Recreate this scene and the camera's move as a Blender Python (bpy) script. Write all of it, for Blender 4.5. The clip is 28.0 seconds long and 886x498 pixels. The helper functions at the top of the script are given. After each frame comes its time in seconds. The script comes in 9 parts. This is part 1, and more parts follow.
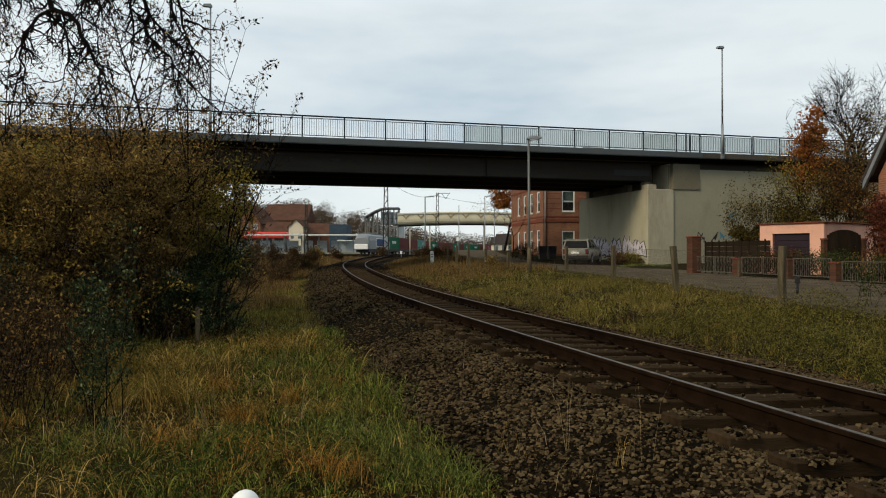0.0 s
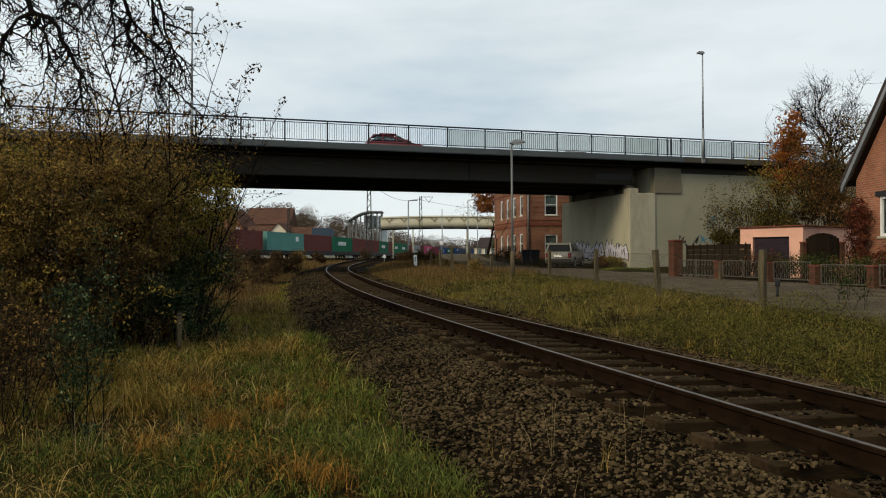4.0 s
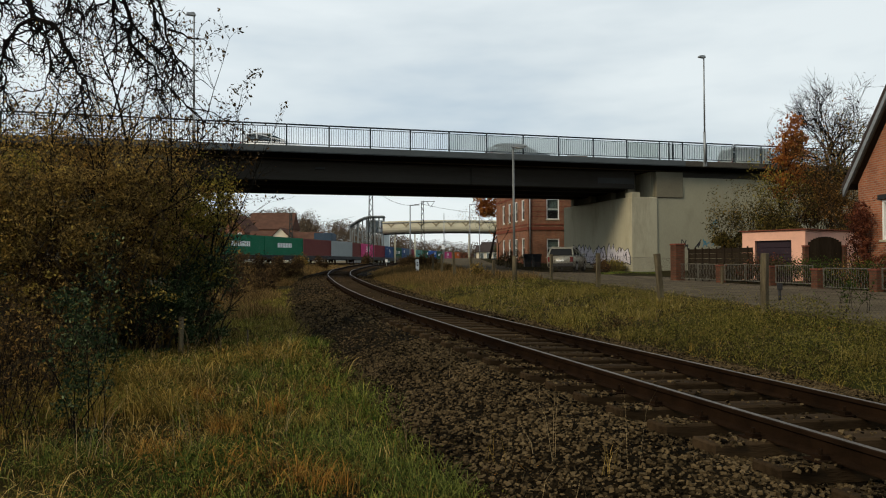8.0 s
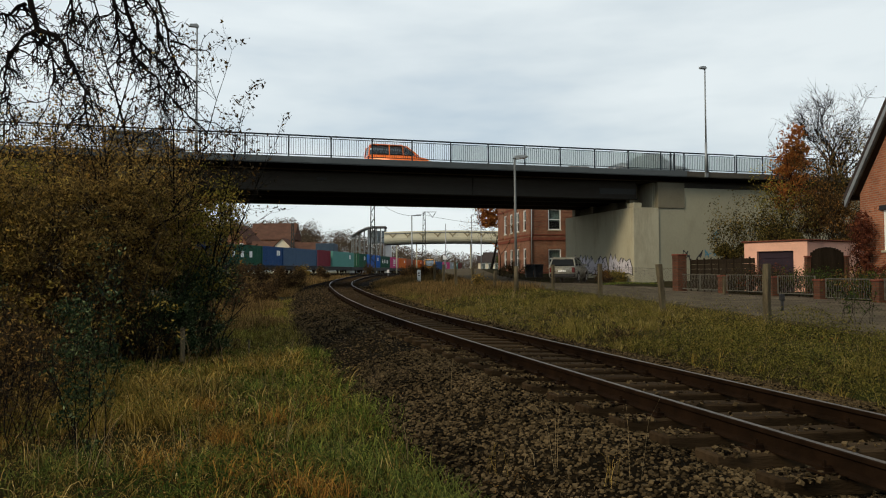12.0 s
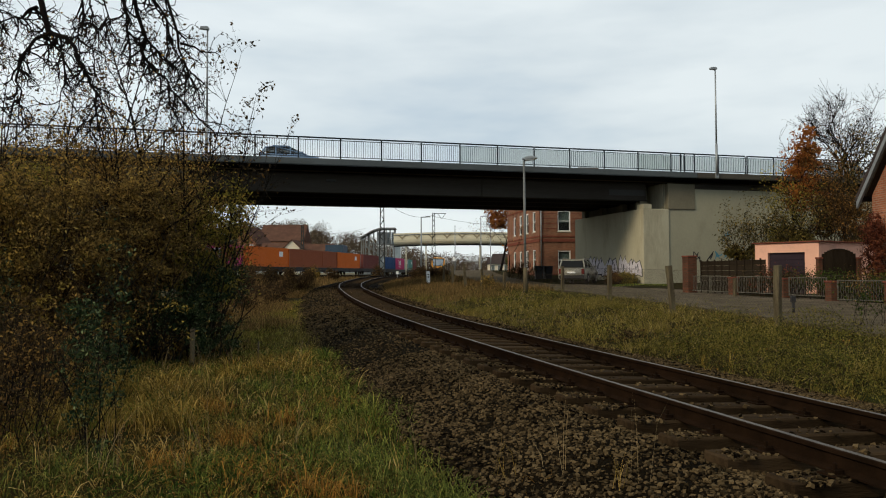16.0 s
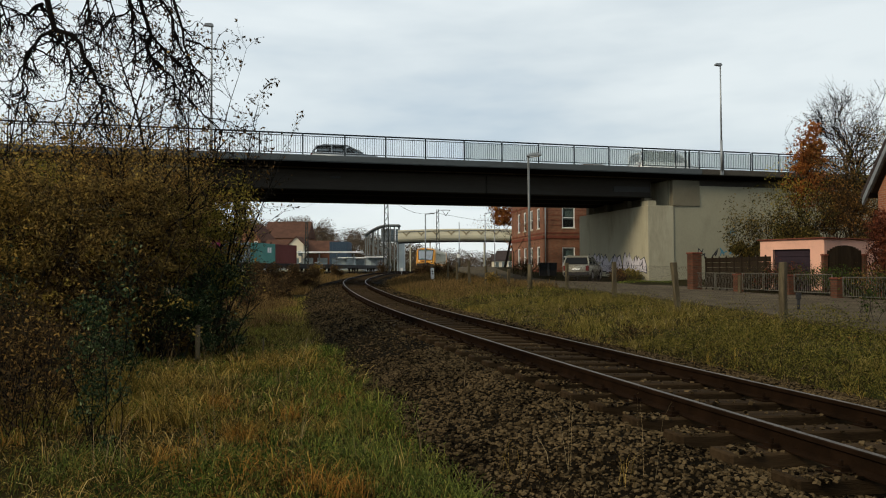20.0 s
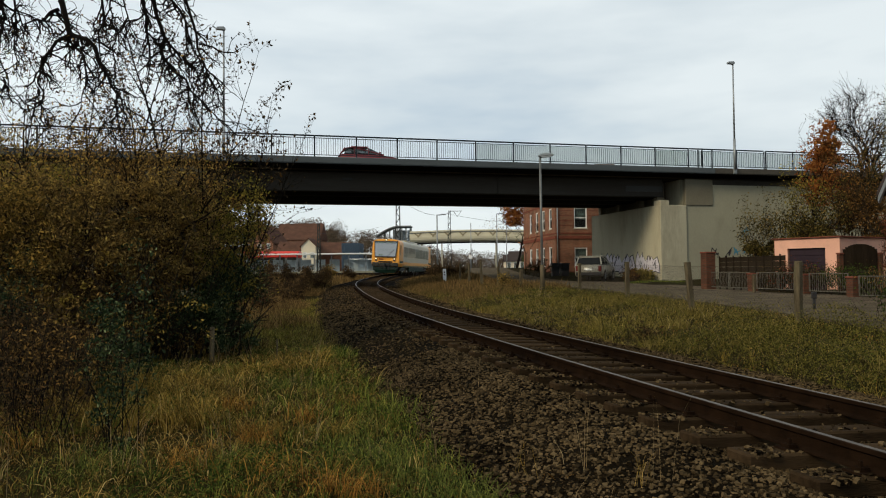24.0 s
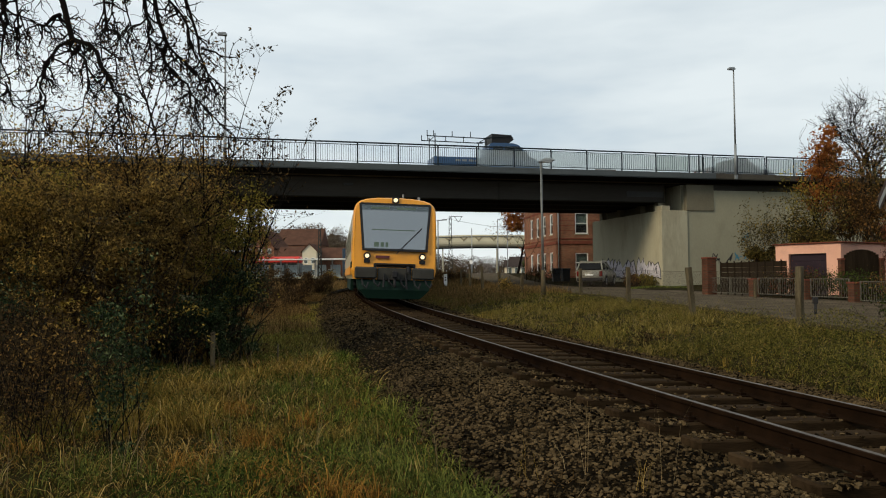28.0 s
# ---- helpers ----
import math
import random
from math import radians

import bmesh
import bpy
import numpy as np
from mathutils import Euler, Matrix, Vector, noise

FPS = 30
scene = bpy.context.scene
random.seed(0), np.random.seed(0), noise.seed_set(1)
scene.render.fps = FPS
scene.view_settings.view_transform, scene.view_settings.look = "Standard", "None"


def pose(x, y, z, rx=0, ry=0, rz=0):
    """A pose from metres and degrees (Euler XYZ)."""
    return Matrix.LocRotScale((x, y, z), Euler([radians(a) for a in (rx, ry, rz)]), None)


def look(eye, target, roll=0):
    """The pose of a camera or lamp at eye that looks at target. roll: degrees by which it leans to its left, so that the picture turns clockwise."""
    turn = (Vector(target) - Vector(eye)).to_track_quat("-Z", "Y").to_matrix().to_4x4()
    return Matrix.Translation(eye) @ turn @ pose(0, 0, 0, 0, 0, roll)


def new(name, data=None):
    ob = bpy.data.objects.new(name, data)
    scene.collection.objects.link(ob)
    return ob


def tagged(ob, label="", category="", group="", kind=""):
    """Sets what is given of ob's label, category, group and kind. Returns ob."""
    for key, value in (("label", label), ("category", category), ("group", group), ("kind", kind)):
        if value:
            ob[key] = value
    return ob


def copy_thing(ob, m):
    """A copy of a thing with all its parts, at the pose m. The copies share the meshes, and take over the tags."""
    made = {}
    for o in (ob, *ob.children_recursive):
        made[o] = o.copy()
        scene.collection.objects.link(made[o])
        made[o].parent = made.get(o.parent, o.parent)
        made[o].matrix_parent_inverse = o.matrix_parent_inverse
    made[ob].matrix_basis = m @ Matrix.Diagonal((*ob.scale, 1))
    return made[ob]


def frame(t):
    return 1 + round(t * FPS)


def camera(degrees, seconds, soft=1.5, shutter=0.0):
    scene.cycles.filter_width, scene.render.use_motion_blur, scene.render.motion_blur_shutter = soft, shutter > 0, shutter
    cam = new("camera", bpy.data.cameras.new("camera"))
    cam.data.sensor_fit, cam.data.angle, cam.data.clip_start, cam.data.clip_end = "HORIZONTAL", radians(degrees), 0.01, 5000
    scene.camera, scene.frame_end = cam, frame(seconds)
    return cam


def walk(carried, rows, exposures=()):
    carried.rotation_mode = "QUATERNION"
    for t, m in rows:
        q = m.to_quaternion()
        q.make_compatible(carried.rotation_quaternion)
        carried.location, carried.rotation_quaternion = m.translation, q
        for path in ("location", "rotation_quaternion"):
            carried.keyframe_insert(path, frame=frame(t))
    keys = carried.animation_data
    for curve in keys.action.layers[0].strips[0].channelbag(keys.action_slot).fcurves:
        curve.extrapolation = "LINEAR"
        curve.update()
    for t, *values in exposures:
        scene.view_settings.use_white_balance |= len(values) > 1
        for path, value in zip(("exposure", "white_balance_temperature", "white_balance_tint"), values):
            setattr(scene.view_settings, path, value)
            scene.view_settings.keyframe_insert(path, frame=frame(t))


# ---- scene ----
# ---- camera: hand-held on one spot beside the track ----
# seconds, x, z, tilt, lean, turn
HELD = [
    (0, 0.002, 1.222, 90.37, 0.02, 0.01),
    (0.5, 0.002, 1.218, 90.23, 0.07, -0.03),
    (1, 0.006, 1.225, 90.20, 0.05, -0.16),
    (1.5, -0.004, 1.223, 90.33, 0.05, -0.45),
    (2, -0.004, 1.237, 90.41, 0.00, -0.86),
    (2.5, -0.004, 1.238, 90.39, 0.06, -1.13),
    (3, -0.009, 1.232, 90.52, 0.11, -1.22),
    (3.5, -0.010, 1.233, 90.65, 0.10, -1.28),
    (5.5, -0.004, 1.235, 90.65, 0.29, -1.27),
    (6, -0.003, 1.233, 90.73, 0.28, -1.20),
    (6.5, -0.012, 1.222, 90.81, 0.34, -1.18),
    (7, 0.001, 1.223, 90.87, 0.34, -1.19),
    (7.5, -0.007, 1.217, 90.92, 0.33, -1.19),
    (8, -0.001, 1.230, 91.00, 0.26, -1.14),
    (8.5, -0.001, 1.245, 91.10, 0.19, -1.17),
    (9, 0.001, 1.229, 91.24, 0.23, -1.18),
    (9.5, -0.005, 1.228, 91.38, 0.21, -1.20),
    (10, -0.010, 1.236, 91.45, 0.26, -1.19),
    (10.5, -0.006, 1.237, 91.44, 0.28, -1.15),
    (11, 0.010, 1.239, 91.58, 0.27, -1.06),
    (11.5, -0.001, 1.240, 91.71, 0.27, -1.04),
    (12, 0.000, 1.230, 91.81, 0.24, -1.01),
    (12.5, 0.000, 1.231, 91.88, 0.21, -0.97),
    (14.5, -0.001, 1.237, 92.32, 0.09, -0.36),
    (15, 0.003, 1.232, 92.38, 0.15, -0.29),
    (15.5, 0.019, 1.230, 92.26, 0.19, -0.27),
    (16, 0.010, 1.228, 91.93, 0.21, -0.28),
    (16.5, 0.005, 1.236, 91.74, 0.27, -0.24),
    (17, 0.009, 1.227, 91.55, 0.37, -0.11),
    (17.5, 0.009, 1.227, 91.52, 0.42, -0.17),
    (18, -0.009, 1.225, 91.55, 0.37, -0.30),
    (18.5, 0.003, 1.235, 91.54, 0.27, -0.31),
    (19, -0.005, 1.236, 91.54, 0.26, -0.27),
    (19.5, -0.001, 1.236, 91.61, 0.25, -0.08),
    (20, 0.001, 1.226, 91.68, 0.20, 0.04),
    (20.5, 0.011, 1.228, 91.77, 0.11, 0.11),
    (21, -0.002, 1.225, 91.85, 0.11, 0.09),
    (21.5, 0.004, 1.242, 91.85, 0.10, 0.23),
    (23.5, -0.000, 1.221, 91.71, 0.48, 1.01),
    (24, -0.016, 1.227, 91.76, 0.51, 0.96),
    (24.5, -0.017, 1.223, 91.90, 0.72, 1.41),
    (25, 0.000, 1.234, 91.77, 0.82, 1.88),
    (25.5, -0.004, 1.221, 91.73, 0.99, 2.20),
    (26, -0.016, 1.212, 91.79, 0.94, 2.28),
    (26.5, -0.004, 1.223, 91.86, 0.78, 2.18),
    (27, -0.006, 1.220, 91.95, 0.64, 1.84),
    (27.5, -0.010, 1.222, 92.05, 0.49, 1.45),
    (28, -0.016, 1.218, 92.18, 0.46, 1.03),
]
cam = camera(62.0, 28.0, soft=1.08)
walk(cam, [(t, pose(x, 0, z, rx, ry, rz)) for t, x, z, rx, ry, rz in HELD])

# ---- sky and light: bright overcast late-autumn day ----
world = bpy.data.worlds.new("overcast_sky")
scene.world = world
world.use_nodes = True
wt = world.node_tree
wt.nodes.clear()
w_out = wt.nodes.new("ShaderNodeOutputWorld")
w_sky = wt.nodes.new("ShaderNodeTexSky")
w_sky.sky_type = "NISHITA"
w_sky.sun_disc = False
w_sky.sun_elevation = radians(24)
w_sky.sun_rotation = radians(-60)
w_bg = wt.nodes.new("ShaderNodeBackground")
w_bg.inputs["Strength"].default_value = 0.12
wt.links.new(w_sky.outputs[0], w_bg.inputs["Color"])
w_co = wt.nodes.new("ShaderNodeTexCoord")
w_map = wt.nodes.new("ShaderNodeMapping")
w_map.inputs["Scale"].default_value = (1.3, 1.3, 5.0)
w_map.inputs["Location"].default_value = (0.9, 0.55, 0.1)
wt.links.new(w_co.outputs["Generated"], w_map.inputs["Vector"])
w_n = wt.nodes.new("ShaderNodeTexNoise")
w_n.inputs["Scale"].default_value = 1.35
w_n.inputs["Detail"].default_value = 5
w_n.inputs["Roughness"].default_value = 0.52
wt.links.new(w_map.outputs[0], w_n.inputs["Vector"])
w_r = wt.nodes.new("ShaderNodeValToRGB")
w_r.color_ramp.elements[0].position = 0.36
w_r.color_ramp.elements[0].color = (0.54, 0.645, 0.725, 1)
w_r.color_ramp.elements[1].position = 0.6
w_r.color_ramp.elements[1].color = (0.84, 0.91, 0.925, 1)
w_r.color_ramp.elements.new(0.48).color = (0.71, 0.79, 0.825, 1)
wt.links.new(w_n.outputs["Fac"], w_r.inputs["Fac"])
w_cl = wt.nodes.new("ShaderNodeBackground")
w_cl.inputs["Strength"].default_value = 1.0
wt.links.new(w_r.outputs["Color"], w_cl.inputs["Color"])
w_mix = wt.nodes.new("ShaderNodeMixShader")
w_mix.inputs["Fac"].default_value = 0.9
wt.links.new(w_bg.outputs[0], w_mix.inputs[1])
wt.links.new(w_cl.outputs[0], w_mix.inputs[2])
wt.links.new(w_mix.outputs[0], w_out.inputs["Surface"])

sun = new("sun", bpy.data.lights.new("sun", "SUN"))
sun.data.energy = 2.4
sun.data.angle = radians(14)
sun.data.color = (1.0, 0.86, 0.62)
sun.matrix_basis = look((-40, -30, 30), (0, 0, 0))
scene.view_settings.exposure = 0.0


# ---- materials ----
def lin(r, g, b):
    return (r, g, b, 1.0)


def mat(name, c1, c2=None, rough=0.8, scale=1.5, fine=25.0, bump=0.3, dist=0.01, metal=0.0, island=0.0, stain=None, stain_scale=0.5, stretch=(1, 1, 1), spread=0.2, obj_random=0.0, bias=0.0):
    """Two-scale noise between c1 and c2, fine grain as bump, optional stains and per-piece variation."""
    m = bpy.data.materials.new(name)
    m.use_nodes = True
    nt = m.node_tree
    N, Lk = nt.nodes, nt.links
    bs = N["Principled BSDF"]
    bs.inputs["Roughness"].default_value = rough
    bs.inputs["Metallic"].default_value = metal
    bs.inputs["Specular IOR Level"].default_value = 0.015 if rough > 0.7 else (0.15 if rough > 0.45 else 0.5)
    if c2 is None:
        c2 = tuple(c * 0.72 for c in c1[:3]) + (1.0,)
    co = N.new("ShaderNodeTexCoord")
    mp = N.new("ShaderNodeMapping")
    mp.inputs["Scale"].default_value = stretch
    Lk.new(co.outputs["Object"], mp.inputs["Vector"])
    big = N.new("ShaderNodeTexNoise")
    big.inputs["Scale"].default_value = scale
    big.inputs["Detail"].default_value = 5
    big.inputs["Roughness"].default_value = 0.6
    Lk.new(mp.outputs[0], big.inputs["Vector"])
    sm = N.new("ShaderNodeTexNoise")
    sm.inputs["Scale"].default_value = fine
    sm.inputs["Detail"].default_value = 4
    Lk.new(mp.outputs[0], sm.inputs["Vector"])
    add = N.new("ShaderNodeMath")
    add.operation = "MULTIPLY_ADD"
    Lk.new(sm.outputs["Fac"], add.inputs[0])
    add.inputs[1].default_value = 0.45
    Lk.new(big.outputs["Fac"], add.inputs[2])
    fac = add.outputs[0]
    centre = 0.72
    if island or obj_random:
        rnd = N.new("ShaderNodeNewGeometry").outputs["Random Per Island"] if island else N.new("ShaderNodeObjectInfo").outputs["Random"]
        a2 = N.new("ShaderNodeMath")
        a2.operation = "MULTIPLY_ADD"
        Lk.new(rnd, a2.inputs[0])
        a2.inputs[1].default_value = island or obj_random
        Lk.new(fac, a2.inputs[2])
        a3 = N.new("ShaderNodeMath")
        a3.operation = "MULTIPLY"
        Lk.new(a2.outputs[0], a3.inputs[0])
        a3.inputs[1].default_value = 0.55
        fac = a3.outputs[0]
        centre = (centre + (island or obj_random) * 0.5) * 0.55
        spread = (spread + (island or obj_random) * 0.45) * 0.55
    rp = N.new("ShaderNodeValToRGB")
    rp.color_ramp.elements[0].position = max(0.0, centre - spread + bias)
    rp.color_ramp.elements[0].color = c2
    rp.color_ramp.elements[1].position = min(1.0, centre + spread + bias)
    rp.color_ramp.elements[1].color = c1
    Lk.new(fac, rp.inputs["Fac"])
    col = rp.outputs["Color"]
    if stain:
        sn = N.new("ShaderNodeTexNoise")
        sn.inputs["Scale"].default_value = stain_scale
        sn.inputs["Detail"].default_value = 8
        sn.inputs["Roughness"].default_value = 0.7
        mp2 = N.new("ShaderNodeMapping")
        mp2.inputs["Location"].default_value = (7.3, 2.1, 4.4)
        mp2.inputs["Scale"].default_value = stretch
        Lk.new(co.outputs["Object"], mp2.inputs["Vector"])
        Lk.new(mp2.outputs[0], sn.inputs["Vector"])
        sr = N.new("ShaderNodeValToRGB")
        sr.color_ramp.elements[0].position = 0.52
        sr.color_ramp.elements[1].position = 0.72
        Lk.new(sn.outputs["Fac"], sr.inputs["Fac"])
        mx = N.new("ShaderNodeMix")
        mx.data_type = "RGBA"
        Lk.new(sr.outputs["Color"], mx.inputs["Factor"])
        Lk.new(col, mx.inputs["A"])
        mx.inputs["B"].default_value = stain
        col = mx.outputs["Result"]
    Lk.new(col, bs.inputs["Base Color"])
    if bump:
        bp = N.new("ShaderNodeBump")
        bp.inputs["Strength"].default_value = bump
        bp.inputs["Distance"].default_value = dist
        Lk.new(sm.outputs["Fac"], bp.inputs["Height"])
        Lk.new(bp.outputs[0], bs.inputs["Normal"])
    return m


def leafmat(name, stops, rough=0.7, trans=0.25):
    """Leaves and blades: a colour for each piece from a ramp of stops, some light passing through."""
    m = bpy.data.materials.new(name)
    m.use_nodes = True
    nt = m.node_tree
    N, Lk = nt.nodes, nt.links
    bs = N["Principled BSDF"]
    bs.inputs["Roughness"].default_value = rough
    bs.inputs["Specular IOR Level"].default_value = 0.03
    g = N.new("ShaderNodeNewGeometry")
    rp = N.new("ShaderNodeValToRGB")
    el = rp.color_ramp.elements
    while len(el) < len(stops):
        el.new(0.5)
    for e, (p, c) in zip(el, stops):
        e.position = p
        e.color = c
    Lk.new(g.outputs["Random Per Island"], rp.inputs["Fac"])
    Lk.new(rp.outputs["Color"], bs.inputs["Base Color"])
    tr = N.new("ShaderNodeBsdfTranslucent")
    Lk.new(rp.outputs["Color"], tr.inputs["Color"])
    mx = N.new("ShaderNodeMixShader")
    mx.inputs["Fac"].default_value = trans
    Lk.new(bs.outputs[0], mx.inputs[1])
    Lk.new(tr.outputs[0], mx.inputs[2])
    Lk.new(mx.outputs[0], N["Material Output"].inputs["Surface"])
    return m


def brickmat(name, c1, c2, mortar, bw=0.25, bh=0.077, gap=0.012):
    """Brickwork in real brick size; coordinates: x+y along the wall, z up."""
    m = bpy.data.materials.new(name)
    m.use_nodes = True
    nt = m.node_tree
    N, Lk = nt.nodes, nt.links
    bs = N["Principled BSDF"]
    bs.inputs["Roughness"].default_value = 0.85
    bs.inputs["Specular IOR Level"].default_value = 0.1
    co = N.new("ShaderNodeTexCoord")
    sep = N.new("ShaderNodeSeparateXYZ")
    Lk.new(co.outputs["Object"], sep.inputs[0])
    ad = N.new("ShaderNodeMath")
    Lk.new(sep.outputs["X"], ad.inputs[0])
    Lk.new(sep.outputs["Y"], ad.inputs[1])
    cb = N.new("ShaderNodeCombineXYZ")
    Lk.new(ad.outputs[0], cb.inputs["X"])
    Lk.new(sep.outputs["Z"], cb.inputs["Y"])
    br = N.new("ShaderNodeTexBrick")
    br.inputs["Color1"].default_value = c1
    br.inputs["Color2"].default_value = c2
    br.inputs["Mortar"].default_value = mortar
    br.inputs["Scale"].default_value = 1.0
    br.inputs["Mortar Size"].default_value = gap
    br.inputs["Mortar Smooth"].default_value = 0.2
    br.inputs["Brick Width"].default_value = bw
    br.inputs["Row Height"].default_value = bh
    Lk.new(cb.outputs[0], br.inputs["Vector"])
    ns = N.new("ShaderNodeTexNoise")
    ns.inputs["Scale"].default_value = 0.9
    ns.inputs["Detail"].default_value = 7
    Lk.new(co.outputs["Object"], ns.inputs["Vector"])
    mx = N.new("ShaderNodeMix")
    mx.data_type = "RGBA"
    mx.blend_type = "MULTIPLY"
    mx.inputs["Factor"].default_value = 1.0
    rp = N.new("ShaderNodeValToRGB")
    rp.color_ramp.elements[0].position = 0.3
    rp.color_ramp.elements[0].color = (0.62, 0.6, 0.6, 1)
    rp.color_ramp.elements[1].position = 0.65
    rp.color_ramp.elements[1].color = (1.1, 1.08, 1.05, 1)
    Lk.new(ns.outputs["Fac"], rp.inputs["Fac"])
    Lk.new(br.outputs["Color"], mx.inputs["A"])
    Lk.new(rp.outputs["Color"], mx.inputs["B"])
    Lk.new(mx.outputs["Result"], bs.inputs["Base Color"])
    bp = N.new("ShaderNodeBump")
    bp.inputs["Strength"].default_value = 0.5
    bp.inputs["Distance"].default_value = 0.008
    bp.invert = True
    Lk.new(br.outputs["Fac"], bp.inputs["Height"])
    Lk.new(bp.outputs[0], bs.inputs["Normal"])
    return m


def glass(name, tint=(0.9, 0.95, 0.95, 1), rough=0.02, see=0.12):
    """Window glass: a dark clear pane with a sharp reflection."""
    m = bpy.data.materials.new(name)
    m.use_nodes = True
    nt = m.node_tree
    N, Lk = nt.nodes, nt.links
    bs = N["Principled BSDF"]
    bs.inputs["Base Color"].default_value = tuple(c * 0.03 for c in tint[:3]) + (1,)
    bs.inputs["Roughness"].default_value = rough
    bs.inputs["Specular IOR Level"].default_value = 0.7
    tr = N.new("ShaderNodeBsdfTransparent")
    tr.inputs["Color"].default_value = tint
    mx = N.new("ShaderNodeMixShader")
    mx.inputs["Fac"].default_value = see
    Lk.new(bs.outputs[0], mx.inputs[1])
    Lk.new(tr.outputs[0], mx.inputs[2])
    Lk.new(mx.outputs[0], N["Material Output"].inputs["Surface"])
    return m


def lampmat(name, color, strength):
    m = bpy.data.materials.new(name)
    m.use_nodes = True
    bs = m.node_tree.nodes["Principled BSDF"]
    bs.inputs["Base Color"].default_value = color
    bs.inputs["Emission Color"].default_value = color
    bs.inputs["Emission Strength"].default_value = strength
    return m


M_soil = mat("soil", lin(0.026, 0.02, 0.007), lin(0.009, 0.007, 0.0025), 0.95, 0.6, 18, 0.7, 0.03, stain=lin(0.025, 0.03, 0.008), stain_scale=0.35)
# bed colour near black: it holds the shade in gaps between stones
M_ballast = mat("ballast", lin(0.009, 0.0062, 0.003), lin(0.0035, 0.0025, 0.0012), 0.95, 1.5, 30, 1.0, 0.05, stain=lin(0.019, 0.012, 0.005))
# random stone tone; its near-black end stands in for stones in shadow
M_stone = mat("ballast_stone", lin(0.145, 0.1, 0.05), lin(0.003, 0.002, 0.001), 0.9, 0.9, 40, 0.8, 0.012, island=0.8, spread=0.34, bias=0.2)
M_sleeper = mat("sleeper_wood", lin(0.05, 0.032, 0.017), lin(0.011, 0.007, 0.0036), 0.85, 3, 40, 0.6, 0.01, stretch=(0.4, 3, 3), obj_random=0.25)
M_rail = mat("rail_rust", lin(0.016, 0.0085, 0.0045), lin(0.007, 0.004, 0.0022), 0.8, 4, 60, 0.4, 0.004)
M_railhead = mat("rail_head", lin(0.13, 0.108, 0.086), lin(0.055, 0.044, 0.034), 0.5, 6, 60, 0.2, 0.002, metal=0.6)
M_asphalt = mat("asphalt", lin(0.118, 0.094, 0.062), lin(0.04, 0.032, 0.021), 0.9, 1.3, 30, 0.8, 0.01, stain=lin(0.04, 0.031, 0.016), stain_scale=1.1, spread=0.26)
M_gravel = mat("gravel_strip", lin(0.125, 0.098, 0.068), lin(0.06, 0.048, 0.033), 0.95, 1.0, 40, 0.8, 0.01, stain=lin(0.075, 0.07, 0.035), stain_scale=0.6)
M_conc = mat("concrete", lin(0.30, 0.285, 0.205), lin(0.25, 0.235, 0.17), 0.9, 0.35, 12, 0.25, 0.004, stain=lin(0.22, 0.205, 0.145), stain_scale=0.25, stretch=(1, 1, 0.6))
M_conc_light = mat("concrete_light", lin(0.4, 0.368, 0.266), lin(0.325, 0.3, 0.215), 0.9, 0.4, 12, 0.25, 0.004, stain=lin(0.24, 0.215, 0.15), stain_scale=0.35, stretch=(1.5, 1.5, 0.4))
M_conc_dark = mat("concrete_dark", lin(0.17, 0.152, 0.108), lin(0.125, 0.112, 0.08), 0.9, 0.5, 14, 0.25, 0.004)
M_fascia = mat("fascia_concrete", lin(0.088, 0.1, 0.105), lin(0.062, 0.07, 0.074), 0.8, 0.5, 14, 0.2, 0.003, stain=lin(0.055, 0.057, 0.056), stain_scale=0.7, stretch=(0.4, 1, 1))
M_girder = mat("girder_paint", lin(0.054, 0.049, 0.041), lin(0.036, 0.032, 0.027), 0.75, 0.3, 14, 0.1, 0.003, stain=lin(0.036, 0.03, 0.024), stain_scale=0.5, stretch=(0.2, 1, 2))
M_railing = mat("railing_paint", lin(0.016, 0.023, 0.028), lin(0.011, 0.016, 0.02), 0.6, 2, 30, 0.1, 0.002)
M_galv = mat("galvanised", lin(0.27, 0.285, 0.29), lin(0.2, 0.21, 0.215), 0.5, 3, 40, 0.1, 0.002, metal=0.5)
M_wood_grey = mat("weathered_wood", lin(0.12, 0.096, 0.06), lin(0.045, 0.036, 0.022), 0.9, 3, 30, 0.6, 0.006, stretch=(4, 4, 0.6), stain=lin(0.07, 0.075, 0.04), stain_scale=2.0)
M_wood_dark = mat("dark_wood", lin(0.032, 0.023, 0.015), lin(0.013, 0.0095, 0.0065), 0.85, 3, 30, 0.5, 0.005, stretch=(4, 4, 0.6), obj_random=0.3)
M_iron = mat("wrought_iron", lin(0.17, 0.16, 0.13), lin(0.07, 0.063, 0.05), 0.6, 5, 40, 0.2, 0.003, metal=0.4)
M_pink = mat("pink_render", lin(0.72, 0.40, 0.29), lin(0.62, 0.34, 0.25), 0.9, 0.8, 30, 0.3, 0.004, stain=lin(0.5, 0.29, 0.22), stain_scale=0.7)
M_door = mat("garage_door_paint", lin(0.028, 0.017, 0.024), lin(0.018, 0.011, 0.016), 0.6, 1.5, 30, 0.1, 0.003)
M_tile = mat("roof_tile", lin(0.1, 0.052, 0.036), lin(0.07, 0.038, 0.028), 0.85, 0.6, 10, 0.4, 0.02, stain=lin(0.11, 0.06, 0.04), stain_scale=0.4)
M_roof_dark = mat("dark_roof", lin(0.06, 0.045, 0.04), lin(0.035, 0.028, 0.026), 0.8, 1.5, 15, 0.4, 0.02)
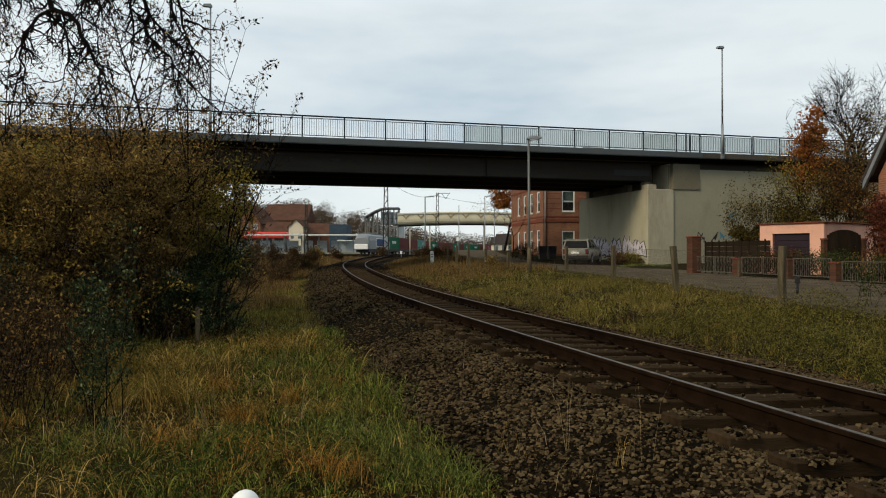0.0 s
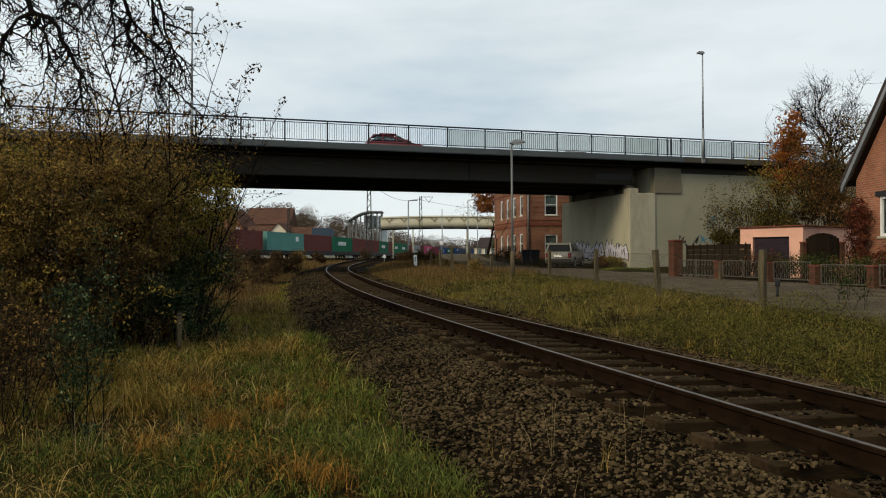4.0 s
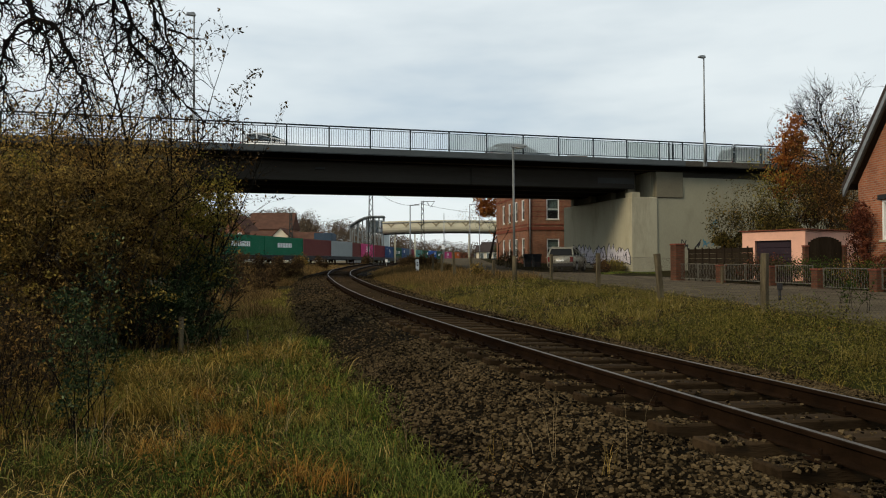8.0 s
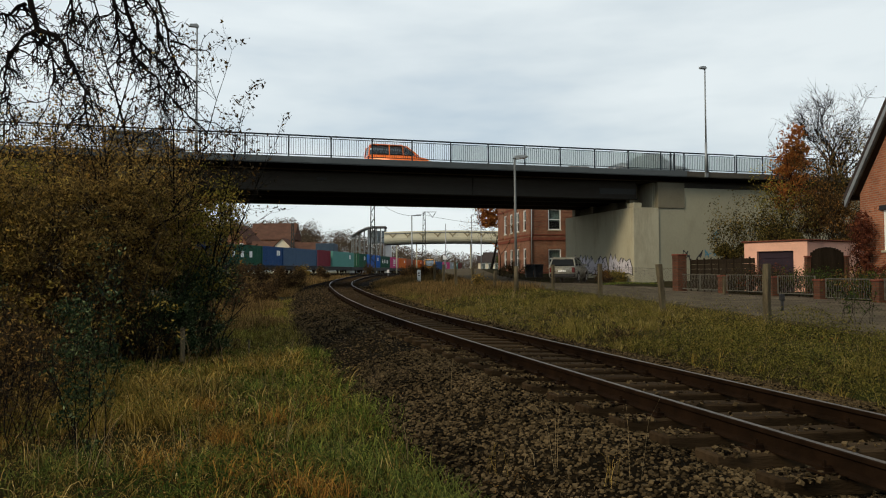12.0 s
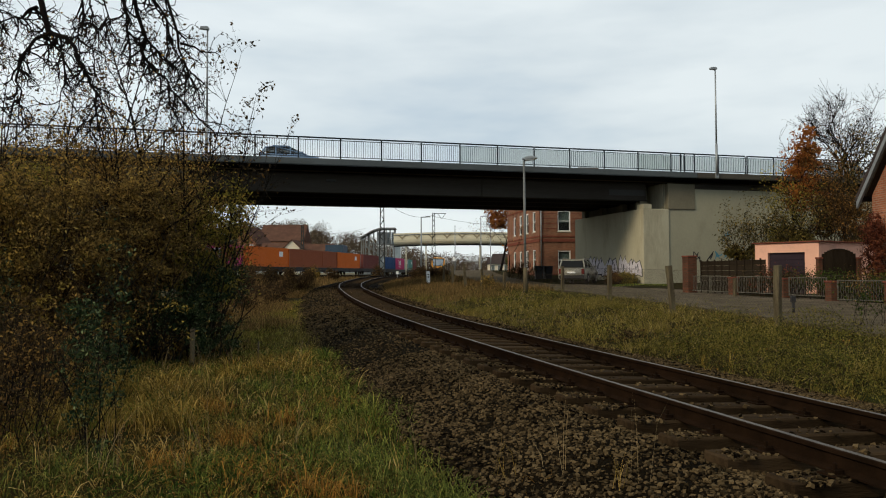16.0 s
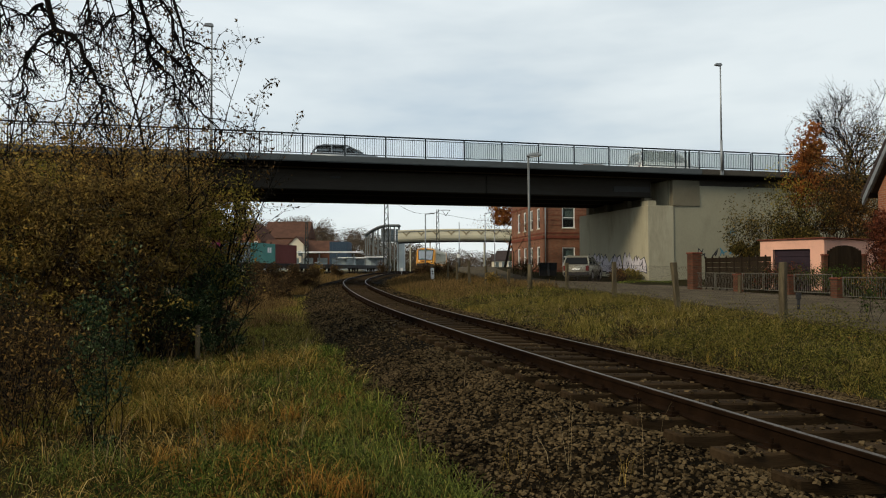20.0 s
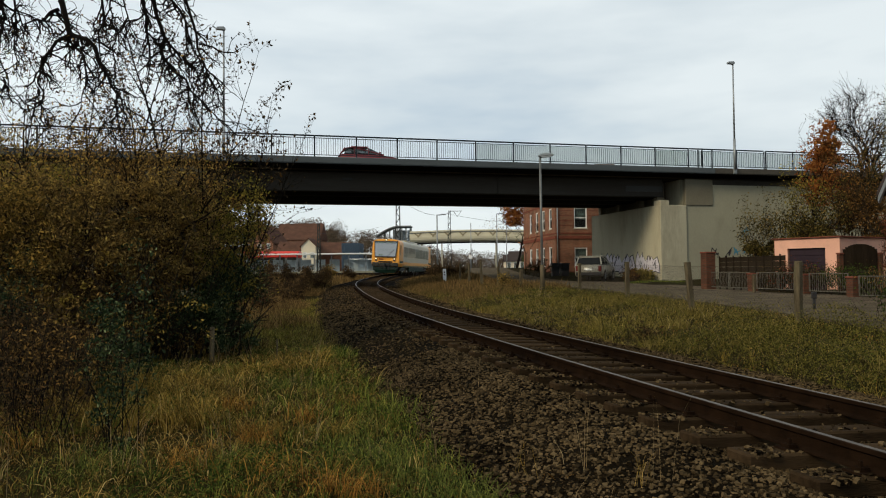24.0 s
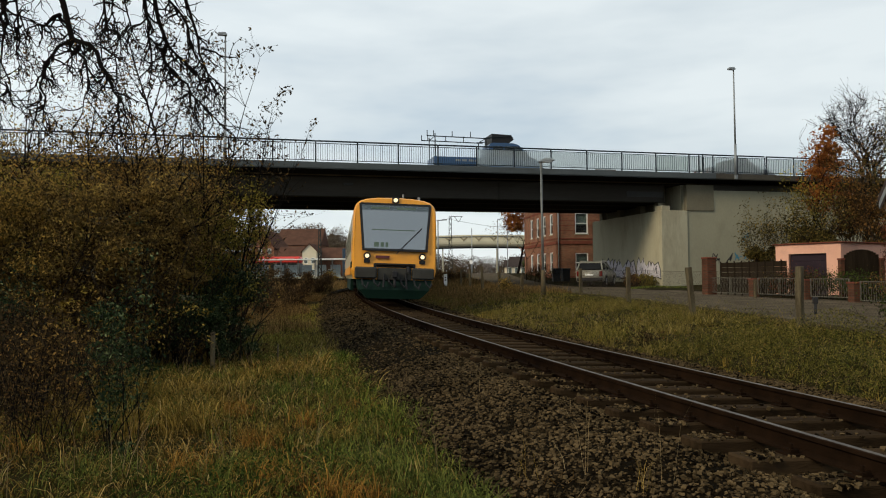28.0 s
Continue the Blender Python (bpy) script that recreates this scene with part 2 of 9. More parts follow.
M_white = mat("white_paint", lin(0.78, 0.78, 0.76), lin(0.66, 0.66, 0.64), 0.5, 1.2, 20, 0.05, 0.002)
M_brick = brickmat("red_brick", lin(0.26, 0.108, 0.062), lin(0.17, 0.07, 0.042), lin(0.18, 0.12, 0.08))
M_brick_old = brickmat("old_brick", lin(0.13, 0.046, 0.025), lin(0.075, 0.029, 0.017), lin(0.08, 0.056, 0.038))
M_brick2 = brickmat("orange_brick", lin(0.36, 0.125, 0.06), lin(0.26, 0.085, 0.042), lin(0.27, 0.2, 0.15))
M_brick_band = mat("brick_band", lin(0.17, 0.055, 0.035), lin(0.13, 0.045, 0.03), 0.85, 2, 20, 0.3, 0.005)
M_glass = glass("window_glass", see=0.62)
M_curtain = mat("curtain", lin(0.62, 0.7, 0.62), lin(0.46, 0.54, 0.48), 0.9, 2, 15, 0.1, 0.01, stretch=(6, 6, 0.3))
M_dark = mat("dark_void", lin(0.012, 0.012, 0.013), lin(0.008, 0.008, 0.009), 0.9, 1, 10, 0.0)
M_tyre = mat("tyre", lin(0.02, 0.02, 0.02), lin(0.013, 0.013, 0.013), 0.8, 5, 60, 0.2, 0.003)
M_black = mat("black_plastic", lin(0.022, 0.022, 0.024), lin(0.015, 0.015, 0.016), 0.5, 5, 60, 0.1, 0.002)
M_rim = mat("rim", lin(0.4, 0.4, 0.41), lin(0.3, 0.3, 0.31), 0.35, 5, 60, 0.05, 0.002, metal=0.8)
M_bark = mat("bark", lin(0.04, 0.03, 0.02), lin(0.016, 0.012, 0.008), 0.95, 4, 30, 0.6, 0.01)
M_bark_dark = mat("dark_bark", lin(0.012, 0.01, 0.008), lin(0.006, 0.005, 0.0045), 0.95, 4, 30, 0.4, 0.01)
M_marker = mat("marker_white", lin(0.82, 0.82, 0.8), lin(0.74, 0.74, 0.72), 0.45, 2, 20, 0.02, 0.002)
M_fascia_old = mat("fascia_stained", lin(0.085, 0.078, 0.066), lin(0.06, 0.053, 0.044), 0.85, 0.5, 14, 0.25, 0.003, stain=lin(0.04, 0.034, 0.028), stain_scale=0.8, stretch=(0.4, 1, 1))
# near-black: the deep shade under the bridge is put into this colour
M_soffit = mat("soffit_shade", lin(0.014, 0.013, 0.012), lin(0.009, 0.008, 0.008), 0.85, 0.4, 14, 0.1, 0.003)
M_wire = mat("rusty_wire", lin(0.05, 0.04, 0.032), lin(0.03, 0.025, 0.02), 0.8, 5, 40, 0.0)
M_plate = mat("grey_patch_paint", lin(0.05, 0.05, 0.049), lin(0.042, 0.042, 0.041), 0.7, 1, 20, 0.1, 0.002)


# ---- building helpers ----
def box(bm, x0, x1, y0, y1, z0, z1, m=None, bevel=0.0):
    vs = [bm.verts.new(Vector(p) if m is None else m @ Vector(p)) for p in
          ((x0, y0, z0), (x1, y0, z0), (x1, y1, z0), (x0, y1, z0), (x0, y0, z1), (x1, y0, z1), (x1, y1, z1), (x0, y1, z1))]
    fs = [bm.faces.new([vs[i] for i in f]) for f in ((3, 2, 1, 0), (4, 5, 6, 7), (0, 1, 5, 4), (1, 2, 6, 5), (2, 3, 7, 6), (3, 0, 4, 7))]
    if bevel:
        es = list({e for f in fs for e in f.edges})
        bmesh.ops.bevel(bm, geom=es, offset=bevel, segments=1, affect="EDGES", profile=0.5)
    return bm


def rod(bm, p0, p1, r0, r1=None, n=8, caps=True):
    p0, p1 = Vector(p0), Vector(p1)
    r1 = r0 if r1 is None else r1
    d = (p1 - p0).normalized()
    a = d.orthogonal().normalized()
    b = d.cross(a)
    A, C = [], []
    for i in range(n):
        w = math.cos(2 * math.pi * i / n) * a + math.sin(2 * math.pi * i / n) * b
        A.append(bm.verts.new(p0 + r0 * w))
        C.append(bm.verts.new(p1 + r1 * w))
    for i in range(n):
        f = bm.faces.new((A[i], A[(i + 1) % n], C[(i + 1) % n], C[i]))
        f.smooth = n > 6
    if caps:
        bm.faces.new(A[::-1])
        bm.faces.new(C)
    return bm


def extrude(bm, outline, y0, y1, m=None, axis="y"):
    """A prism: the outline (x, z) swept along y from y0 to y1 (axis x: outline (y, z) swept along x)."""
    def p(a, c, s):
        v = Vector((a, s, c)) if axis == "y" else (Vector((s, a, c)) if axis == "x" else Vector((a, c, s)))
        return v if m is None else m @ v
    A = [bm.verts.new(p(a, c, y0)) for a, c in outline]
    B = [bm.verts.new(p(a, c, y1)) for a, c in outline]
    n = len(outline)
    for i in range(n):
        bm.faces.new((A[i], A[(i + 1) % n], B[(i + 1) % n], B[i]))
    bm.faces.new(A[::-1])
    bm.faces.new(B)
    return bm


def mesh_of(name, bm, material):
    bmesh.ops.recalc_face_normals(bm, faces=bm.faces[:])
    me = bpy.data.meshes.new(name)
    bm.to_mesh(me)
    bm.free()
    me.materials.append(material)
    return me


def thing(name, m, label, category, group="", kind=""):
    ob = new(name)
    ob.matrix_basis = m
    return tagged(ob, label, category, group, kind)


def part(name, bm, material, parent, label="", m=None):
    ob = new(name, mesh_of(name, bm, material) if isinstance(bm, bmesh.types.BMesh) else bm)
    ob.parent = parent
    if m is not None:
        ob.matrix_basis = m
    return tagged(ob, label)


def solid(name, bm, material, label, category, group="", kind="", m=None):
    ob = new(name, mesh_of(name, bm, material))
    if m is not None:
        ob.matrix_basis = m
    return tagged(ob, label, category, group, kind)


def BM():
    return bmesh.new()


def tri_mesh(name, verts, tris, material, smooth=False):
    """A mesh from numpy arrays of points and triangles."""
    verts = np.asarray(verts, dtype=np.float32)
    tris = np.asarray(tris, dtype=np.int32)
    me = bpy.data.meshes.new(name)
    me.vertices.add(len(verts))
    me.vertices.foreach_set("co", verts.ravel())
    me.loops.add(tris.size)
    me.loops.foreach_set("vertex_index", tris.ravel())
    me.polygons.add(len(tris))
    me.polygons.foreach_set("loop_start", np.arange(0, tris.size, 3, dtype=np.int32))
    me.polygons.foreach_set("use_smooth", np.full(len(tris), bool(smooth)))
    me.update(calc_edges=True)
    me.materials.append(material)
    return me


def catmull(points, n=30):
    P = np.array(points, float)
    Q = np.vstack([2 * P[0] - P[1], P, 2 * P[-1] - P[-2]])
    out = []
    for i in range(1, len(Q) - 2):
        p0, p1, p2, p3 = Q[i - 1:i + 3]
        for a in np.linspace(0, 1, n, endpoint=False):
            out.append(0.5 * (2 * p1 + (p2 - p0) * a + (2 * p0 - 5 * p1 + 4 * p2 - p3) * a * a + (3 * p1 - p0 - 3 * p2 + p3) * a ** 3))
    out.append(P[-1])
    return np.array(out)


# ---- the two railway lines ----
DS = 0.25
GRADE = 0.0089
SS = np.arange(-60, 380, DS)
CURVE = np.interp(SS, [-60, 0, 20, 40, 60, 68, 76, 86, 96, 108, 125, 150, 220, 300], [0, -0.0009, 0.0059, 0.0012, 0.0095, 0.0034, 0.0046, 0.0055, 0.0022, -0.0013, -0.0023, -0.0015, 0.0, 0.0])
HEAD = np.cumsum(CURVE) * DS
HEAD += -0.2862 - HEAD[int(60 / DS)]
TX = np.cumsum(np.sin(HEAD)) * DS
TY = np.cumsum(np.cos(HEAD)) * DS
TX += 4.83 - TX[int(60 / DS)]
TY += 0.0 - TY[int(60 / DS)]


def rise(y):
    """Height of the rails' level above that beside the camera."""
    return np.interp(y, [-20, 50, 80, 125], [-20 * GRADE, 50 * GRADE, 0.98, 1.15])


def track_at(s):
    x, y, h = np.interp(s, SS, TX), np.interp(s, SS, TY), np.interp(s, SS, HEAD)
    return x, y, h


def s_at_y(y):
    return float(np.interp(y, TY, SS))


KNOTS = np.stack([TX, TY], 1)[::4]
KHEAD = HEAD[::4]


def side_of_track(x, y):
    """Signed distance from the track's centre line: plus on its right."""
    x, y = np.atleast_1d(np.asarray(x, float)), np.atleast_1d(np.asarray(y, float))
    out = np.empty(len(x))
    for i in range(0, len(x), 4000):
        px, py = x[i:i + 4000, None] - KNOTS[None, :, 0], y[i:i + 4000, None] - KNOTS[None, :, 1]
        j = np.argmin(px * px + py * py, axis=1)
        k = np.arange(len(j))
        h = KHEAD[j]
        out[i:i + 4000] = px[k, j] * np.cos(h) - py[k, j] * np.sin(h)
    return out


ROAD = catmull([(11.5, -30), (10.2, -8), (9.6, 8), (9.3, 22), (8.3, 34), (6.5, 44), (4.9, 54), (3.8, 66), (3.6, 82), (5.0, 104), (12, 140)], 12)


def road_distance(x, y):
    x, y = np.atleast_1d(np.asarray(x, float)), np.atleast_1d(np.asarray(y, float))
    out = np.empty(len(x))
    for i in range(0, len(x), 4000):
        d = (x[i:i + 4000, None] - ROAD[None, :, 0]) ** 2 + (y[i:i + 4000, None] - ROAD[None, :, 1]) ** 2
        out[i:i + 4000] = np.sqrt(d.min(axis=1))
    return out


def wobble(x, y):
    return (np.sin(x * 1.7 + 0.6 * y) * np.sin(y * 1.3 - 0.4 * x) * 0.04 + np.sin(x * 0.53 + 1.1) * np.sin(y * 0.47 + 0.3) * 0.07)


def ground_z(x, y):
    x, y = np.atleast_1d(np.asarray(x, float)), np.atleast_1d(np.asarray(y, float))
    d = side_of_track(x, y)
    z = np.interp(d, [-40, -6, -3.6, -2.9, -2.5, -1.9, 1.9, 2.3, 2.7, 4, 6, 8, 60], [-0.35, -0.45, -0.47, -0.46, -0.5, -0.5, -0.5, -0.45, -0.31, -0.16, 0.0, 0.04, 0.08])
    z = z + rise(y)
    up = np.clip((y - 48) / 42, 0, 1)
    z = z + 0.55 * up * up * (3 - 2 * up) * np.clip((d - 3.5) / 4, 0, 1) * np.clip((45 - d) / 15, 0, 1)
    free = np.clip((np.abs(d) - 2.6) / 1.2, 0, 1)
    rd = np.clip((road_distance(x, y) - 2.6) / 2.0, 0, 1)
    z = z + wobble(x, y) * free * rd
    return z


def gz(x, y):
    return float(ground_z(x, y)[0])


# ---- ground: one sheet to the horizon ----
def build_ground():
    def axis(fine0, fine1, step, far):
        a = list(np.arange(fine0, fine1, step))
        v, st = fine1, step
        while v < far:
            a.append(v)
            st *= 1.35
            v += st
        a.append(far)
        lo, v, st = [], fine0, step
        while v > -far:
            st *= 1.35
            v -= st
            lo.append(max(v, -far))
        return np.array(lo[::-1] + a)
    xs, ys = axis(-14, 18, 0.3, 2500), axis(1, 62, 0.4, 2500)
    gx, gy = np.meshgrid(xs, ys)
    gxr, gyr = gx.ravel(), gy.ravel()
    z = ground_z(gxr, gyr)
    v = np.stack([gxr, gyr, z], 1)
    nx, ny = len(xs), len(ys)
    i, j = np.meshgrid(np.arange(nx - 1), np.arange(ny - 1))
    a = (j * nx + i).ravel()
    t = np.concatenate([np.stack([a, a + 1, a + nx + 1], 1), np.stack([a, a + nx + 1, a + nx], 1)])
    ob = new("ground", tri_mesh("ground", v, t, M_soil, True))
    tagged(ob, "rough autumn ground of dark soil and grass", "ground", kind="structure")


build_ground()


def ribbon(name, centre, lo, hi, lift, material, label, cat, thick=0.06):
    """A strip of paving that follows the ground beside a centre line."""
    c = np.asarray(centre)
    t = np.gradient(c, axis=0)
    t /= np.linalg.norm(t, axis=1)[:, None]
    nrm = np.stack([t[:, 1], -t[:, 0]], 1)
    cols = np.linspace(lo, hi, 5)
    bm = BM()
    rows = []
    for k in range(len(c)):
        r = []
        for o in cols:
            p = c[k] + nrm[k] * o
            r.append((p[0], p[1], gz(c[k][0], c[k][1]) + lift - 0.012 * (abs(o) / max(abs(lo), abs(hi))) ** 2))
        rows.append(r)
    top = [[bm.verts.new(p) for p in r] for r in rows]
    bot = [[bm.verts.new((p[0], p[1], p[2] - thick - 0.1)) for p in (r[0], r[-1])] for r in rows]
    for k in range(len(c) - 1):
        for q in range(len(cols) - 1):
            bm.faces.new((top[k][q], top[k][q + 1], top[k + 1][q + 1], top[k + 1][q]))
        bm.faces.new((top[k][0], top[k + 1][0], bot[k + 1][0], bot[k][0]))
        bm.faces.new((top[k][-1], bot[k][1], bot[k + 1][1], top[k + 1][-1]))
    return solid(name, bm, material, label, cat, kind="structure")


ribbon("road", ROAD, -2.1, 2.1, 0.05, M_asphalt, "worn grey asphalt lane beside the railway", "road")
ribbon("pavement", ROAD[14:66], 2.15, 4.4, 0.035, M_gravel, "sandy gravel strip along the garden fence", "pavement")


# ---- the curved single track ----
def sweep(profile, offset, s0, s1, step, top, cant=0.0):
    """A profile (across, up) swept along the track at an offset from its centre line."""
    bm = BM()
    prev = None
    for s in np.arange(s0, s1, step):
        x, y, h = track_at(s)
        z = rise(y) + top - cant * offset / 1.5
        ring = [bm.verts.new((x + (offset + a) * math.cos(h), y - (offset + a) * math.sin(h), z + b)) for a, b in profile]
        if prev:
            for i in range(len(ring)):
                bm.faces.new((prev[i], prev[(i + 1) % len(ring)], ring[(i + 1) % len(ring)], ring[i]))
        prev = ring
    return bm


CANT = 0.066
RAIL_LOW = [(-0.062, -0.15), (0.062, -0.15), (0.062, -0.138), (0.012, -0.118), (0.009, -0.045), (0.034, -0.034), (0.034, -0.008), (0.028, -0.001), (-0.028, -0.001), (-0.034, -0.008), (-0.034, -0.034), (-0.009, -0.045), (-0.012, -0.118), (-0.062, -0.138)]
RAIL_TOP = [(-0.026, -0.006), (0.026, -0.006), (0.024, -0.001), (0.016, 0.001), (-0.016, 0.001), (-0.024, -0.001)]
railway = thing("railway_track", pose(0, 0, 0), "rusty curved single railway track on wooden sleepers", "railway track", kind="structure")
for side in (-0.75, 0.75):
    r = part("rail", sweep(RAIL_LOW, side, -30, 260, 0.8, 0, CANT), M_rail, railway, "rusty brown steel rail")
    part("rail_head", sweep(RAIL_TOP, side, -30, 260, 0.8, 0, CANT), M_railhead, r, "polished steel running surface")
bm = BM()
box(bm, -1.28, 1.28, -0.13, 0.13, -0.31, -0.152, bevel=0.015)
sleeper_me = mesh_of("sleeper", bm, M_sleeper)
bm = BM()
for sx in (-0.75, 0.75):
    box(bm, sx - 0.17, sx + 0.17, -0.075, 0.075, -0.153, -0.138)
    for a in (-1, 1):
        box(bm, sx + a * 0.1 - 0.035, sx + a * 0.1 + 0.035, -0.04, 0.04, -0.139, -0.112)
        rod(bm, (sx + a * 0.1, 0, -0.12), (sx + a * 0.1, 0, -0.075), 0.016, n=6)
plate_me = mesh_of("rail_fastening", bm, M_rail)
rnd = random.Random(4)
k = 0
for s in np.arange(-3, 150, 0.63):
    x, y, h = track_at(s)
    m = pose(x, y, rise(y), 0, math.degrees(math.atan2(CANT, 1.5)), -math.degrees(h)) @ pose(0, 0, 0, 0, 0, rnd.uniform(-1.5, 1.5))
    sl = part("sleeper", sleeper_me, None, railway, m=m)
    if s < 45:
        part("rail_fastening", plate_me, None, sl)


# ---- road bridge over the line ----
BR = pose(0, 45.6, 0, 0, 0, 14.84)
bridge = thing("road_bridge", BR, "dark steel girder road bridge with concrete edge beam", "bridge")
bm = BM()
extrude(bm, [(0.0, 7.78), (0.0, 8.1), (0.06, 8.14), (0.5, 8.14), (0.5, 7.9), (0.5, 7.72), (0.04, 7.72)], -60, 18.35, axis="x")
part("edge_beam", bm, M_fascia, bridge, "blue-grey concrete edge beam")
bm = BM()
extrude(bm, [(0.01, 7.78), (0.01, 8.1), (0.07, 8.135), (0.5, 8.135), (0.5, 7.72), (0.05, 7.72)], 18.37, 70, axis="x")
part("edge_beam", bm, M_fascia_old, bridge, "brown stained concrete edge beam")
bm = BM()
extrude(bm, [(11.5, 7.78), (11.5, 8.14), (12.0, 8.14), (12.0, 7.72)], -60, 70, axis="x")
part("edge_beam", bm, M_fascia, bridge)
bm = BM()
extrude(bm, [(0.5, 7.74), (0.5, 8.1), (2.2, 8.1), (2.2, 8.02), (9.8, 8.02), (9.8, 8.1), (11.5, 8.1), (11.5, 7.74), (10.7, 7.5), (1.3, 7.5)], -60, 70, axis="x")
part("deck", bm, M_asphalt, bridge, "asphalt road deck with raised footways")
# thin plates below the footways, coloured as the overhang's shadow
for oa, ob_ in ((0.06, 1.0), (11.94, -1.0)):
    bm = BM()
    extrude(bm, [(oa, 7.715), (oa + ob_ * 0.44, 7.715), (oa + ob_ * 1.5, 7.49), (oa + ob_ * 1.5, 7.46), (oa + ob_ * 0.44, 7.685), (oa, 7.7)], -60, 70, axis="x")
    part("overhang_soffit", bm, M_soffit, bridge, "underside of the overhanging footway, shade put into its near-black colour")
for gy in (1.85, 4.4, 7.5, 10.55):
    bm = BM()
    extrude(bm, [(gy - 0.2, 6.24), (gy + 0.2, 6.24), (gy + 0.2, 6.29), (gy + 0.02, 6.29), (gy + 0.02, 7.46), (gy + 0.25, 7.46), (gy + 0.25, 7.5), (gy - 0.25, 7.5), (gy - 0.25, 7.46), (gy - 0.02, 7.46), (gy - 0.02, 6.29), (gy - 0.2, 6.29)], -14.6, 15.45, axis="x")
    g = part("girder", bm, M_girder, bridge, "dark brown painted steel girder")
    if gy < 2:
        for sx in (3.4,):
            b2 = BM()
            box(b2, sx - 0.012, sx + 0.012, gy - 0.17, gy - 0.02, 6.29, 7.46)
            part("stiffener", b2, M_girder, g)
        b2 = BM()
        box(b2, 12.6, 15.4, gy - 0.06, gy - 0.022, 6.62, 7.0)
        part("cover_plate", b2, M_plate, g, "grey repaired web plate")
        b2 = BM()
        box(b2, -6.75, -6.15, gy - 0.16, gy - 0.022, 6.98, 7.12, bevel=0.01)
        part("junction_box", b2, M_plate, g, "small grey junction box")
# sheet between the girders whose near-black colour stands in for shade
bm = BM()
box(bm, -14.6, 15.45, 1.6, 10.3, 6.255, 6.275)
part("soffit", bm, M_soffit, bridge, "sheet closing the bridge underside, shade put into its near-black colour")
# railing in fields of 2.5 m
P0 = -11.07


def railing_field(bridge, x, width, y, infill):
    rl = thing("railing", BR @ pose(x, y, 8.14), "dark blue-grey steel bar railing on the bridge edge", "railing", "bridge railing fields")
    bm = BM()
    box(bm, -0.042, 0.042, -0.03, 0.03, 0.0, 1.3, bevel=0.006)
    box(bm, -0.07, 0.07, -0.06, 0.06, 0.0, 0.02)
    part("post", bm, M_railing, rl)
    bm = BM()
    box(bm, 0.042, width - 0.042, -0.045, 0.045, 1.225, 1.31, bevel=0.012)
    part("handrail", bm, M_railing, rl)
    bm = BM()
    box(bm, 0.036, width - 0.036, -0.018, 0.018, 1.11, 1.15)
    part("top_rail", bm, M_railing, rl)
    bm = BM()
    box(bm, 0.036, width - 0.036, -0.018, 0.018, 0.1, 0.14)
    part("bottom_rail", bm, M_railing, rl)
    n = int(round(width / 0.139)) - 1
    for i in range(n):
        part("bar", bar_me, None, rl, m=pose((i + 1) * width / (n + 1), 0, 0))
    if infill:
        bm = BM()
        box(bm, 0.05, width - 0.05, 0.03, 0.042, 0.06, 1.1)
        part("screen", bm, M_screen, rl, "pale translucent splash screen")
    return rl


bm = BM()
box(bm, -0.0105, 0.0105, -0.0105, 0.0105, 0.13, 1.12)
bar_me = mesh_of("bar", bm, M_railing)
M_screen = bpy.data.materials.new("frosted_screen")
M_screen.use_nodes = True
_n, _l = M_screen.node_tree.nodes, M_screen.node_tree.links
_b = _n["Principled BSDF"]
_b.inputs["Base Color"].default_value = (0.86, 0.89, 0.85, 1)
_b.inputs["Roughness"].default_value = 0.6
_t = _n.new("ShaderNodeBsdfTransparent")
_t.inputs["Color"].default_value = (0.92, 0.95, 0.94, 1)
_tl = _n.new("ShaderNodeBsdfTranslucent")
_tl.inputs["Color"].default_value = (0.88, 0.9, 0.87, 1)
_m1 = _n.new("ShaderNodeMixShader")
_m1.inputs["Fac"].default_value = 0.6
_l.new(_b.outputs[0], _m1.inputs[1])
_l.new(_tl.outputs[0], _m1.inputs[2])
_m2 = _n.new("ShaderNodeMixShader")
_m2.inputs["Fac"].default_value = 0.7
_l.new(_m1.outputs[0], _m2.inputs[1])
_l.new(_t.outputs[0], _m2.inputs[2])
_l.new(_m2.outputs[0], _n["Material Output"].inputs["Surface"])
plain_field = screen_field = None
for i in list(range(-8, 11)) + list(range(15, 22)):
    x = P0 + 2.5 * i + (0.62 if i > 11 else 0)
    scr = 5 <= i <= 16
    src = screen_field if scr else plain_field
    if src is None:
        f = railing_field(bridge, x, 2.5, 0.2, scr)
        if scr:
            screen_field = f
        else:
            plain_field = f
    else:
        copy_thing(src, BR @ pose(x, 0.2, 8.14))
# shorter fields over the expansion joint, with doubled posts
for x, width, posts in ((13.93, 2.5, ()), (16.43, 1.82, (0.75, 1.05)), (18.25, 1.9, ()), (20.15, 2.2, (2.2,)), (22.49, 2.2, ()), (24.69, 2.36, ())):
    f = railing_field(bridge, x, width, 0.2, True)
    for d in posts:
        b2 = BM()
        box(b2, d - 0.035, d + 0.035, -0.03, 0.03, 0.0, 1.22, bevel=0.006)
        part("post", b2, M_railing, f)
bm = BM()
for i in range(-8, 22):
    box(bm, P0 + 2.5 * i - 0.03, P0 + 2.5 * i + 0.03, 11.75, 11.81, 8.14, 9.4)
box(bm, -31, 42, 11.73, 11.83, 9.4, 9.45)
box(bm, -31, 42, 11.76, 11.8, 9.24, 9.28)
box(bm, -31, 42, 11.76, 11.8, 8.24, 8.28)
part("far_railing", bm, M_railing, bridge, "dark railing along the far edge")


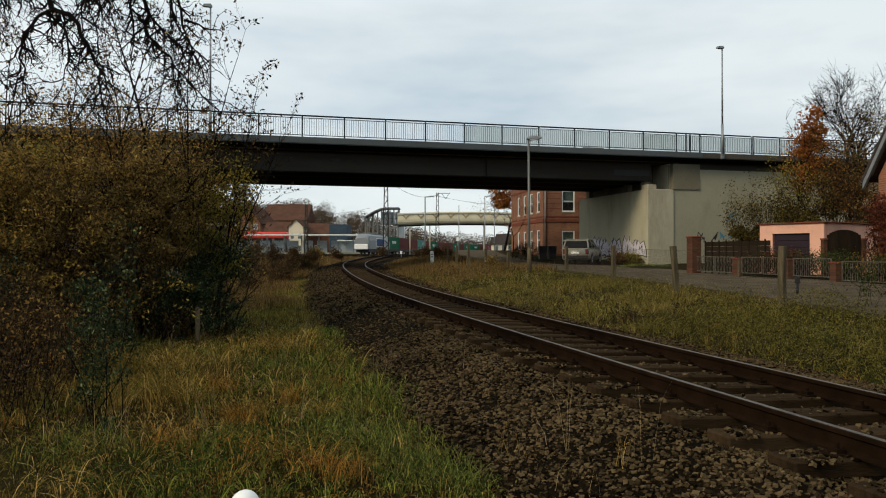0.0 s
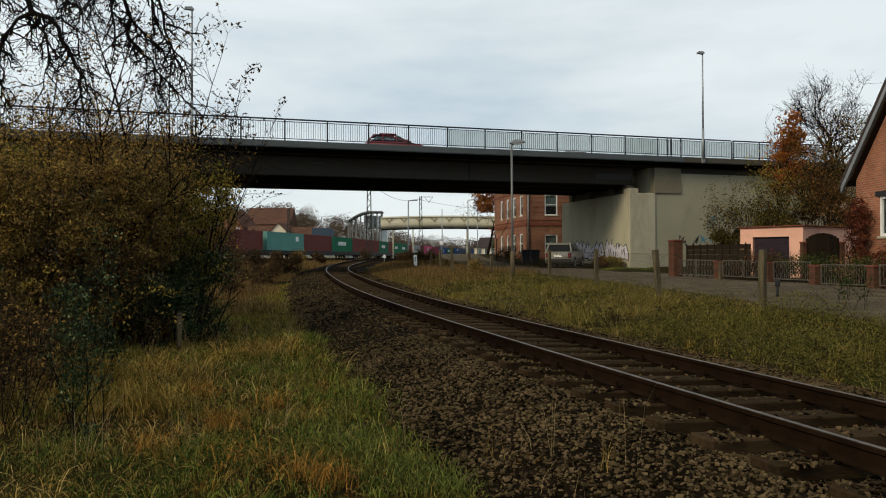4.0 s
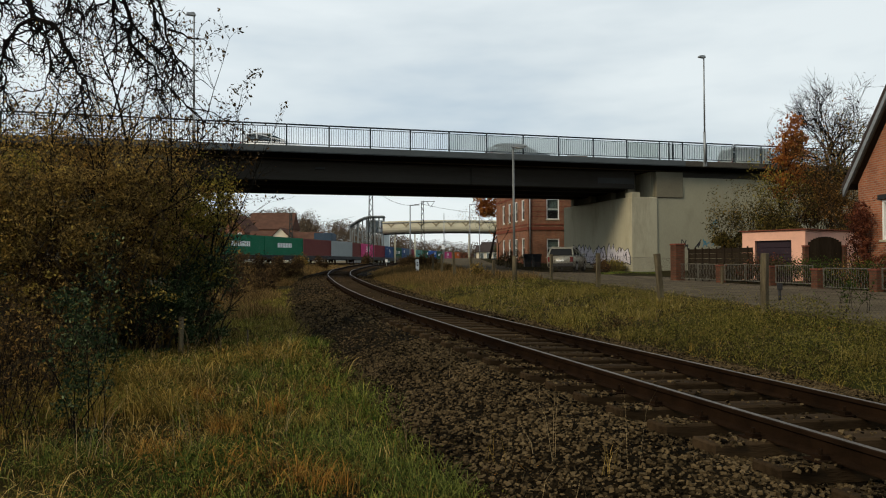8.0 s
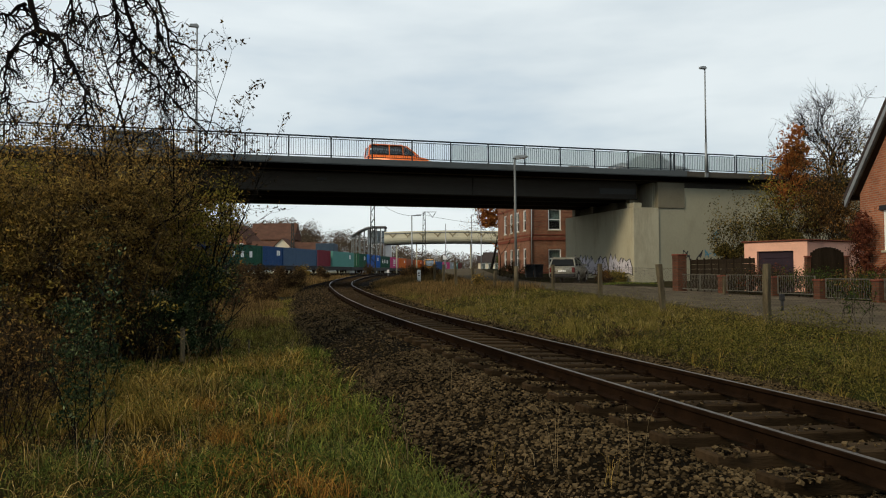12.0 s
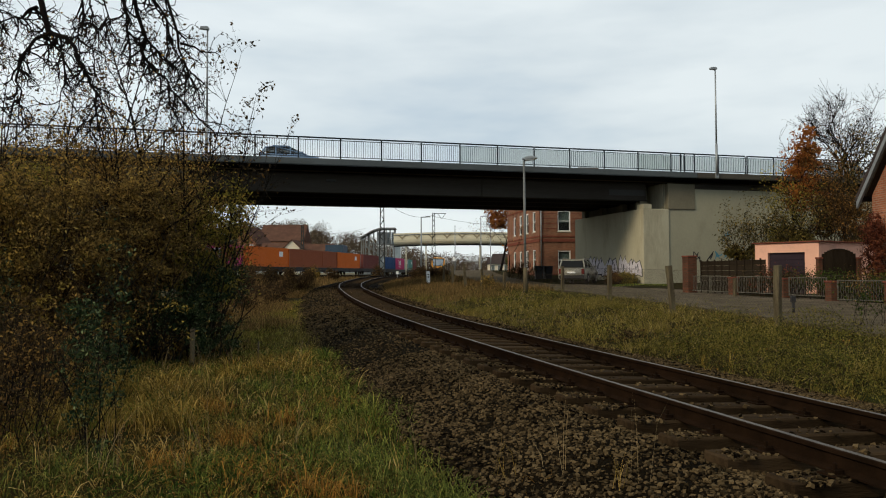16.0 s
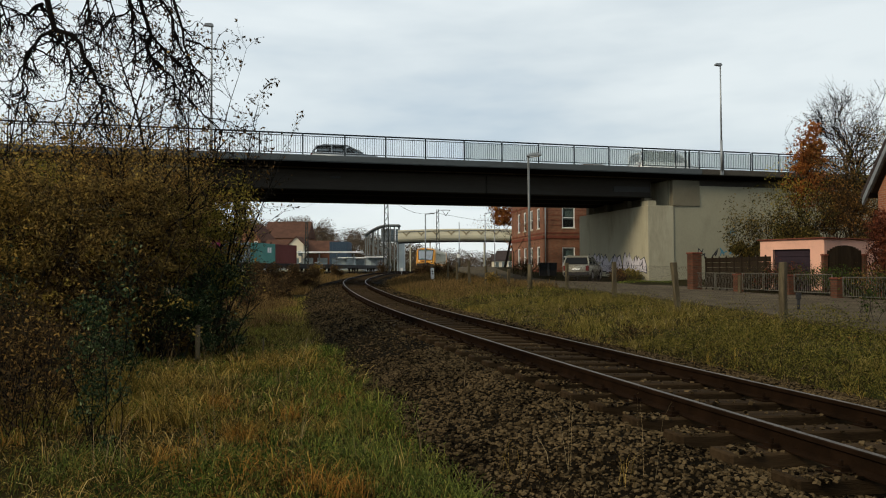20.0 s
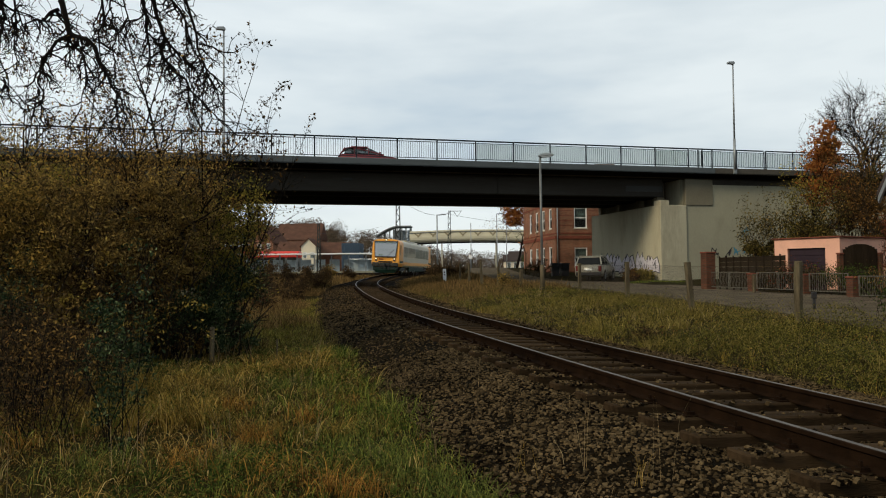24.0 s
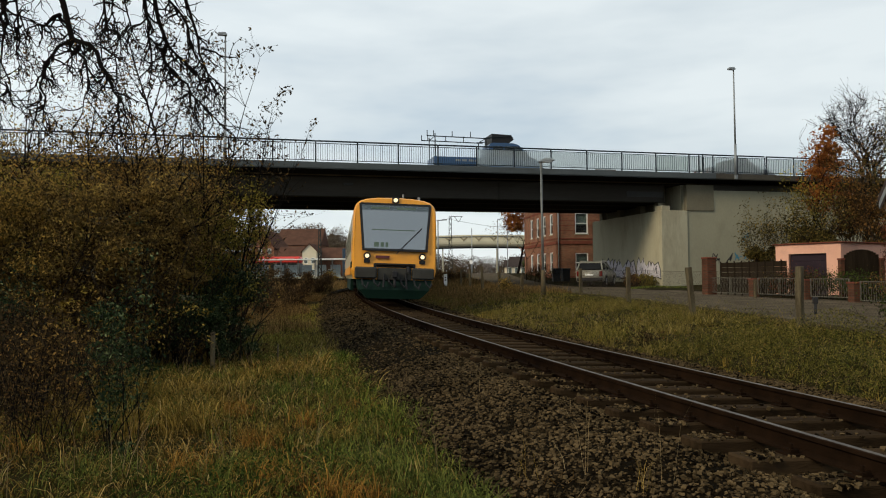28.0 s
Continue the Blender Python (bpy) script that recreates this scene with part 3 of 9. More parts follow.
def bridge_lamp(x, h=7.4):
    lp = thing("street_lamp", BR @ pose(x, -0.02, 7.95), "tall grey galvanised street lamp on the bridge edge", "street lamp", "bridge street lamps")
    bm = BM()
    box(bm, -0.12, 0.12, -0.1, 0.03, -0.2, 0.1, bevel=0.01)
    part("bracket", bm, M_galv, lp)
    bm = BM()
    rod(bm, (0, -0.03, 0), (0, -0.03, 2.2), 0.085, 0.085, 12)
    rod(bm, (0, -0.03, 2.2), (0, -0.03, h), 0.06, 0.045, 12)
    part("pole", bm, M_galv, lp)
    bm = BM()
    extrude(bm, [(-0.42, h - 0.03), (-0.38, h + 0.1), (0.0, h + 0.14), (0.1, h + 0.02), (0.06, h - 0.05)], -0.15, 0.09)
    part("lamp_head", bm, M_galv, lp)
    return lp


bridge_lamp(19.85)
bridge_lamp(-13.75)

# abutments and wing walls
ab = thing("bridge_abutment", BR, "pale concrete bridge abutment with graffiti", "abutment")
bm = BM()
box(bm, 14.55, 16.55, 0.7, 11.4, -0.5, 5.62, bevel=0.03)
box(bm, 16.55, 17.4, 1.52, 11.35, -0.5, 7.47)
box(bm, 14.6, 15.25, 0.75, 1.6, 5.621, 5.95, bevel=0.02)
part("front_wall", bm, M_conc_light, ab)
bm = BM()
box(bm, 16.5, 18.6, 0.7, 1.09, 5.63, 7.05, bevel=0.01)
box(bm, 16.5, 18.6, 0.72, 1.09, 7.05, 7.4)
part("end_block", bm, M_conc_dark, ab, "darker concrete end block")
bm = BM()
box(bm, 16.58, 18.6, 1.1, 1.5, -1, 7.4)
box(bm, 16.58, 18.6, 0.78, 1.1, -1, 5.625)
box(bm, 18.602, 70, 0.78, 1.5, -1, 7.05)
part("wing_wall", bm, M_conc, ab)
# ledge in girder brown: the shadow below the edge beam is in its colour
bm = BM()
box(bm, 18.62, 70, 1.1, 1.5, 7.052, 7.48)
part("ledge", bm, M_girder, ab, "ledge under the footway, shade put into its dark brown colour")
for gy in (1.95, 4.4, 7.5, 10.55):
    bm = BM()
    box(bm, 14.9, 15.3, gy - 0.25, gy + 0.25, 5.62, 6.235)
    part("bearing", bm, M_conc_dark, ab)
# darker concrete colour adds to the shade that the deck casts here
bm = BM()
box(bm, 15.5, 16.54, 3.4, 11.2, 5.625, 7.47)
part("curtain_wall", bm, M_conc_dark, ab, "wall behind the bearings, shade put into its darker concrete colour")
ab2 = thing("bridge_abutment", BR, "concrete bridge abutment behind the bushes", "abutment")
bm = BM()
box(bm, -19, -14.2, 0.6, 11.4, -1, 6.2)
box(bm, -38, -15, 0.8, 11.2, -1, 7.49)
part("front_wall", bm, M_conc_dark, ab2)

# the road runs on over earth banks at both ends
for xa, xb in ((70.5, 420), (-420, -60.5)):
    bm = BM()
    extrude(bm, [(-9, -1.5), (0.2, 7.97), (11.8, 7.97), (21, -1.5)], xa, xb, axis="x")
    solid("road_bank", bm, M_soil, "grassy earth bank that carries the road", "embankment", kind="structure", m=BR)
    bm = BM()
    box(bm, xa, xb, 1.5, 10.5, 7.98, 8.02)
    solid("road_surface", bm, M_asphalt, "asphalt road on the earth bank", "road", kind="structure", m=BR)


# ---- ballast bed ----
# bed below the loose stones, coloured as dark as their shaded gaps
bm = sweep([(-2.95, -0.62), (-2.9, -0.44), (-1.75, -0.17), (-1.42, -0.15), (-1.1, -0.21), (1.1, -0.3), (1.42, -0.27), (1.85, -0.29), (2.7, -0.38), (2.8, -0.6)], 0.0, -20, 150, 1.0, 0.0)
solid("ballast_bed", bm, M_ballast, "dark stone ballast bed under the track, gap shade put into its colour", "ballast", kind="structure")


# ---- windows and houses ----
def window(parent, m, w, h, cols=1, sill=True, curtain=True, rows=1):
    """A casement set in a wall: frame, glazing bars, panes, curtain; origin at the lower left, outside towards -y."""
    win = part("window", window_frame(w, h, cols, rows), M_white, parent, "white framed window", m=m)
    bm = BM()
    box(bm, 0.05, w - 0.05, 0.05, 0.058, 0.05, h - 0.05)
    part("pane", bm, M_glass, win)
    bm = BM()
    if curtain:
        box(bm, 0.04, w - 0.04, 0.16, 0.18, h * 0.42, h - 0.03)
        part("curtain", bm, M_curtain, win, "pale green-grey curtain")
        bm = BM()
    box(bm, -0.02, w + 0.02, 0.24, 0.26, -0.02, h + 0.02)
    part("dark_room", bm, M_dark, win)
    if sill:
        bm = BM()
        box(bm, -0.08, w + 0.08, -0.1, 0.02, -0.08, -0.005, bevel=0.01)
        part("window_sill", bm, M_conc_light, win)
    return win


def window_frame(w, h, cols, rows):
    bm = BM()
    for x0, x1, z0, z1 in ((0, w, 0, 0.09), (0, w, h - 0.09, h), (0, 0.09, 0.09, h - 0.09), (w - 0.09, w, 0.09, h - 0.09)):
        box(bm, x0, x1, -0.02, 0.09, z0, z1)
    for i in range(1, cols):
        box(bm, w * i / cols - 0.035, w * i / cols + 0.035, 0.0, 0.07, 0.09, h - 0.09)
    for i in range(1, rows):
        box(bm, 0.09, w - 0.09, 0.0, 0.07, h * i / rows - 0.03, h * i / rows + 0.03)
    return bm


def wall_with_holes(length, height, thick, holes):
    """A wall along x with its outer face at y = 0 and rectangular holes (x0, x1, z0, z1)."""
    bm = BM()
    xs = sorted({0.0, length, *[a for h in holes for a in h[:2]]})
    for a, b in zip(xs, xs[1:]):
        mid = (a + b) / 2
        cuts = sorted((h[2], h[3]) for h in holes if h[0] <= mid <= h[1])
        z = 0.0
        for z0, z1 in cuts:
            if z0 > z:
                box(bm, a, b, 0, thick, z, z0)
            z = z1
        box(bm, a, b, 0, thick, z, height)
    bmesh.ops.remove_doubles(bm, verts=bm.verts[:], dist=0.0005)
    return bm


# brick villa beyond the bridge
villa = thing("brick_villa", pose(9.05, 66.6, 0.55, 0, 0, 8.5), "two-storey red brick villa with white windows", "house")
front_holes = [(1.75, 2.95, 1.05, 2.75), (1.75, 2.95, 4.5, 6.4), (5.0, 6.2, 1.05, 2.75), (5.0, 6.2, 4.5, 6.4)]
part("wall", wall_with_holes(9.0, 8.2, 0.35, front_holes), M_brick, villa)
for h in front_holes:
    window(villa, pose(h[0], 0.06, h[2]), h[1] - h[0], h[3] - h[2], 1, rows=2)
side_holes = [(a, a + 1.0, z0, z1) for a in (1.2, 3.6, 6.0, 8.4) for z0, z1 in ((1.05, 2.85), (4.5, 6.4))]
mside = pose(0, 12, 0, 0, 0, -90)
part("wall", wall_with_holes(11.64, 8.2, 0.35, [(12 - h[1] - 0.0, 12 - h[0] - 0.0, h[2], h[3]) for h in side_holes]), M_brick, villa, m=mside)
for h in side_holes:
    window(villa, mside @ pose(12 - h[1], 0.06, h[2]), h[1] - h[0], h[3] - h[2], 1, rows=2)
bm = BM()
box(bm, 0.36, 9, 11.6, 12, 0, 8.2)
box(bm, 8.65, 9, 0.36, 11.6, 0, 8.2)
part("wall", bm, M_brick, villa)
for z, hh, o in ((3.55, 0.28, 0.07), (4.0, 0.1, 0.05), (0.55, 0.12, 0.06), (6.75, 0.14, 0.06), (7.6, 0.14, 0.06)):
    bm = BM()
    box(bm, -o, 9.02, -o, -0.002, z, z + hh)
    box(bm, -o, -0.002, -0.001, 12.0, z, z + hh)
    part("brick_band", bm, M_brick_band, villa, "darker moulded brick course")
for z in (4.75, 5.2, 5.65, 6.1):
    bm = BM()
    box(bm, 0.0, 1.7, -0.02, -0.002, z, z + 0.05)
    box(bm, 3.05, 4.9, -0.02, -0.002, z, z + 0.05)
    part("brick_band", bm, M_brick_band, villa)
bm = BM()
extrude(bm, [(-0.6, 8.2), (9.6, 8.2), (9.5, 8.45), (5.4, 10.3), (3.6, 10.3), (-0.5, 8.45)], -0.5, 12.5)
part("roof", bm, M_tile, villa, "red tiled roof")
bm = BM()
rod(bm, (0.15, -0.1, 0.1), (0.15, -0.1, 8.2), 0.05, n=8)
part("downpipe", bm, M_galv, villa)

# gabled brick house at the lane: its gable faces the track
cottage = thing("gabled_house", pose(15.1, 25.55, 0.28, 0, 0, -90), "orange brick house with steep gable and grey bargeboard", "house")
gw, ge, gr = 8.4, 3.95, 8.8
bm = wall_with_holes(gw, 3.2, 0.35, [(1.3, 2.65, 1.62, 2.95), (5.2, 6.55, 1.62, 2.95)])
part("wall", bm, M_brick2, cottage)
bm = BM()
extrude(bm, [(0, 3.202), (gw, 3.202), (gw, ge), (gw / 2, gr), (0, ge)], 0, 0.35)
part("gable", bm, M_brick2, cottage)
for x in (1.3, 5.2):
    window(cottage, pose(x, 0.05, 1.62), 1.35, 1.33, 2)
    bm = BM()
    box(bm, x - 0.12, x + 1.47, -0.06, -0.003, 2.96, 3.12)
    part("lintel", bm, M_black, cottage, "dark roller-blind box over the window")
bm = BM()
box(bm, 0, 0.35, 0.355, 9.0, 0, ge)
box(bm, gw - 0.35, gw, 0.355, 9.0, 0, ge)
box(bm, 0.36, gw - 0.36, 8.65, 9.0, 0, gr - 1.2)
part("wall", bm, M_brick2, cottage)
sl = (gr - ge) / (gw / 2)
for sgn in (0, 1):
    def f(x):
        return gw - x if sgn else x
    bm = BM()
    extrude(bm, [(f(-0.45), ge - 0.45 * sl + 0.02), (f(gw / 2), gr + 0.02), (f(gw / 2), gr + 0.24), (f(-0.55), ge - 0.55 * sl + 0.24)], -0.3, 9.4)
    part("roof", bm, M_roof_dark, cottage, "dark tiled roof slope")
    bm = BM()
    extrude(bm, [(f(-0.45), ge - 0.45 * sl - 0.22), (f(gw / 2), gr - 0.2), (f(gw / 2), gr + 0.015), (f(-0.45), ge - 0.45 * sl + 0.015)], -0.3, -0.22)
    part("bargeboard", bm, M_galv, cottage, "pale grey bargeboard")
    bm = BM()
    extrude(bm, [(f(-0.02), ge - 0.02 * sl - 0.34), (f(gw / 2), gr - 0.34), (f(gw / 2), gr - 0.22), (f(-0.02), ge - 0.02 * sl - 0.22)], -0.22, -0.003)
    part("soffit", bm, M_wood_dark, cottage)

# pink garage
gar = thing("garage", pose(16.12, 31.2, 0.25, 0, 0, 124.5 - 180), "small pink rendered garage with dark door", "garage")
# local x runs along the front from its far end to the near corner
bm = wall_with_holes(2.95, 2.28, 0.2, [(0.62, 2.33, 0.0, 1.86)])
part("wall", bm, M_pink, gar, m=pose(-2.95, 0, 0))
bm = BM()
box(bm, -0.2, 0, 0.21, 6.2, 0, 2.28)
box(bm, -2.95, -2.75, 0.21, 6.2, 0, 2.28)
box(bm, -2.74, -0.21, 6.0, 6.2, 0, 2.28)
part("wall", bm, M_pink, gar)
bm = BM()
box(bm, -3.05, 0.1, -0.1, 6.3, 2.285, 2.335, bevel=0.01)
part("roof", bm, M_brick_band, gar, "thin dark red-brown flat roof edge")
bm = BM()
box(bm, -2.33, -0.62, 0.15, 0.18, 0.005, 1.86)
gd = part("garage_door", bm, M_door, gar, "dark aubergine up-and-over door")
for i in range(6):
    bm = BM()
    box(bm, -2.32, -0.63, 0.12, 0.149, 0.01 + i * 0.307, 0.3 + i * 0.307, bevel=0.008)
    part("panel", bm, M_door, gd)

# arched wooden gate between brick piers
gate = thing("wooden_gate", pose(15.35, 29.6, 0.22, 0, 0, 10), "dark wooden arched double gate between piers", "gate")
n = 13
for i in range(n):
    x0 = 0.08 + i * 0.118
    top = 1.5 + 0.47 * math.sqrt(max(0.0, 1 - ((x0 + 0.055 - 0.85) / 0.86) ** 2))
    bm = BM()
    box(bm, x0, x0 + 0.11, 0, 0.03, 0.05, top)
    part("plank", bm, M_wood_dark, gate)
bm = BM()
box(bm, 0.06, 1.64, 0.031, 0.08, 0.35, 0.45)
box(bm, 0.06, 1.64, 0.031, 0.08, 1.3, 1.4)
part("ledge", bm, M_wood_dark, gate)
for x0 in (-0.12, 1.66):
    bm = BM()
    box(bm, x0, x0 + 0.17, -0.05, 0.12, 0, 1.55)
    pr = part("pier", bm, M_brick_old, gate, "brick gate pier")
    bm = BM()
    box(bm, x0 - 0.02, x0 + 0.19, -0.08, 0.15, 1.552, 1.62, bevel=0.01)
    part("pier_cap", bm, M_brick_band, pr)


# ---- garden fence: brick pillars, iron panels, boards behind ----
FX0, FY0, FX1, FY1 = 11.05, 32.9, 13.8, 21.6
FA = math.degrees(math.atan2(FY1 - FY0, FX1 - FX0))
FLEN = math.hypot(FX1 - FX0, FY1 - FY0)


def fence_pose(d, off=0.0, z=0.0):
    x = FX0 + (FX1 - FX0) * d / FLEN
    y = FY0 + (FY1 - FY0) * d / FLEN
    return pose(x, y, gz(x, y) + z, 0, 0, FA) @ pose(0, off, 0)


def pillar(d, w, h, off=0.0):
    p = thing("brick_pillar", fence_pose(d, off, -0.05), "red brick fence pillar with a flat cap", "pillar", "garden fence pillars")
    bm = BM()
    box(bm, -w / 2, w / 2, -w / 2, w / 2, 0, h)
    part("shaft", bm, M_brick_old, p)
    bm = BM()
    box(bm, -w / 2 - 0.03, w / 2 + 0.03, -w / 2 - 0.03, w / 2 + 0.03, h + 0.002, h + 0.07, bevel=0.015)
    part("cap", bm, M_brick_band, p)


pillar(0.25, 0.44, 1.64)
for d in (3.35, 6.3, 8.6, 11.0):
    pillar(d, 0.28, 0.72)


def iron_panel(d, w, h=0.62):
    f = thing("iron_fence_panel", fence_pose(d, 0, 0.12), "rusty wrought-iron fence panel with curled bars", "fence", "iron fence panels")
    bm = BM()
    for z in (0.0, h):
        box(bm, 0, w, -0.015, 0.015, z, z + 0.03)
    for x in (0, w - 0.03):
        box(bm, x, x + 0.03, -0.015, 0.015, 0.03, h)
    part("frame", bm, M_iron, f)
    n = int(w / 0.1)
    for i in range(n):
        x = (i + 0.5) * w / n
        bm = BM()
        z0 = 0.03
        bend = 0.018 if i % 2 else -0.018
        pts = [(x, 0, z0), (x + bend, 0, z0 + (h - 0.03) * 0.25), (x - bend, 0, z0 + (h - 0.03) * 0.5), (x + bend, 0, z0 + (h - 0.03) * 0.75), (x, 0, h)]
        for a, b in zip(pts, pts[1:]):
            rod(bm, a, b, 0.008, n=4, caps=False)
        part("curled_bar", bm, M_iron, f)


for d, w in ((0.36, 1.4), (1.82, 1.34), (3.6, 1.25), (4.9, 1.2), (6.55, 1.85), (8.85, 1.95), (11.2, 1.9)):
    iron_panel(d, w)
boards = thing("board_fence", fence_pose(0.35, 0.5, 0), "dark weathered board fence with battens", "fence")
for i in range(6):
    b2 = BM()
    box(b2, 0, 4.3, 0.0, 0.025, 0.15 + i * 0.21, 0.352 + i * 0.21)
    part("board", b2, M_wood_dark, boards)
for i in range(9):
    b2 = BM()
    box(b2, 0.02 + i * 0.5, 0.07 + i * 0.5, -0.045, -0.002, 0.0, 1.46)
    part("batten", b2, M_wood_dark, boards)
fp = thing("small_post", fence_pose(4.7, -0.9, 0), "short pale weathered roadside post", "post")
bm = BM()
box(bm, -0.05, 0.05, -0.05, 0.05, -0.1, 0.72, bevel=0.01)
part("shaft", bm, M_wood_grey, fp)


# ---- line-side fence of old posts with wire mesh ----
FENCE = [(7.9, 10.9, 1.15, 3), (6.9, 15.0, 1.24, 0), (5.87, 18.5, 1.26, -4), (5.78, 25.0, 1.24, 0), (5.45, 32.6, 1.22, 0), (3.2, 36.5, 0.95, 2), (2.3, 40.0, 1.1, 0), (1.45, 41.0, 1.35, -2), (0.85, 46, 1.3, 0), (0.3, 51, 1.35, 1)]
for x, y, h, lean in FENCE:
    p = thing("fence_post", pose(x, y, gz(x, y), lean * 0.5, lean, random.uniform(0, 40)), "weathered grey fence post leaning in the grass", "fence post", "line-side fence posts")
    bm = BM()
    box(bm, -0.065, 0.065, -0.06, 0.06, -0.3, h, bevel=0.012)
    bmesh.ops.subdivide_edges(bm, edges=[e for e in bm.edges if e.calc_length() > 0.5], cuts=3)
    rr = random.Random(int(x * 100))
    for v in bm.verts:
        v.co += Vector((rr.uniform(-1, 1), rr.uniform(-1, 1), 0)) * 0.012
    part("shaft", bm, M_wood_grey, p)
for (x0, y0, h0, _), (x1, y1, h1, _) in list(zip(FENCE, FENCE[1:]))[:5]:
    w = thing("wire_mesh", pose(0, 0, 0), "thin rusty chain-link wire mesh between posts", "wire fence", "line-side wire mesh")
    a, b = Vector((x0, y0, gz(x0, y0))), Vector((x1, y1, gz(x1, y1)))
    hh = min(h0, h1) - 0.1
    L = (b - a).length
    bm = BM()

    def wp(d, z):
        return a.lerp(b, d / L) + Vector((0, -0.1, z))
    step = 0.09
    k = -int(hh / step)
    while k * step < L:
        for sg in (0, 1):
            d0, d1, z0, z1 = k * step, k * step + hh, 0.0, hh
            if d0 < 0:
                z0 += -d0
                d0 = 0
            if d1 > L:
                z1 -= d1 - L
                d1 = L
            if z1 > z0:
                za, zb = (z0, z1) if not sg else (hh - z0, hh - z1)
                rod(bm, wp(d0, za), wp(d1, zb), 0.0014, n=3, caps=False)
        k += 1
    part("mesh", bm, M_wire, w)
    bm = BM()
    for z in (0.06, hh * 0.5, hh):
        rod(bm, wp(0, z), wp(L, z), 0.0035, n=4, caps=False)
    part("straining_wire", bm, M_wire, w)


# lane lamp
M_lamp_grey = mat("lamp_grey", lin(0.15, 0.155, 0.15), lin(0.1, 0.105, 0.1), 0.5, 3, 40, 0.1, 0.002, metal=0.3)
lp = thing("street_lamp", pose(3.98, 34, gz(3.98, 34) - 0.05, 0, -0.3, 0), "grey steel lane lamp with flat hood", "street lamp")
bm = BM()
rod(bm, (0, 0, 0), (0, 0, 6.2), 0.064, 0.05, 12)
part("pole", bm, M_lamp_grey, lp)
# wooden post that stands before the lamp, modelled as a sleeve round it
bm = BM()
rod(bm, (0, 0, 0), (0, 0, 1.25), 0.11, 0.1, 12)
part("base", bm, M_wood_grey, lp, "weathered brown wooden post, built as a sleeve round the lamp foot")
bm = BM()
rod(bm, (0, 0, 6.18), (0.1, 0, 6.26), 0.03, n=8)
part("arm", bm, M_galv, lp)
bm = BM()
extrude(bm, [(-0.08, 6.24), (0.62, 6.3), (0.62, 6.33), (0.42, 6.4), (0.1, 6.38), (-0.08, 6.3)], -0.16, 0.16)
part("hood", bm, M_galv, lp)
bm = BM()
extrude(bm, [(0.05, 6.2), (0.5, 6.24), (0.52, 6.288), (0.03, 6.246)], -0.12, 0.12)
part("diffuser", bm, M_white, lp, "milky lamp diffuser")

# hectometre stone and stakes
km = thing("distance_stone", pose(-0.76, 52, gz(-0.76, 52) - 0.05, 0, -1.5, 0), "white painted stone post beside the track", "marker post")
bm = BM()
box(bm, -0.12, 0.12, -0.09, 0.09, 0, 1.0, bevel=0.02)
part("shaft", bm, M_marker, km)
for z in (0.55, 0.72):
    bm = BM()
    box(bm, -0.05, 0.05, -0.094, -0.0905, z, z + 0.09)
    part("painted_mark", bm, M_black, km, "small black painted bar")
for x, y, h, r in ((-4.2, 12.6, 0.66, 0.045), (-3.32, 13.6, 0.36, 0.018)):
    st = thing("stake", pose(x, y, gz(x, y), 0, 1.0, 0), "thin grey marker stake in the grass", "stake", "marker stakes")
    bm = BM()
    rod(bm, (0, 0, -0.2), (0, 0, h), r, r * 0.9, 8)
    part("shaft", bm, M_wood_grey, st)
wp_ = thing("white_post", pose(-0.95, 3.55, gz(-0.95, 3.55)), "white round-topped marker post in the grass", "marker post")
bm = BM()
rod(bm, (0, 0, -0.2), (0, 0, 0.4), 0.055, n=16)
bmesh.ops.create_uvsphere(bm, u_segments=20, v_segments=12, radius=0.07, matrix=pose(0, 0, 0.43))
for f in bm.faces:
    f.smooth = True
part("shaft", bm, M_marker, wp_)

# graffiti on the abutment: outlined lettering shapes in pale paint, drawn as plain strokes
M_paint_pale = mat("graffiti_pale", lin(0.55, 0.52, 0.55), lin(0.4, 0.37, 0.43), 0.7, 3, 30, 0.05, 0.002)
M_paint_dark = mat("graffiti_dark", lin(0.03, 0.03, 0.035), lin(0.02, 0.02, 0.025), 0.7, 3, 30, 0.05, 0.002)
M_paint_blue = mat("graffiti_blue", lin(0.06, 0.2, 0.28), lin(0.04, 0.15, 0.22), 0.7, 3, 30, 0.05, 0.002)
graf = thing("graffiti", BR, "pale violet and black graffiti lettering shapes", "graffiti")
rr = random.Random(9)
x_face = 14.55
y = 0.95
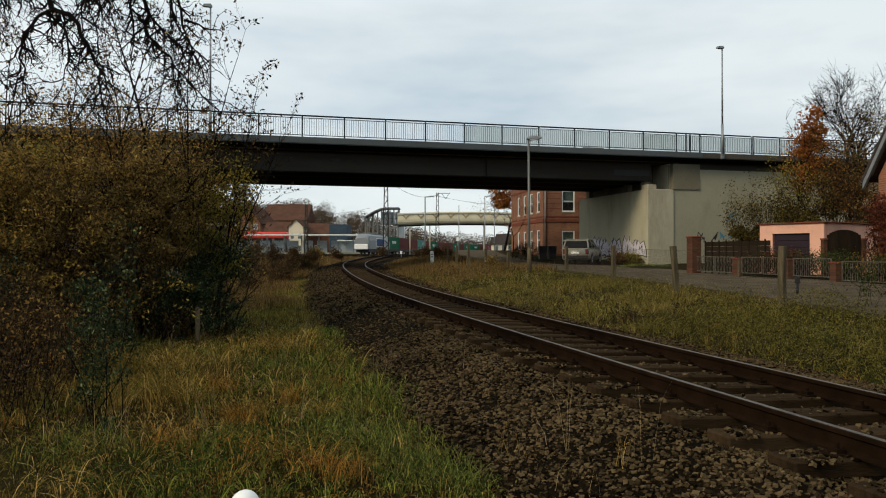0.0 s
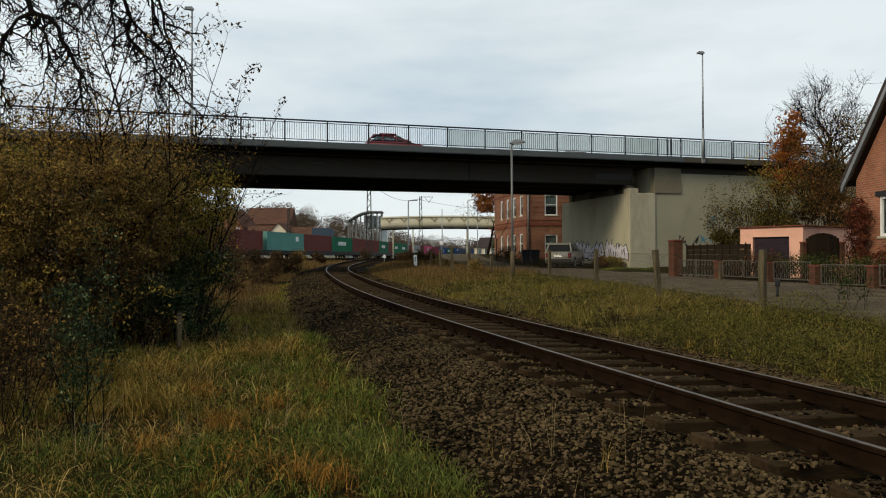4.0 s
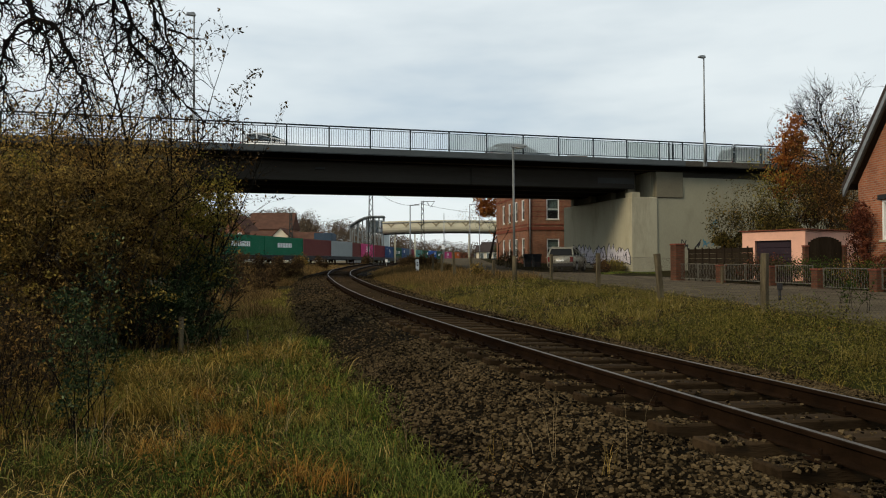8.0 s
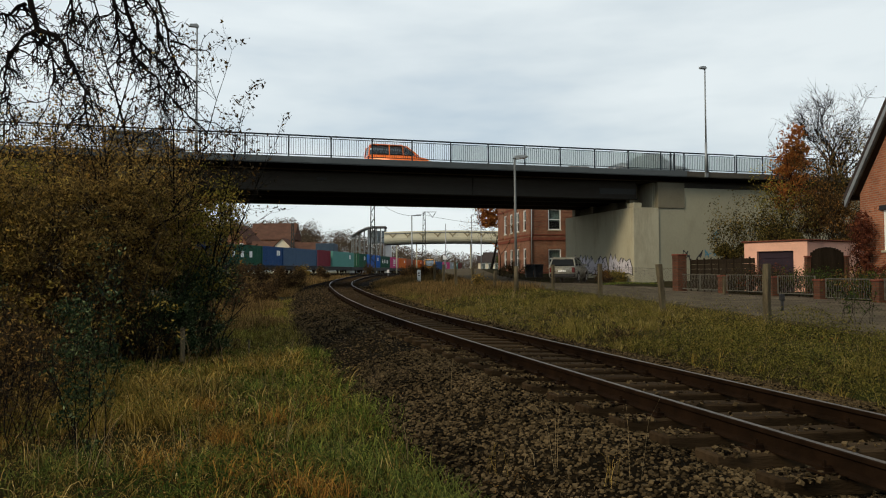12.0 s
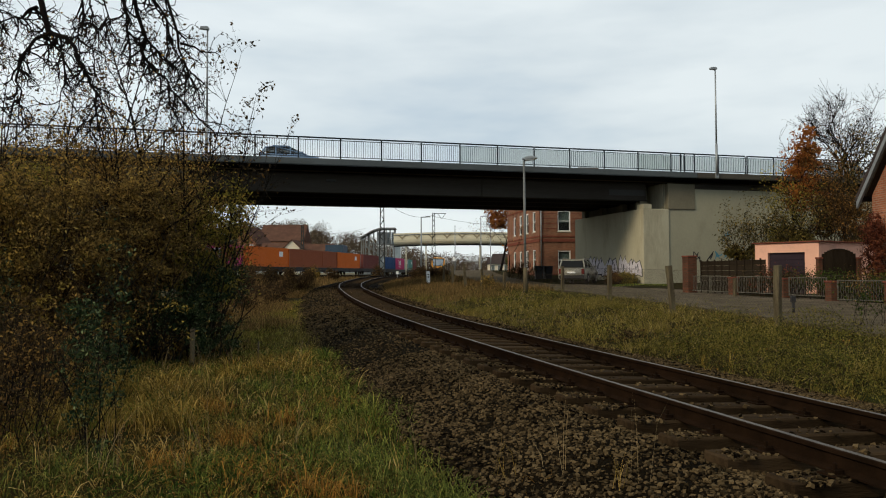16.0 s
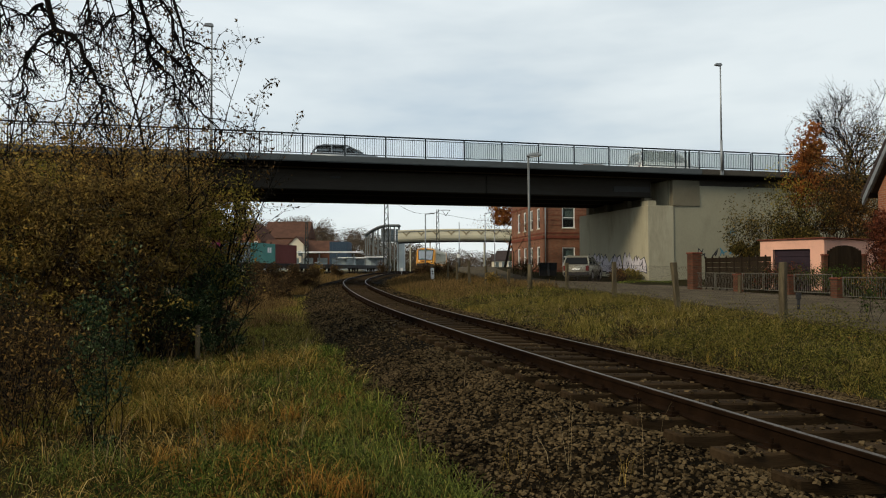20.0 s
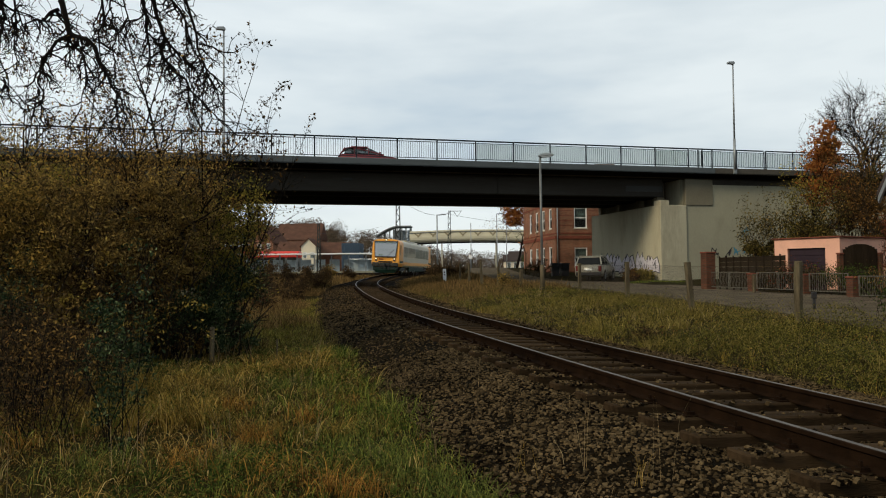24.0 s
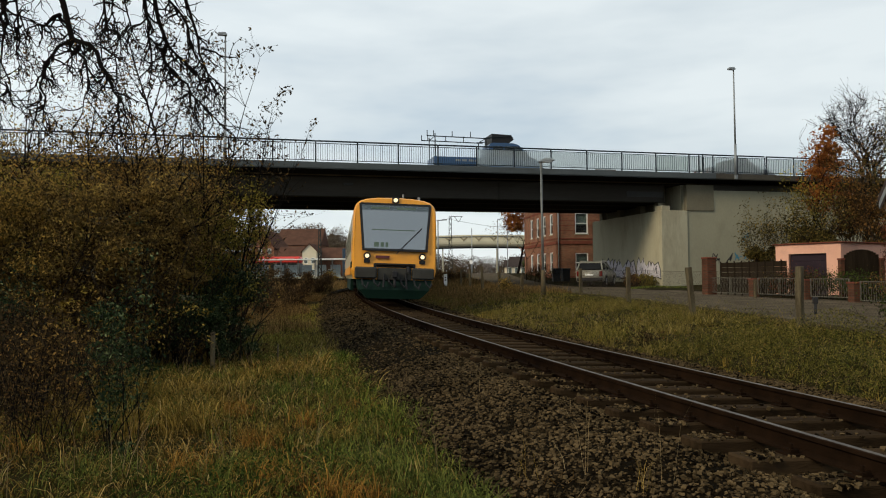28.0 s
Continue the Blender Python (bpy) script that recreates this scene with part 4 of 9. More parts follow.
while y < 9.8:
    w = rr.uniform(0.95, 1.35)
    z0, z1 = 0.95 + rr.uniform(0, 0.2), 2.2 + rr.uniform(-0.15, 0.3)
    sk = rr.uniform(-0.25, 0.25)
    out = [(y, z0 + rr.uniform(0, 0.1)), (y + w * 0.45, z0 + rr.uniform(0.0, 0.25)), (y + w * 0.95, z0 + 0.05), (y + w + sk, z1 - rr.uniform(0.2, 0.5)), (y + w * 0.75 + sk, z1), (y + w * 0.5 + sk, z1 - rr.uniform(0.2, 0.45)), (y + 0.1 + sk, z1 - 0.05), (y + 0.02, z0 + 0.5)]
    cy, cz = sum(p[0] for p in out) / 8, sum(p[1] for p in out) / 8
    bm = BM()
    extrude(bm, [(cy + (a - cy) * 1.16, cz + (b - cz) * 1.16) for a, b in out], x_face - 0.004, x_face - 0.001, axis="x")
    part("outline", bm, M_paint_dark, graf)
    bm = BM()
    extrude(bm, out, x_face - 0.008, x_face - 0.0045, axis="x")
    part("fill", bm, M_paint_pale, graf)
    for k in range(3):
        a0, b0 = cy + rr.uniform(-0.3, 0.25) * w, cz + rr.uniform(-0.35, 0.2)
        da, db = rr.uniform(-0.22, 0.22), rr.uniform(0.25, 0.5)
        bm = BM()
        extrude(bm, [(a0, b0), (a0 + 0.09, b0 + 0.02), (a0 + da + 0.07, b0 + db), (a0 + da, b0 + db - 0.03)], x_face - 0.012 - 0.002 * k, x_face - 0.0085 - 0.002 * k, axis="x")
        part("stroke", bm, M_paint_dark, graf)
    y += w * 1.02


def wall_scribble(x, z, s, material, seed):
    r2 = random.Random(seed)
    bm = BM()
    p = Vector((x, 0.77, z))
    for i in range(7):
        q = Vector((x + r2.uniform(0, 1) * s, 0.77, z + r2.uniform(0, 1.2) * s))
        d = (q - p)
        nrm = Vector((-d.z, 0, d.x)).normalized() * 0.03
        vs = [bm.verts.new(c) for c in (p - nrm, q - nrm, q + nrm, p + nrm)]
        bm.faces.new(vs)
        p = q
    return bm


tag = thing("graffiti", BR, "thin dark and blue scribbled tags on concrete", "graffiti")
for x, z, s, mm, sd in ((18.4, 2.0, 0.7, M_paint_dark, 1), (19.5, 2.05, 0.6, M_paint_dark, 2), (20.2, 2.2, 0.55, M_paint_blue, 3), (20.9, 2.3, 0.5, M_paint_blue, 4), (20.9, 3.5, 0.55, M_paint_blue, 5)):
    part("scribble", wall_scribble(x, z, s, mm, sd), mm, tag)


# ---- far side: station, platforms, houses, masts, wooded hill ----
FP = catmull([(420, 1200), (60, 430), (14, 300), (-2.5, 235), (-8.5, 192), (-15.4, 139), (-25.3, 97), (-39, 60), (-60, 10), (-120, -120), (-330, -560)], 40)
FS = np.concatenate([[0], np.cumsum(np.linalg.norm(np.diff(FP, axis=0), axis=1))])
FS -= FS[40]
FREIGHT_Z = 1.15


def freight_at(s):
    return float(np.interp(s, FS, FP[:, 0])), float(np.interp(s, FS, FP[:, 1]))


def freight_pose(s, half):
    """Pose of a wagon whose middle is at s: its local +x looks along the way it runs."""
    a, b = freight_at(s - half), freight_at(s + half)
    return pose((a[0] + b[0]) / 2, (a[1] + b[1]) / 2, FREIGHT_Z, 0, 0, math.degrees(math.atan2(b[1] - a[1], b[0] - a[0])))


fline = thing("main_line_track", pose(0, 0, 0), "main line track with rusty rails on ballast", "railway track", kind="structure")
for off in (-0.75, 0.75):
    bm = BM()
    prev = None
    for s in np.arange(60, 480, 4):
        p, q = Vector(freight_at(s)), Vector(freight_at(s + 1))
        d = (q - p).normalized()
        c = p + Vector((d.y, -d.x)) * off
        ring = [bm.verts.new((c.x + d.y * a, c.y - d.x * a, FREIGHT_Z + b)) for a, b in ((-0.06, -0.15), (0.06, -0.15), (0.035, 0), (-0.035, 0))]
        if prev:
            for i in range(4):
                bm.faces.new((prev[i], prev[(i + 1) % 4], ring[(i + 1) % 4], ring[i]))
        prev = ring
    part("rail", bm, M_rail, fline)
bm = BM()
prev = None
for s in np.arange(60, 480, 4):
    p, q = Vector(freight_at(s)), Vector(freight_at(s + 1))
    d = (q - p).normalized()
    ring = [bm.verts.new((p.x + d.y * a, p.y - d.x * a, FREIGHT_Z + b)) for a, b in ((-3.4, -1.2), (-1.8, -0.17), (1.8, -0.17), (3.4, -1.2))]
    if prev:
        for i in range(3):
            bm.faces.new((prev[i], prev[i + 1], ring[i + 1], ring[i]))
    prev = ring
part("ballast", bm, M_ballast, fline)

M_beige = mat("beige_cladding", lin(0.60, 0.55, 0.40), lin(0.52, 0.475, 0.35), 0.6, 0.3, 8, 0.1, 0.01)
M_steel_far = mat("station_steel", lin(0.19, 0.2, 0.195), lin(0.11, 0.12, 0.12), 0.5, 0.5, 10, 0.1, 0.01)
M_blue_wall = mat("blue_grey_cladding", lin(0.045, 0.07, 0.10), lin(0.035, 0.055, 0.08), 0.6, 0.3, 6, 0.1, 0.01)
M_plaster = mat("cream_plaster", lin(0.66, 0.58, 0.44), lin(0.56, 0.5, 0.38), 0.9, 0.4, 8, 0.1, 0.01)
M_redveh = mat("red_vehicle", lin(0.6, 0.035, 0.02), lin(0.5, 0.03, 0.02), 0.4, 0.5, 8, 0.05, 0.01)
M_lightglass = mat("stair_glazing", lin(0.36, 0.42, 0.44), lin(0.26, 0.3, 0.32), 0.3, 0.6, 6, 0.05, 0.01)

# footbridge with beige cladding
fb = thing("footbridge", pose(0, 165, 0), "long beige clad footbridge over the station tracks", "footbridge")
N = 14


def f(x):
    return 10.15 + 0.32 * (1 - ((x - 4.8) / 15) ** 2)


def arch_beam(y0, y1, lo, hi):
    bm = BM()
    prev = None
    for i in range(N + 1):
        x = -10.2 + 30 * i / N
        ring = [bm.verts.new(p) for p in ((x, y0, f(x) + lo), (x, y1, f(x) + lo), (x, y1, f(x) + hi), (x, y0, f(x) + hi))]
        if prev:
            for j in range(4):
                bm.faces.new((prev[j], prev[(j + 1) % 4], ring[(j + 1) % 4], ring[j]))
        prev = ring
    return bm


def arch_shell(profile):
    """A closed cross-section (y, z) swept along the arch."""
    bm = BM()
    prev = None
    for i in range(N + 1):
        x = -10.2 + 30 * i / N
        ring = [bm.verts.new((x, a, f(x) + b)) for a, b in profile]
        if prev:
            for j in range(len(ring)):
                bm.faces.new((prev[j], prev[(j + 1) % len(ring)], ring[(j + 1) % len(ring)], ring[j]))
        prev = ring
    return bm


part("girder", arch_shell([(0.0, -0.35), (0.0, -1.35), (0.12, -1.85), (0.4, -2.25), (0.9, -2.55), (2.1, -2.55), (2.6, -2.25), (3.0, -1.35), (3.0, -0.35)]), M_beige, fb, "beige cladding that curves in under the walkway")
part("roof_edge", arch_beam(-0.15, 3.15, -0.34, -0.2), M_steel_far, fb, "thin dark roof edge")
part("roof", arch_beam(-0.2, 3.2, -0.19, 0.12), M_beige, fb)
# near-black lower beam: shade of the underside is put into its colour
part("lower_beam", arch_beam(0.7, 2.3, -2.8, -2.56), M_dark, fb)
M_vee = mat("tan_bracket", lin(0.3, 0.25, 0.16), lin(0.24, 0.2, 0.13), 0.7, 1, 10, 0.1, 0.01)
for i in range(9):
    x = -8.3 + 3.35 * i
    z = f(x) - 0.78
    bm = BM()
    extrude(bm, [(x - 0.95, z + 0.4), (x - 0.5, z + 0.4), (x, z - 0.05), (x + 0.5, z + 0.4), (x + 0.95, z + 0.4), (x + 0.16, z - 0.35), (x + 0.16, z - 0.52), (x - 0.16, z - 0.52), (x - 0.16, z - 0.35)], -0.1, -0.005)
    part("bracket", bm, M_vee, fb, "tan V-shaped bracket")
for x in (-7.5, -3.0, 9.2, 18.0):
    bm = BM()
    box(bm, x - 0.13, x + 0.13, 1.2, 1.7, -1, f(x) - 2.7)
    part("pier", bm, M_conc_light, fb)

# stair tower with curved roof
stt = thing("stair_tower", pose(-15.6, 188, 0.95) @ Matrix.Scale(1.253, 4), "grey steel stair tower with curved roof", "stair tower")
bm = BM()
prev = None
for i in range(11):
    x = -3.7 + 7.2 * i / 10
    z = 7.4 + 2.0 * math.sin(min(1.0, (i / 10) * 1.5) * math.pi / 2)
    ring = [bm.verts.new(p) for p in ((x, -0.6, z), (x, 4.5, z), (x, 4.5, z + 0.25), (x, -0.6, z + 0.25))]
    if prev:
        for j in range(4):
            bm.faces.new((prev[j], prev[(j + 1) % 4], ring[(j + 1) % 4], ring[j]))
    prev = ring
part("roof", bm, M_steel_far, stt)
for y_, cnt in ((0.0, 9), (3.6, 7)):
    for i in range(cnt):
        x = -3.4 + 6.7 * i / (cnt - 1)
        z = 7.4 + 2.0 * math.sin(min(1.0, ((x + 3.7) / 7.2) * 1.5) * math.pi / 2)
        bm = BM()
        box(bm, x - 0.1, x + 0.1, y_ - 0.1, y_ + 0.1, 0, z + 0.01)
        part("column", bm, M_steel_far, stt)
for y_, zs in ((-0.02, (3.4, 5.6, 7.4)), (3.6, (2.6, 4.6, 6.6))):
    for z in zs:
        bm = BM()
        rod(bm, (-3.4, y_, z), (3.5, y_, z), 0.06, n=5)
        part("cross_beam", bm, M_steel_far, stt)
for z0, z1, y_ in ((0.9, 4.2, 0.6), (4.3, 7.6, 2.1)):
    for k in range(2):
        up = k == 0
        x0, x1 = (-3.0, 0.2) if up else (0.4, 3.2)
        bm = BM()
        for i in range(10):
            f_ = i / 9 if up == (z0 < 2) else 1 - i / 9
            box(bm, x0 + (x1 - x0) * i / 10, x0 + (x1 - x0) * (i + 1.1) / 10, y_, y_ + 1.3, z0 + (z1 - z0) * f_ * 0.5 + (0 if up else 1.6), z0 + (z1 - z0) * f_ * 0.5 + 0.1 + (0 if up else 1.6))
        part("stair_flight", bm, M_steel_far, stt)
        bm = BM()
        a, b = ((x0, z0), (x1, z0 + (z1 - z0) * 0.5)) if up == (z0 < 2) else ((x0, z0 + (z1 - z0) * 0.5), (x1, z0))
        for dz in (0.35, 0.75, 1.15):
            rod(bm, (a[0], y_, a[1] + dz + (0 if up else 1.6)), (b[0], y_, b[1] + dz + (0 if up else 1.6)), 0.045, n=4)
        part("handrail", bm, M_steel_far, stt)
for k in range(5):
    bm = BM()
    x = -2.7 + k * 1.3
    rod(bm, (x, 3.55, 0.6), (x + 1.2, 3.55, 3.4), 0.05, n=4)
    rod(bm, (x + 1.2, 3.55, 3.6), (x, 3.55, 6.4), 0.05, n=4)
    part("cross_brace", bm, M_steel_far, stt)
bm = BM()
box(bm, -0.6, 3.4, 0.3, 3.3, 6.2, 6.35)
part("landing", bm, M_steel_far, stt)
for k in range(4):
    bm = BM()
    box(bm, -0.5 + k * 1.0, 0.42 + k * 1.0, 3.2, 3.26, 6.36, 8.9)
    part("glass_panel", bm, M_lightglass, stt, "pale glass panel")
bm = BM()
box(bm, 2.9, 4.5, 1.0, 3.0, 0, 6.3)
part("lift_shaft", bm, M_lightglass, stt, "pale glazed lift shaft")
# platform roofs and waiting trains, seen between the wagons
pf = thing("platform", pose(-33, 152, 0.9), "long low platform with flat white-edged roof", "platform")
bm = BM()
box(bm, -12, 16, 0, 5, -0.4, 0.6)
part("slab", bm, M_conc, pf)
bm = BM()
box(bm, -12, 16, -0.5, 4.5, 4.1, 4.35)
part("roof", bm, M_white, pf, "flat white platform roof")
for i in range(8):
    bm = BM()
    box(bm, -11 + i * 3.6, -10.75 + i * 3.6, 1.5, 1.75, 0.6, 4.1)
    part("column", bm, M_galv, pf)
for i in range(9):
    bm = BM()
    box(bm, -11.5 + i * 3.0, -9.4 + i * 3.0, 3.0, 3.1, 0.6, 3.1)
    part("wind_screen", bm, M_lightglass, pf)
rt = thing("red_railcar", pose(-38.5, 158, 1.0), "bright red parked railcar behind the platform", "railcar")
bm = BM()
box(bm, -8, 5.0, 0, 2.9, 3.4, 4.9, bevel=0.3)
part("body", bm, M_redveh, rt)
bm = BM()
box(bm, -8, 5.0, 0.02, 2.88, 0.9, 3.399)
part("lower_body", bm, M_steel_far, rt, "grey lower body")
bm = BM()
for i in range(5):
    box(bm, -7.3 + i * 2.4, -5.4 + i * 2.4, -0.02, -0.003, 2.5, 3.6)
part("window_band", bm, M_glass, rt)
bm = BM()
box(bm, -7.5, 4.5, 0.3, 2.6, 0, 0.9)
part("underframe", bm, M_black, rt)



def shelter(x, y, w, h, material, label):
    s = thing("bus_shelter", pose(x, y, 0.95), label, "shelter", "station shelters")
    bm = BM()
    box(bm, 0, w, 0, 2.4, h, h + 0.25, bevel=0.05)
    part("roof", bm, M_white, s)
    bm = BM()
    box(bm, 0.2, w - 0.2, 2.1, 2.2, 0, h)
    part("back_wall", bm, material, s)
    for i in range(4):
        bm = BM()
        xx = 0.15 + i * (w - 0.4) / 3
        box(bm, xx, xx + 0.1, 0.3, 0.4, 0, h)
        part("column", bm, M_galv, s)


shelter(-23.0, 160, 6.0, 3.0, M_lightglass, "low glazed station shelter with white roof")
shelter(-17.0, 158, 4.6, 3.1, M_lightglass, "low glazed station shelter with white roof")


def far_house(x, y, w, d, eave, ridge, wall, roof, rz=0.0, axis="x", label="", wins=(0, 0)):
    h = thing("house", pose(x, y, 0.8, 0, 0, rz), label, "house", "houses beyond the station")
    bm = BM()
    if axis == "x":
        box(bm, 0, w, 0, d, 0, eave)
        part("wall", bm, wall, h)
        bm = BM()
        extrude(bm, [(-0.4, eave - 0.1), (d + 0.4, eave - 0.1), (d / 2, ridge)], -0.4, w + 0.4, axis="x")
    else:
        extrude(bm, [(0, 0), (w, 0), (w, eave), (w / 2, ridge), (0, eave)], 0, d)
        part("wall", bm, wall, h)
        bm = BM()
        sl = (ridge - eave) / (w / 2)
        extrude(bm, [(-0.4, eave - 0.4 * sl), (w / 2, ridge), (w + 0.4, eave - 0.4 * sl), (w + 0.4, eave - 0.4 * sl + 0.3), (w / 2, ridge + 0.3), (-0.4, eave - 0.4 * sl + 0.3)], -0.3, d + 0.3)
    part("roof", bm, roof, h)
    nx, nz = wins
    for i in range(nx):
        for j in range(nz):
            wx, wz = w * (i + 0.5) / nx - 0.5, 1.2 + j * 3.0
            bm = BM()
            box(bm, wx, wx + 1.0, -0.06, -0.01, wz, wz + 1.5)
            fr = part("window", bm, M_white, h)
            bm = BM()
            box(bm, wx + 0.1, wx + 0.9, -0.07, -0.062, wz + 0.1, wz + 1.4)
            part("pane", bm, M_glass, fr)
    return h


far_house(-56.6, 232, 13.6, 14, 11.0, 16.5, M_brick, M_tile, 0, "x", "large brick house with broad red tiled roof", (7, 3))
far_house(-58.5, 205, 8.0, 12, 9.0, 13.6, M_brick, M_tile, -8, "y", "brick gabled house with red roof", (3, 3))
far_house(-39.8, 190, 3.7, 8, 7.4, 9.2, M_plaster, M_tile, 0, "y", "small cream gabled house with red roof", (2, 2))
far_house(-36.4, 194, 8, 8, 5.6, 8.6, M_brick_old, M_tile, 0, "x", "brown brick house with red tiled roof", (4, 1))
far_house(-47.5, 196, 8, 8, 5.6, 9.0, M_plaster, M_tile, 0, "x", "cream plastered house with red tiled roof", (4, 1))
bw = thing("blue_shed", pose(-26.6, 172, 0.8), "dark blue-grey box-shaped building", "building")
bm = BM()
box(bm, 0, 4.2, 0, 8, 0, 7.3, bevel=0.05)
part("wall", bm, M_blue_wall, bw)
for i in range(9):
    bm = BM()
    box(bm, 0.2 + i * 0.45, 0.26 + i * 0.45, -0.05, -0.003, 0.1, 7.2)
    part("seam", bm, M_blue_wall, bw)
far_house(13, 190, 5, 9, 3.0, 4.8, M_plaster, M_roof_dark, 0, "x", "white low house with dark roof", (3, 1))
far_house(31, 215, 9, 9, 4.5, 7.0, M_plaster, M_tile, 0, "x", "cream house beyond the footbridge", (4, 1))
far_house(18, 240, 9, 9, 5.0, 7.0, M_white, M_roof_dark, 0, "x", "white house beyond the footbridge", (4, 2))


M_mast = mat("mast_steel", lin(0.05, 0.052, 0.048), lin(0.028, 0.03, 0.028), 0.75, 0.6, 10, 0.1, 0.01)


def lattice_mast(x, y, z, h, w=0.45, arm=0.0):
    ms = thing("lattice_mast", pose(x, y, z), "grey steel lattice overhead-line mast", "mast", "overhead line masts")
    for sx in (-1, 1):
        for sy in (-1, 1):
            bm = BM()
            rod(bm, (sx * w, sy * w, 0), (sx * w * 0.5, sy * w * 0.5, h), 0.075, n=4)
            part("leg", bm, M_mast, ms)
    n = int(h / 0.9)
    for i in range(n):
        z0, z1 = h * i / n, h * (i + 1) / n
        k0, k1 = 1 - 0.5 * i / n, 1 - 0.5 * (i + 1) / n
        sgn = 1 if i % 2 else -1
        for sy in (-1, 1):
            bm = BM()
            rod(bm, (-sgn * w * k0, sy * w * k0, z0), (sgn * w * k1, sy * w * k1, z1), 0.045, n=3, caps=False)
            part("brace", bm, M_mast, ms)
    if arm:
        bm = BM()
        rod(bm, (0, 0, h - 0.1), (arm, 0, h - 0.1), 0.05, n=5)
        rod(bm, (arm * 0.35, 0, h - 0.15), (arm * 0.65, 0, h - 1.1), 0.04, n=5)
        rod(bm, (arm * 0.95, 0, h - 0.15), (arm * 0.65, 0, h - 1.1), 0.04, n=5)
        part("arm", bm, M_mast, ms)


lattice_mast(-9.3, 120, 0.9, 13.8)
lattice_mast(-1.0, 130, 0.9, 11.1, 0.35, 2.2)
lattice_mast(-27.1, 146, 0.9, 10.2, 0.35)
lattice_mast(-30.8, 110, 0.9, 13.0, 0.5)


def yard_lamp(x, y, h, arm):
    l = thing("yard_lamp", pose(x, y, 0.9), "slim grey railway yard lamp", "lamp", "yard lamps")
    bm = BM()
    rod(bm, (0, 0, 0), (0, 0, h), 0.1, 0.07, 8)
    part("pole", bm, M_galv, l)
    bm = BM()
    rod(bm, (0, 0, h - 0.05), (arm, 0, h), 0.06, n=6)
    part("arm", bm, M_galv, l)
    bm = BM()
    box(bm, arm * 0.6, arm * 1.25, -0.15, 0.15, h - 0.05, h + 0.1, bevel=0.03)
    part("lamp_head", bm, M_galv, l)


yard_lamp(-2.2, 90, 7.3, 0.9)
yard_lamp(6.8, 120, 9.7, 0.9)
yard_lamp(9.4, 135, 8.6, 1.0)
yard_lamp(3.0, 140, 9.5, 0.0001)
for x, y, h in ((-5.0, 88, 0.9), (1.4, 70, 1.5)):
    sg = thing("line_sign", pose(x, y, gz(x, y) - 0.1), "small pale line-side sign on a post", "sign", "line-side signs")
    bm = BM()
    rod(bm, (0, 0, 0), (0, 0, h), 0.04, n=6)
    part("post", bm, M_galv, sg)
    bm = BM()
    box(bm, -0.14, 0.14, -0.06, -0.03, h - 0.1, h + 0.25, bevel=0.01)
    part("plate", bm, M_white, sg)
# overhead wires
wires = thing("overhead_wires", pose(0, 0, 0), "thin dark sagging overhead wires", "wires")
for a, b, sag in (((-30.8, 110, 13.5), (-9.3, 120, 13.0), 0.6), ((-9.3, 120, 13.6), (-1.0, 130, 11.6), 1.4), ((-1, 130, 11.4), (22, 150, 11.0), 0.8), ((-27.1, 146, 9.0), (-19, 190, 13.0), 0.4)):
    bm = BM()
    a, b = Vector(a), Vector(b)
    pts = [a.lerp(b, i / 10) - Vector((0, 0, sag * 4 * (i / 10) * (1 - i / 10))) for i in range(11)]
    for p, q in zip(pts, pts[1:]):
        rod(bm, p, q, 0.03, n=3, caps=False)
    part("wire", bm, M_black, wires)


# ---- vehicles ----
def paint(name, c, rough=0.3, metal=0.1):
    return mat(name, c, tuple(a * 0.86 for a in c[:3]) + (1.0,), rough, 0.8, 20, 0.02, 0.002, metal=metal)


def wheel_mesh(r, w):
    bm = BM()
    rod(bm, (0, -w / 2, 0), (0, w / 2, 0), r, n=18)
    es = [e for e in bm.edges if len(e.link_faces) == 2 and e.calc_face_angle() > 1]
    bmesh.ops.bevel(bm, geom=es, offset=0.03, segments=2, affect="EDGES")
    tyre = mesh_of("tyre", bm, M_tyre)
    bm = BM()
    rod(bm, (0, -w / 2 - 0.006, 0), (0, w / 2 + 0.006, 0), r * 0.62, n=16)
    for i in range(5):
        a = 2 * math.pi * i / 5
        for sy in (-1, 1):
            box(bm, -0.03, 0.03, -0.012, 0.012, 0.05, r * 0.58, m=pose(0, sy * (w / 2 + 0.012), 0, 0, math.degrees(a), 0))
    return tyre, mesh_of("rim", bm, M_rim)


WHEELS = {}
M_lens_red = mat("red_lens", lin(0.12, 0.012, 0.01), lin(0.08, 0.008, 0.007), 0.2, 3, 20, 0.02, 0.002)
M_lens_clear = mat("clear_lens", lin(0.7, 0.72, 0.74), lin(0.6, 0.62, 0.64), 0.12, 3, 20, 0.02, 0.002)

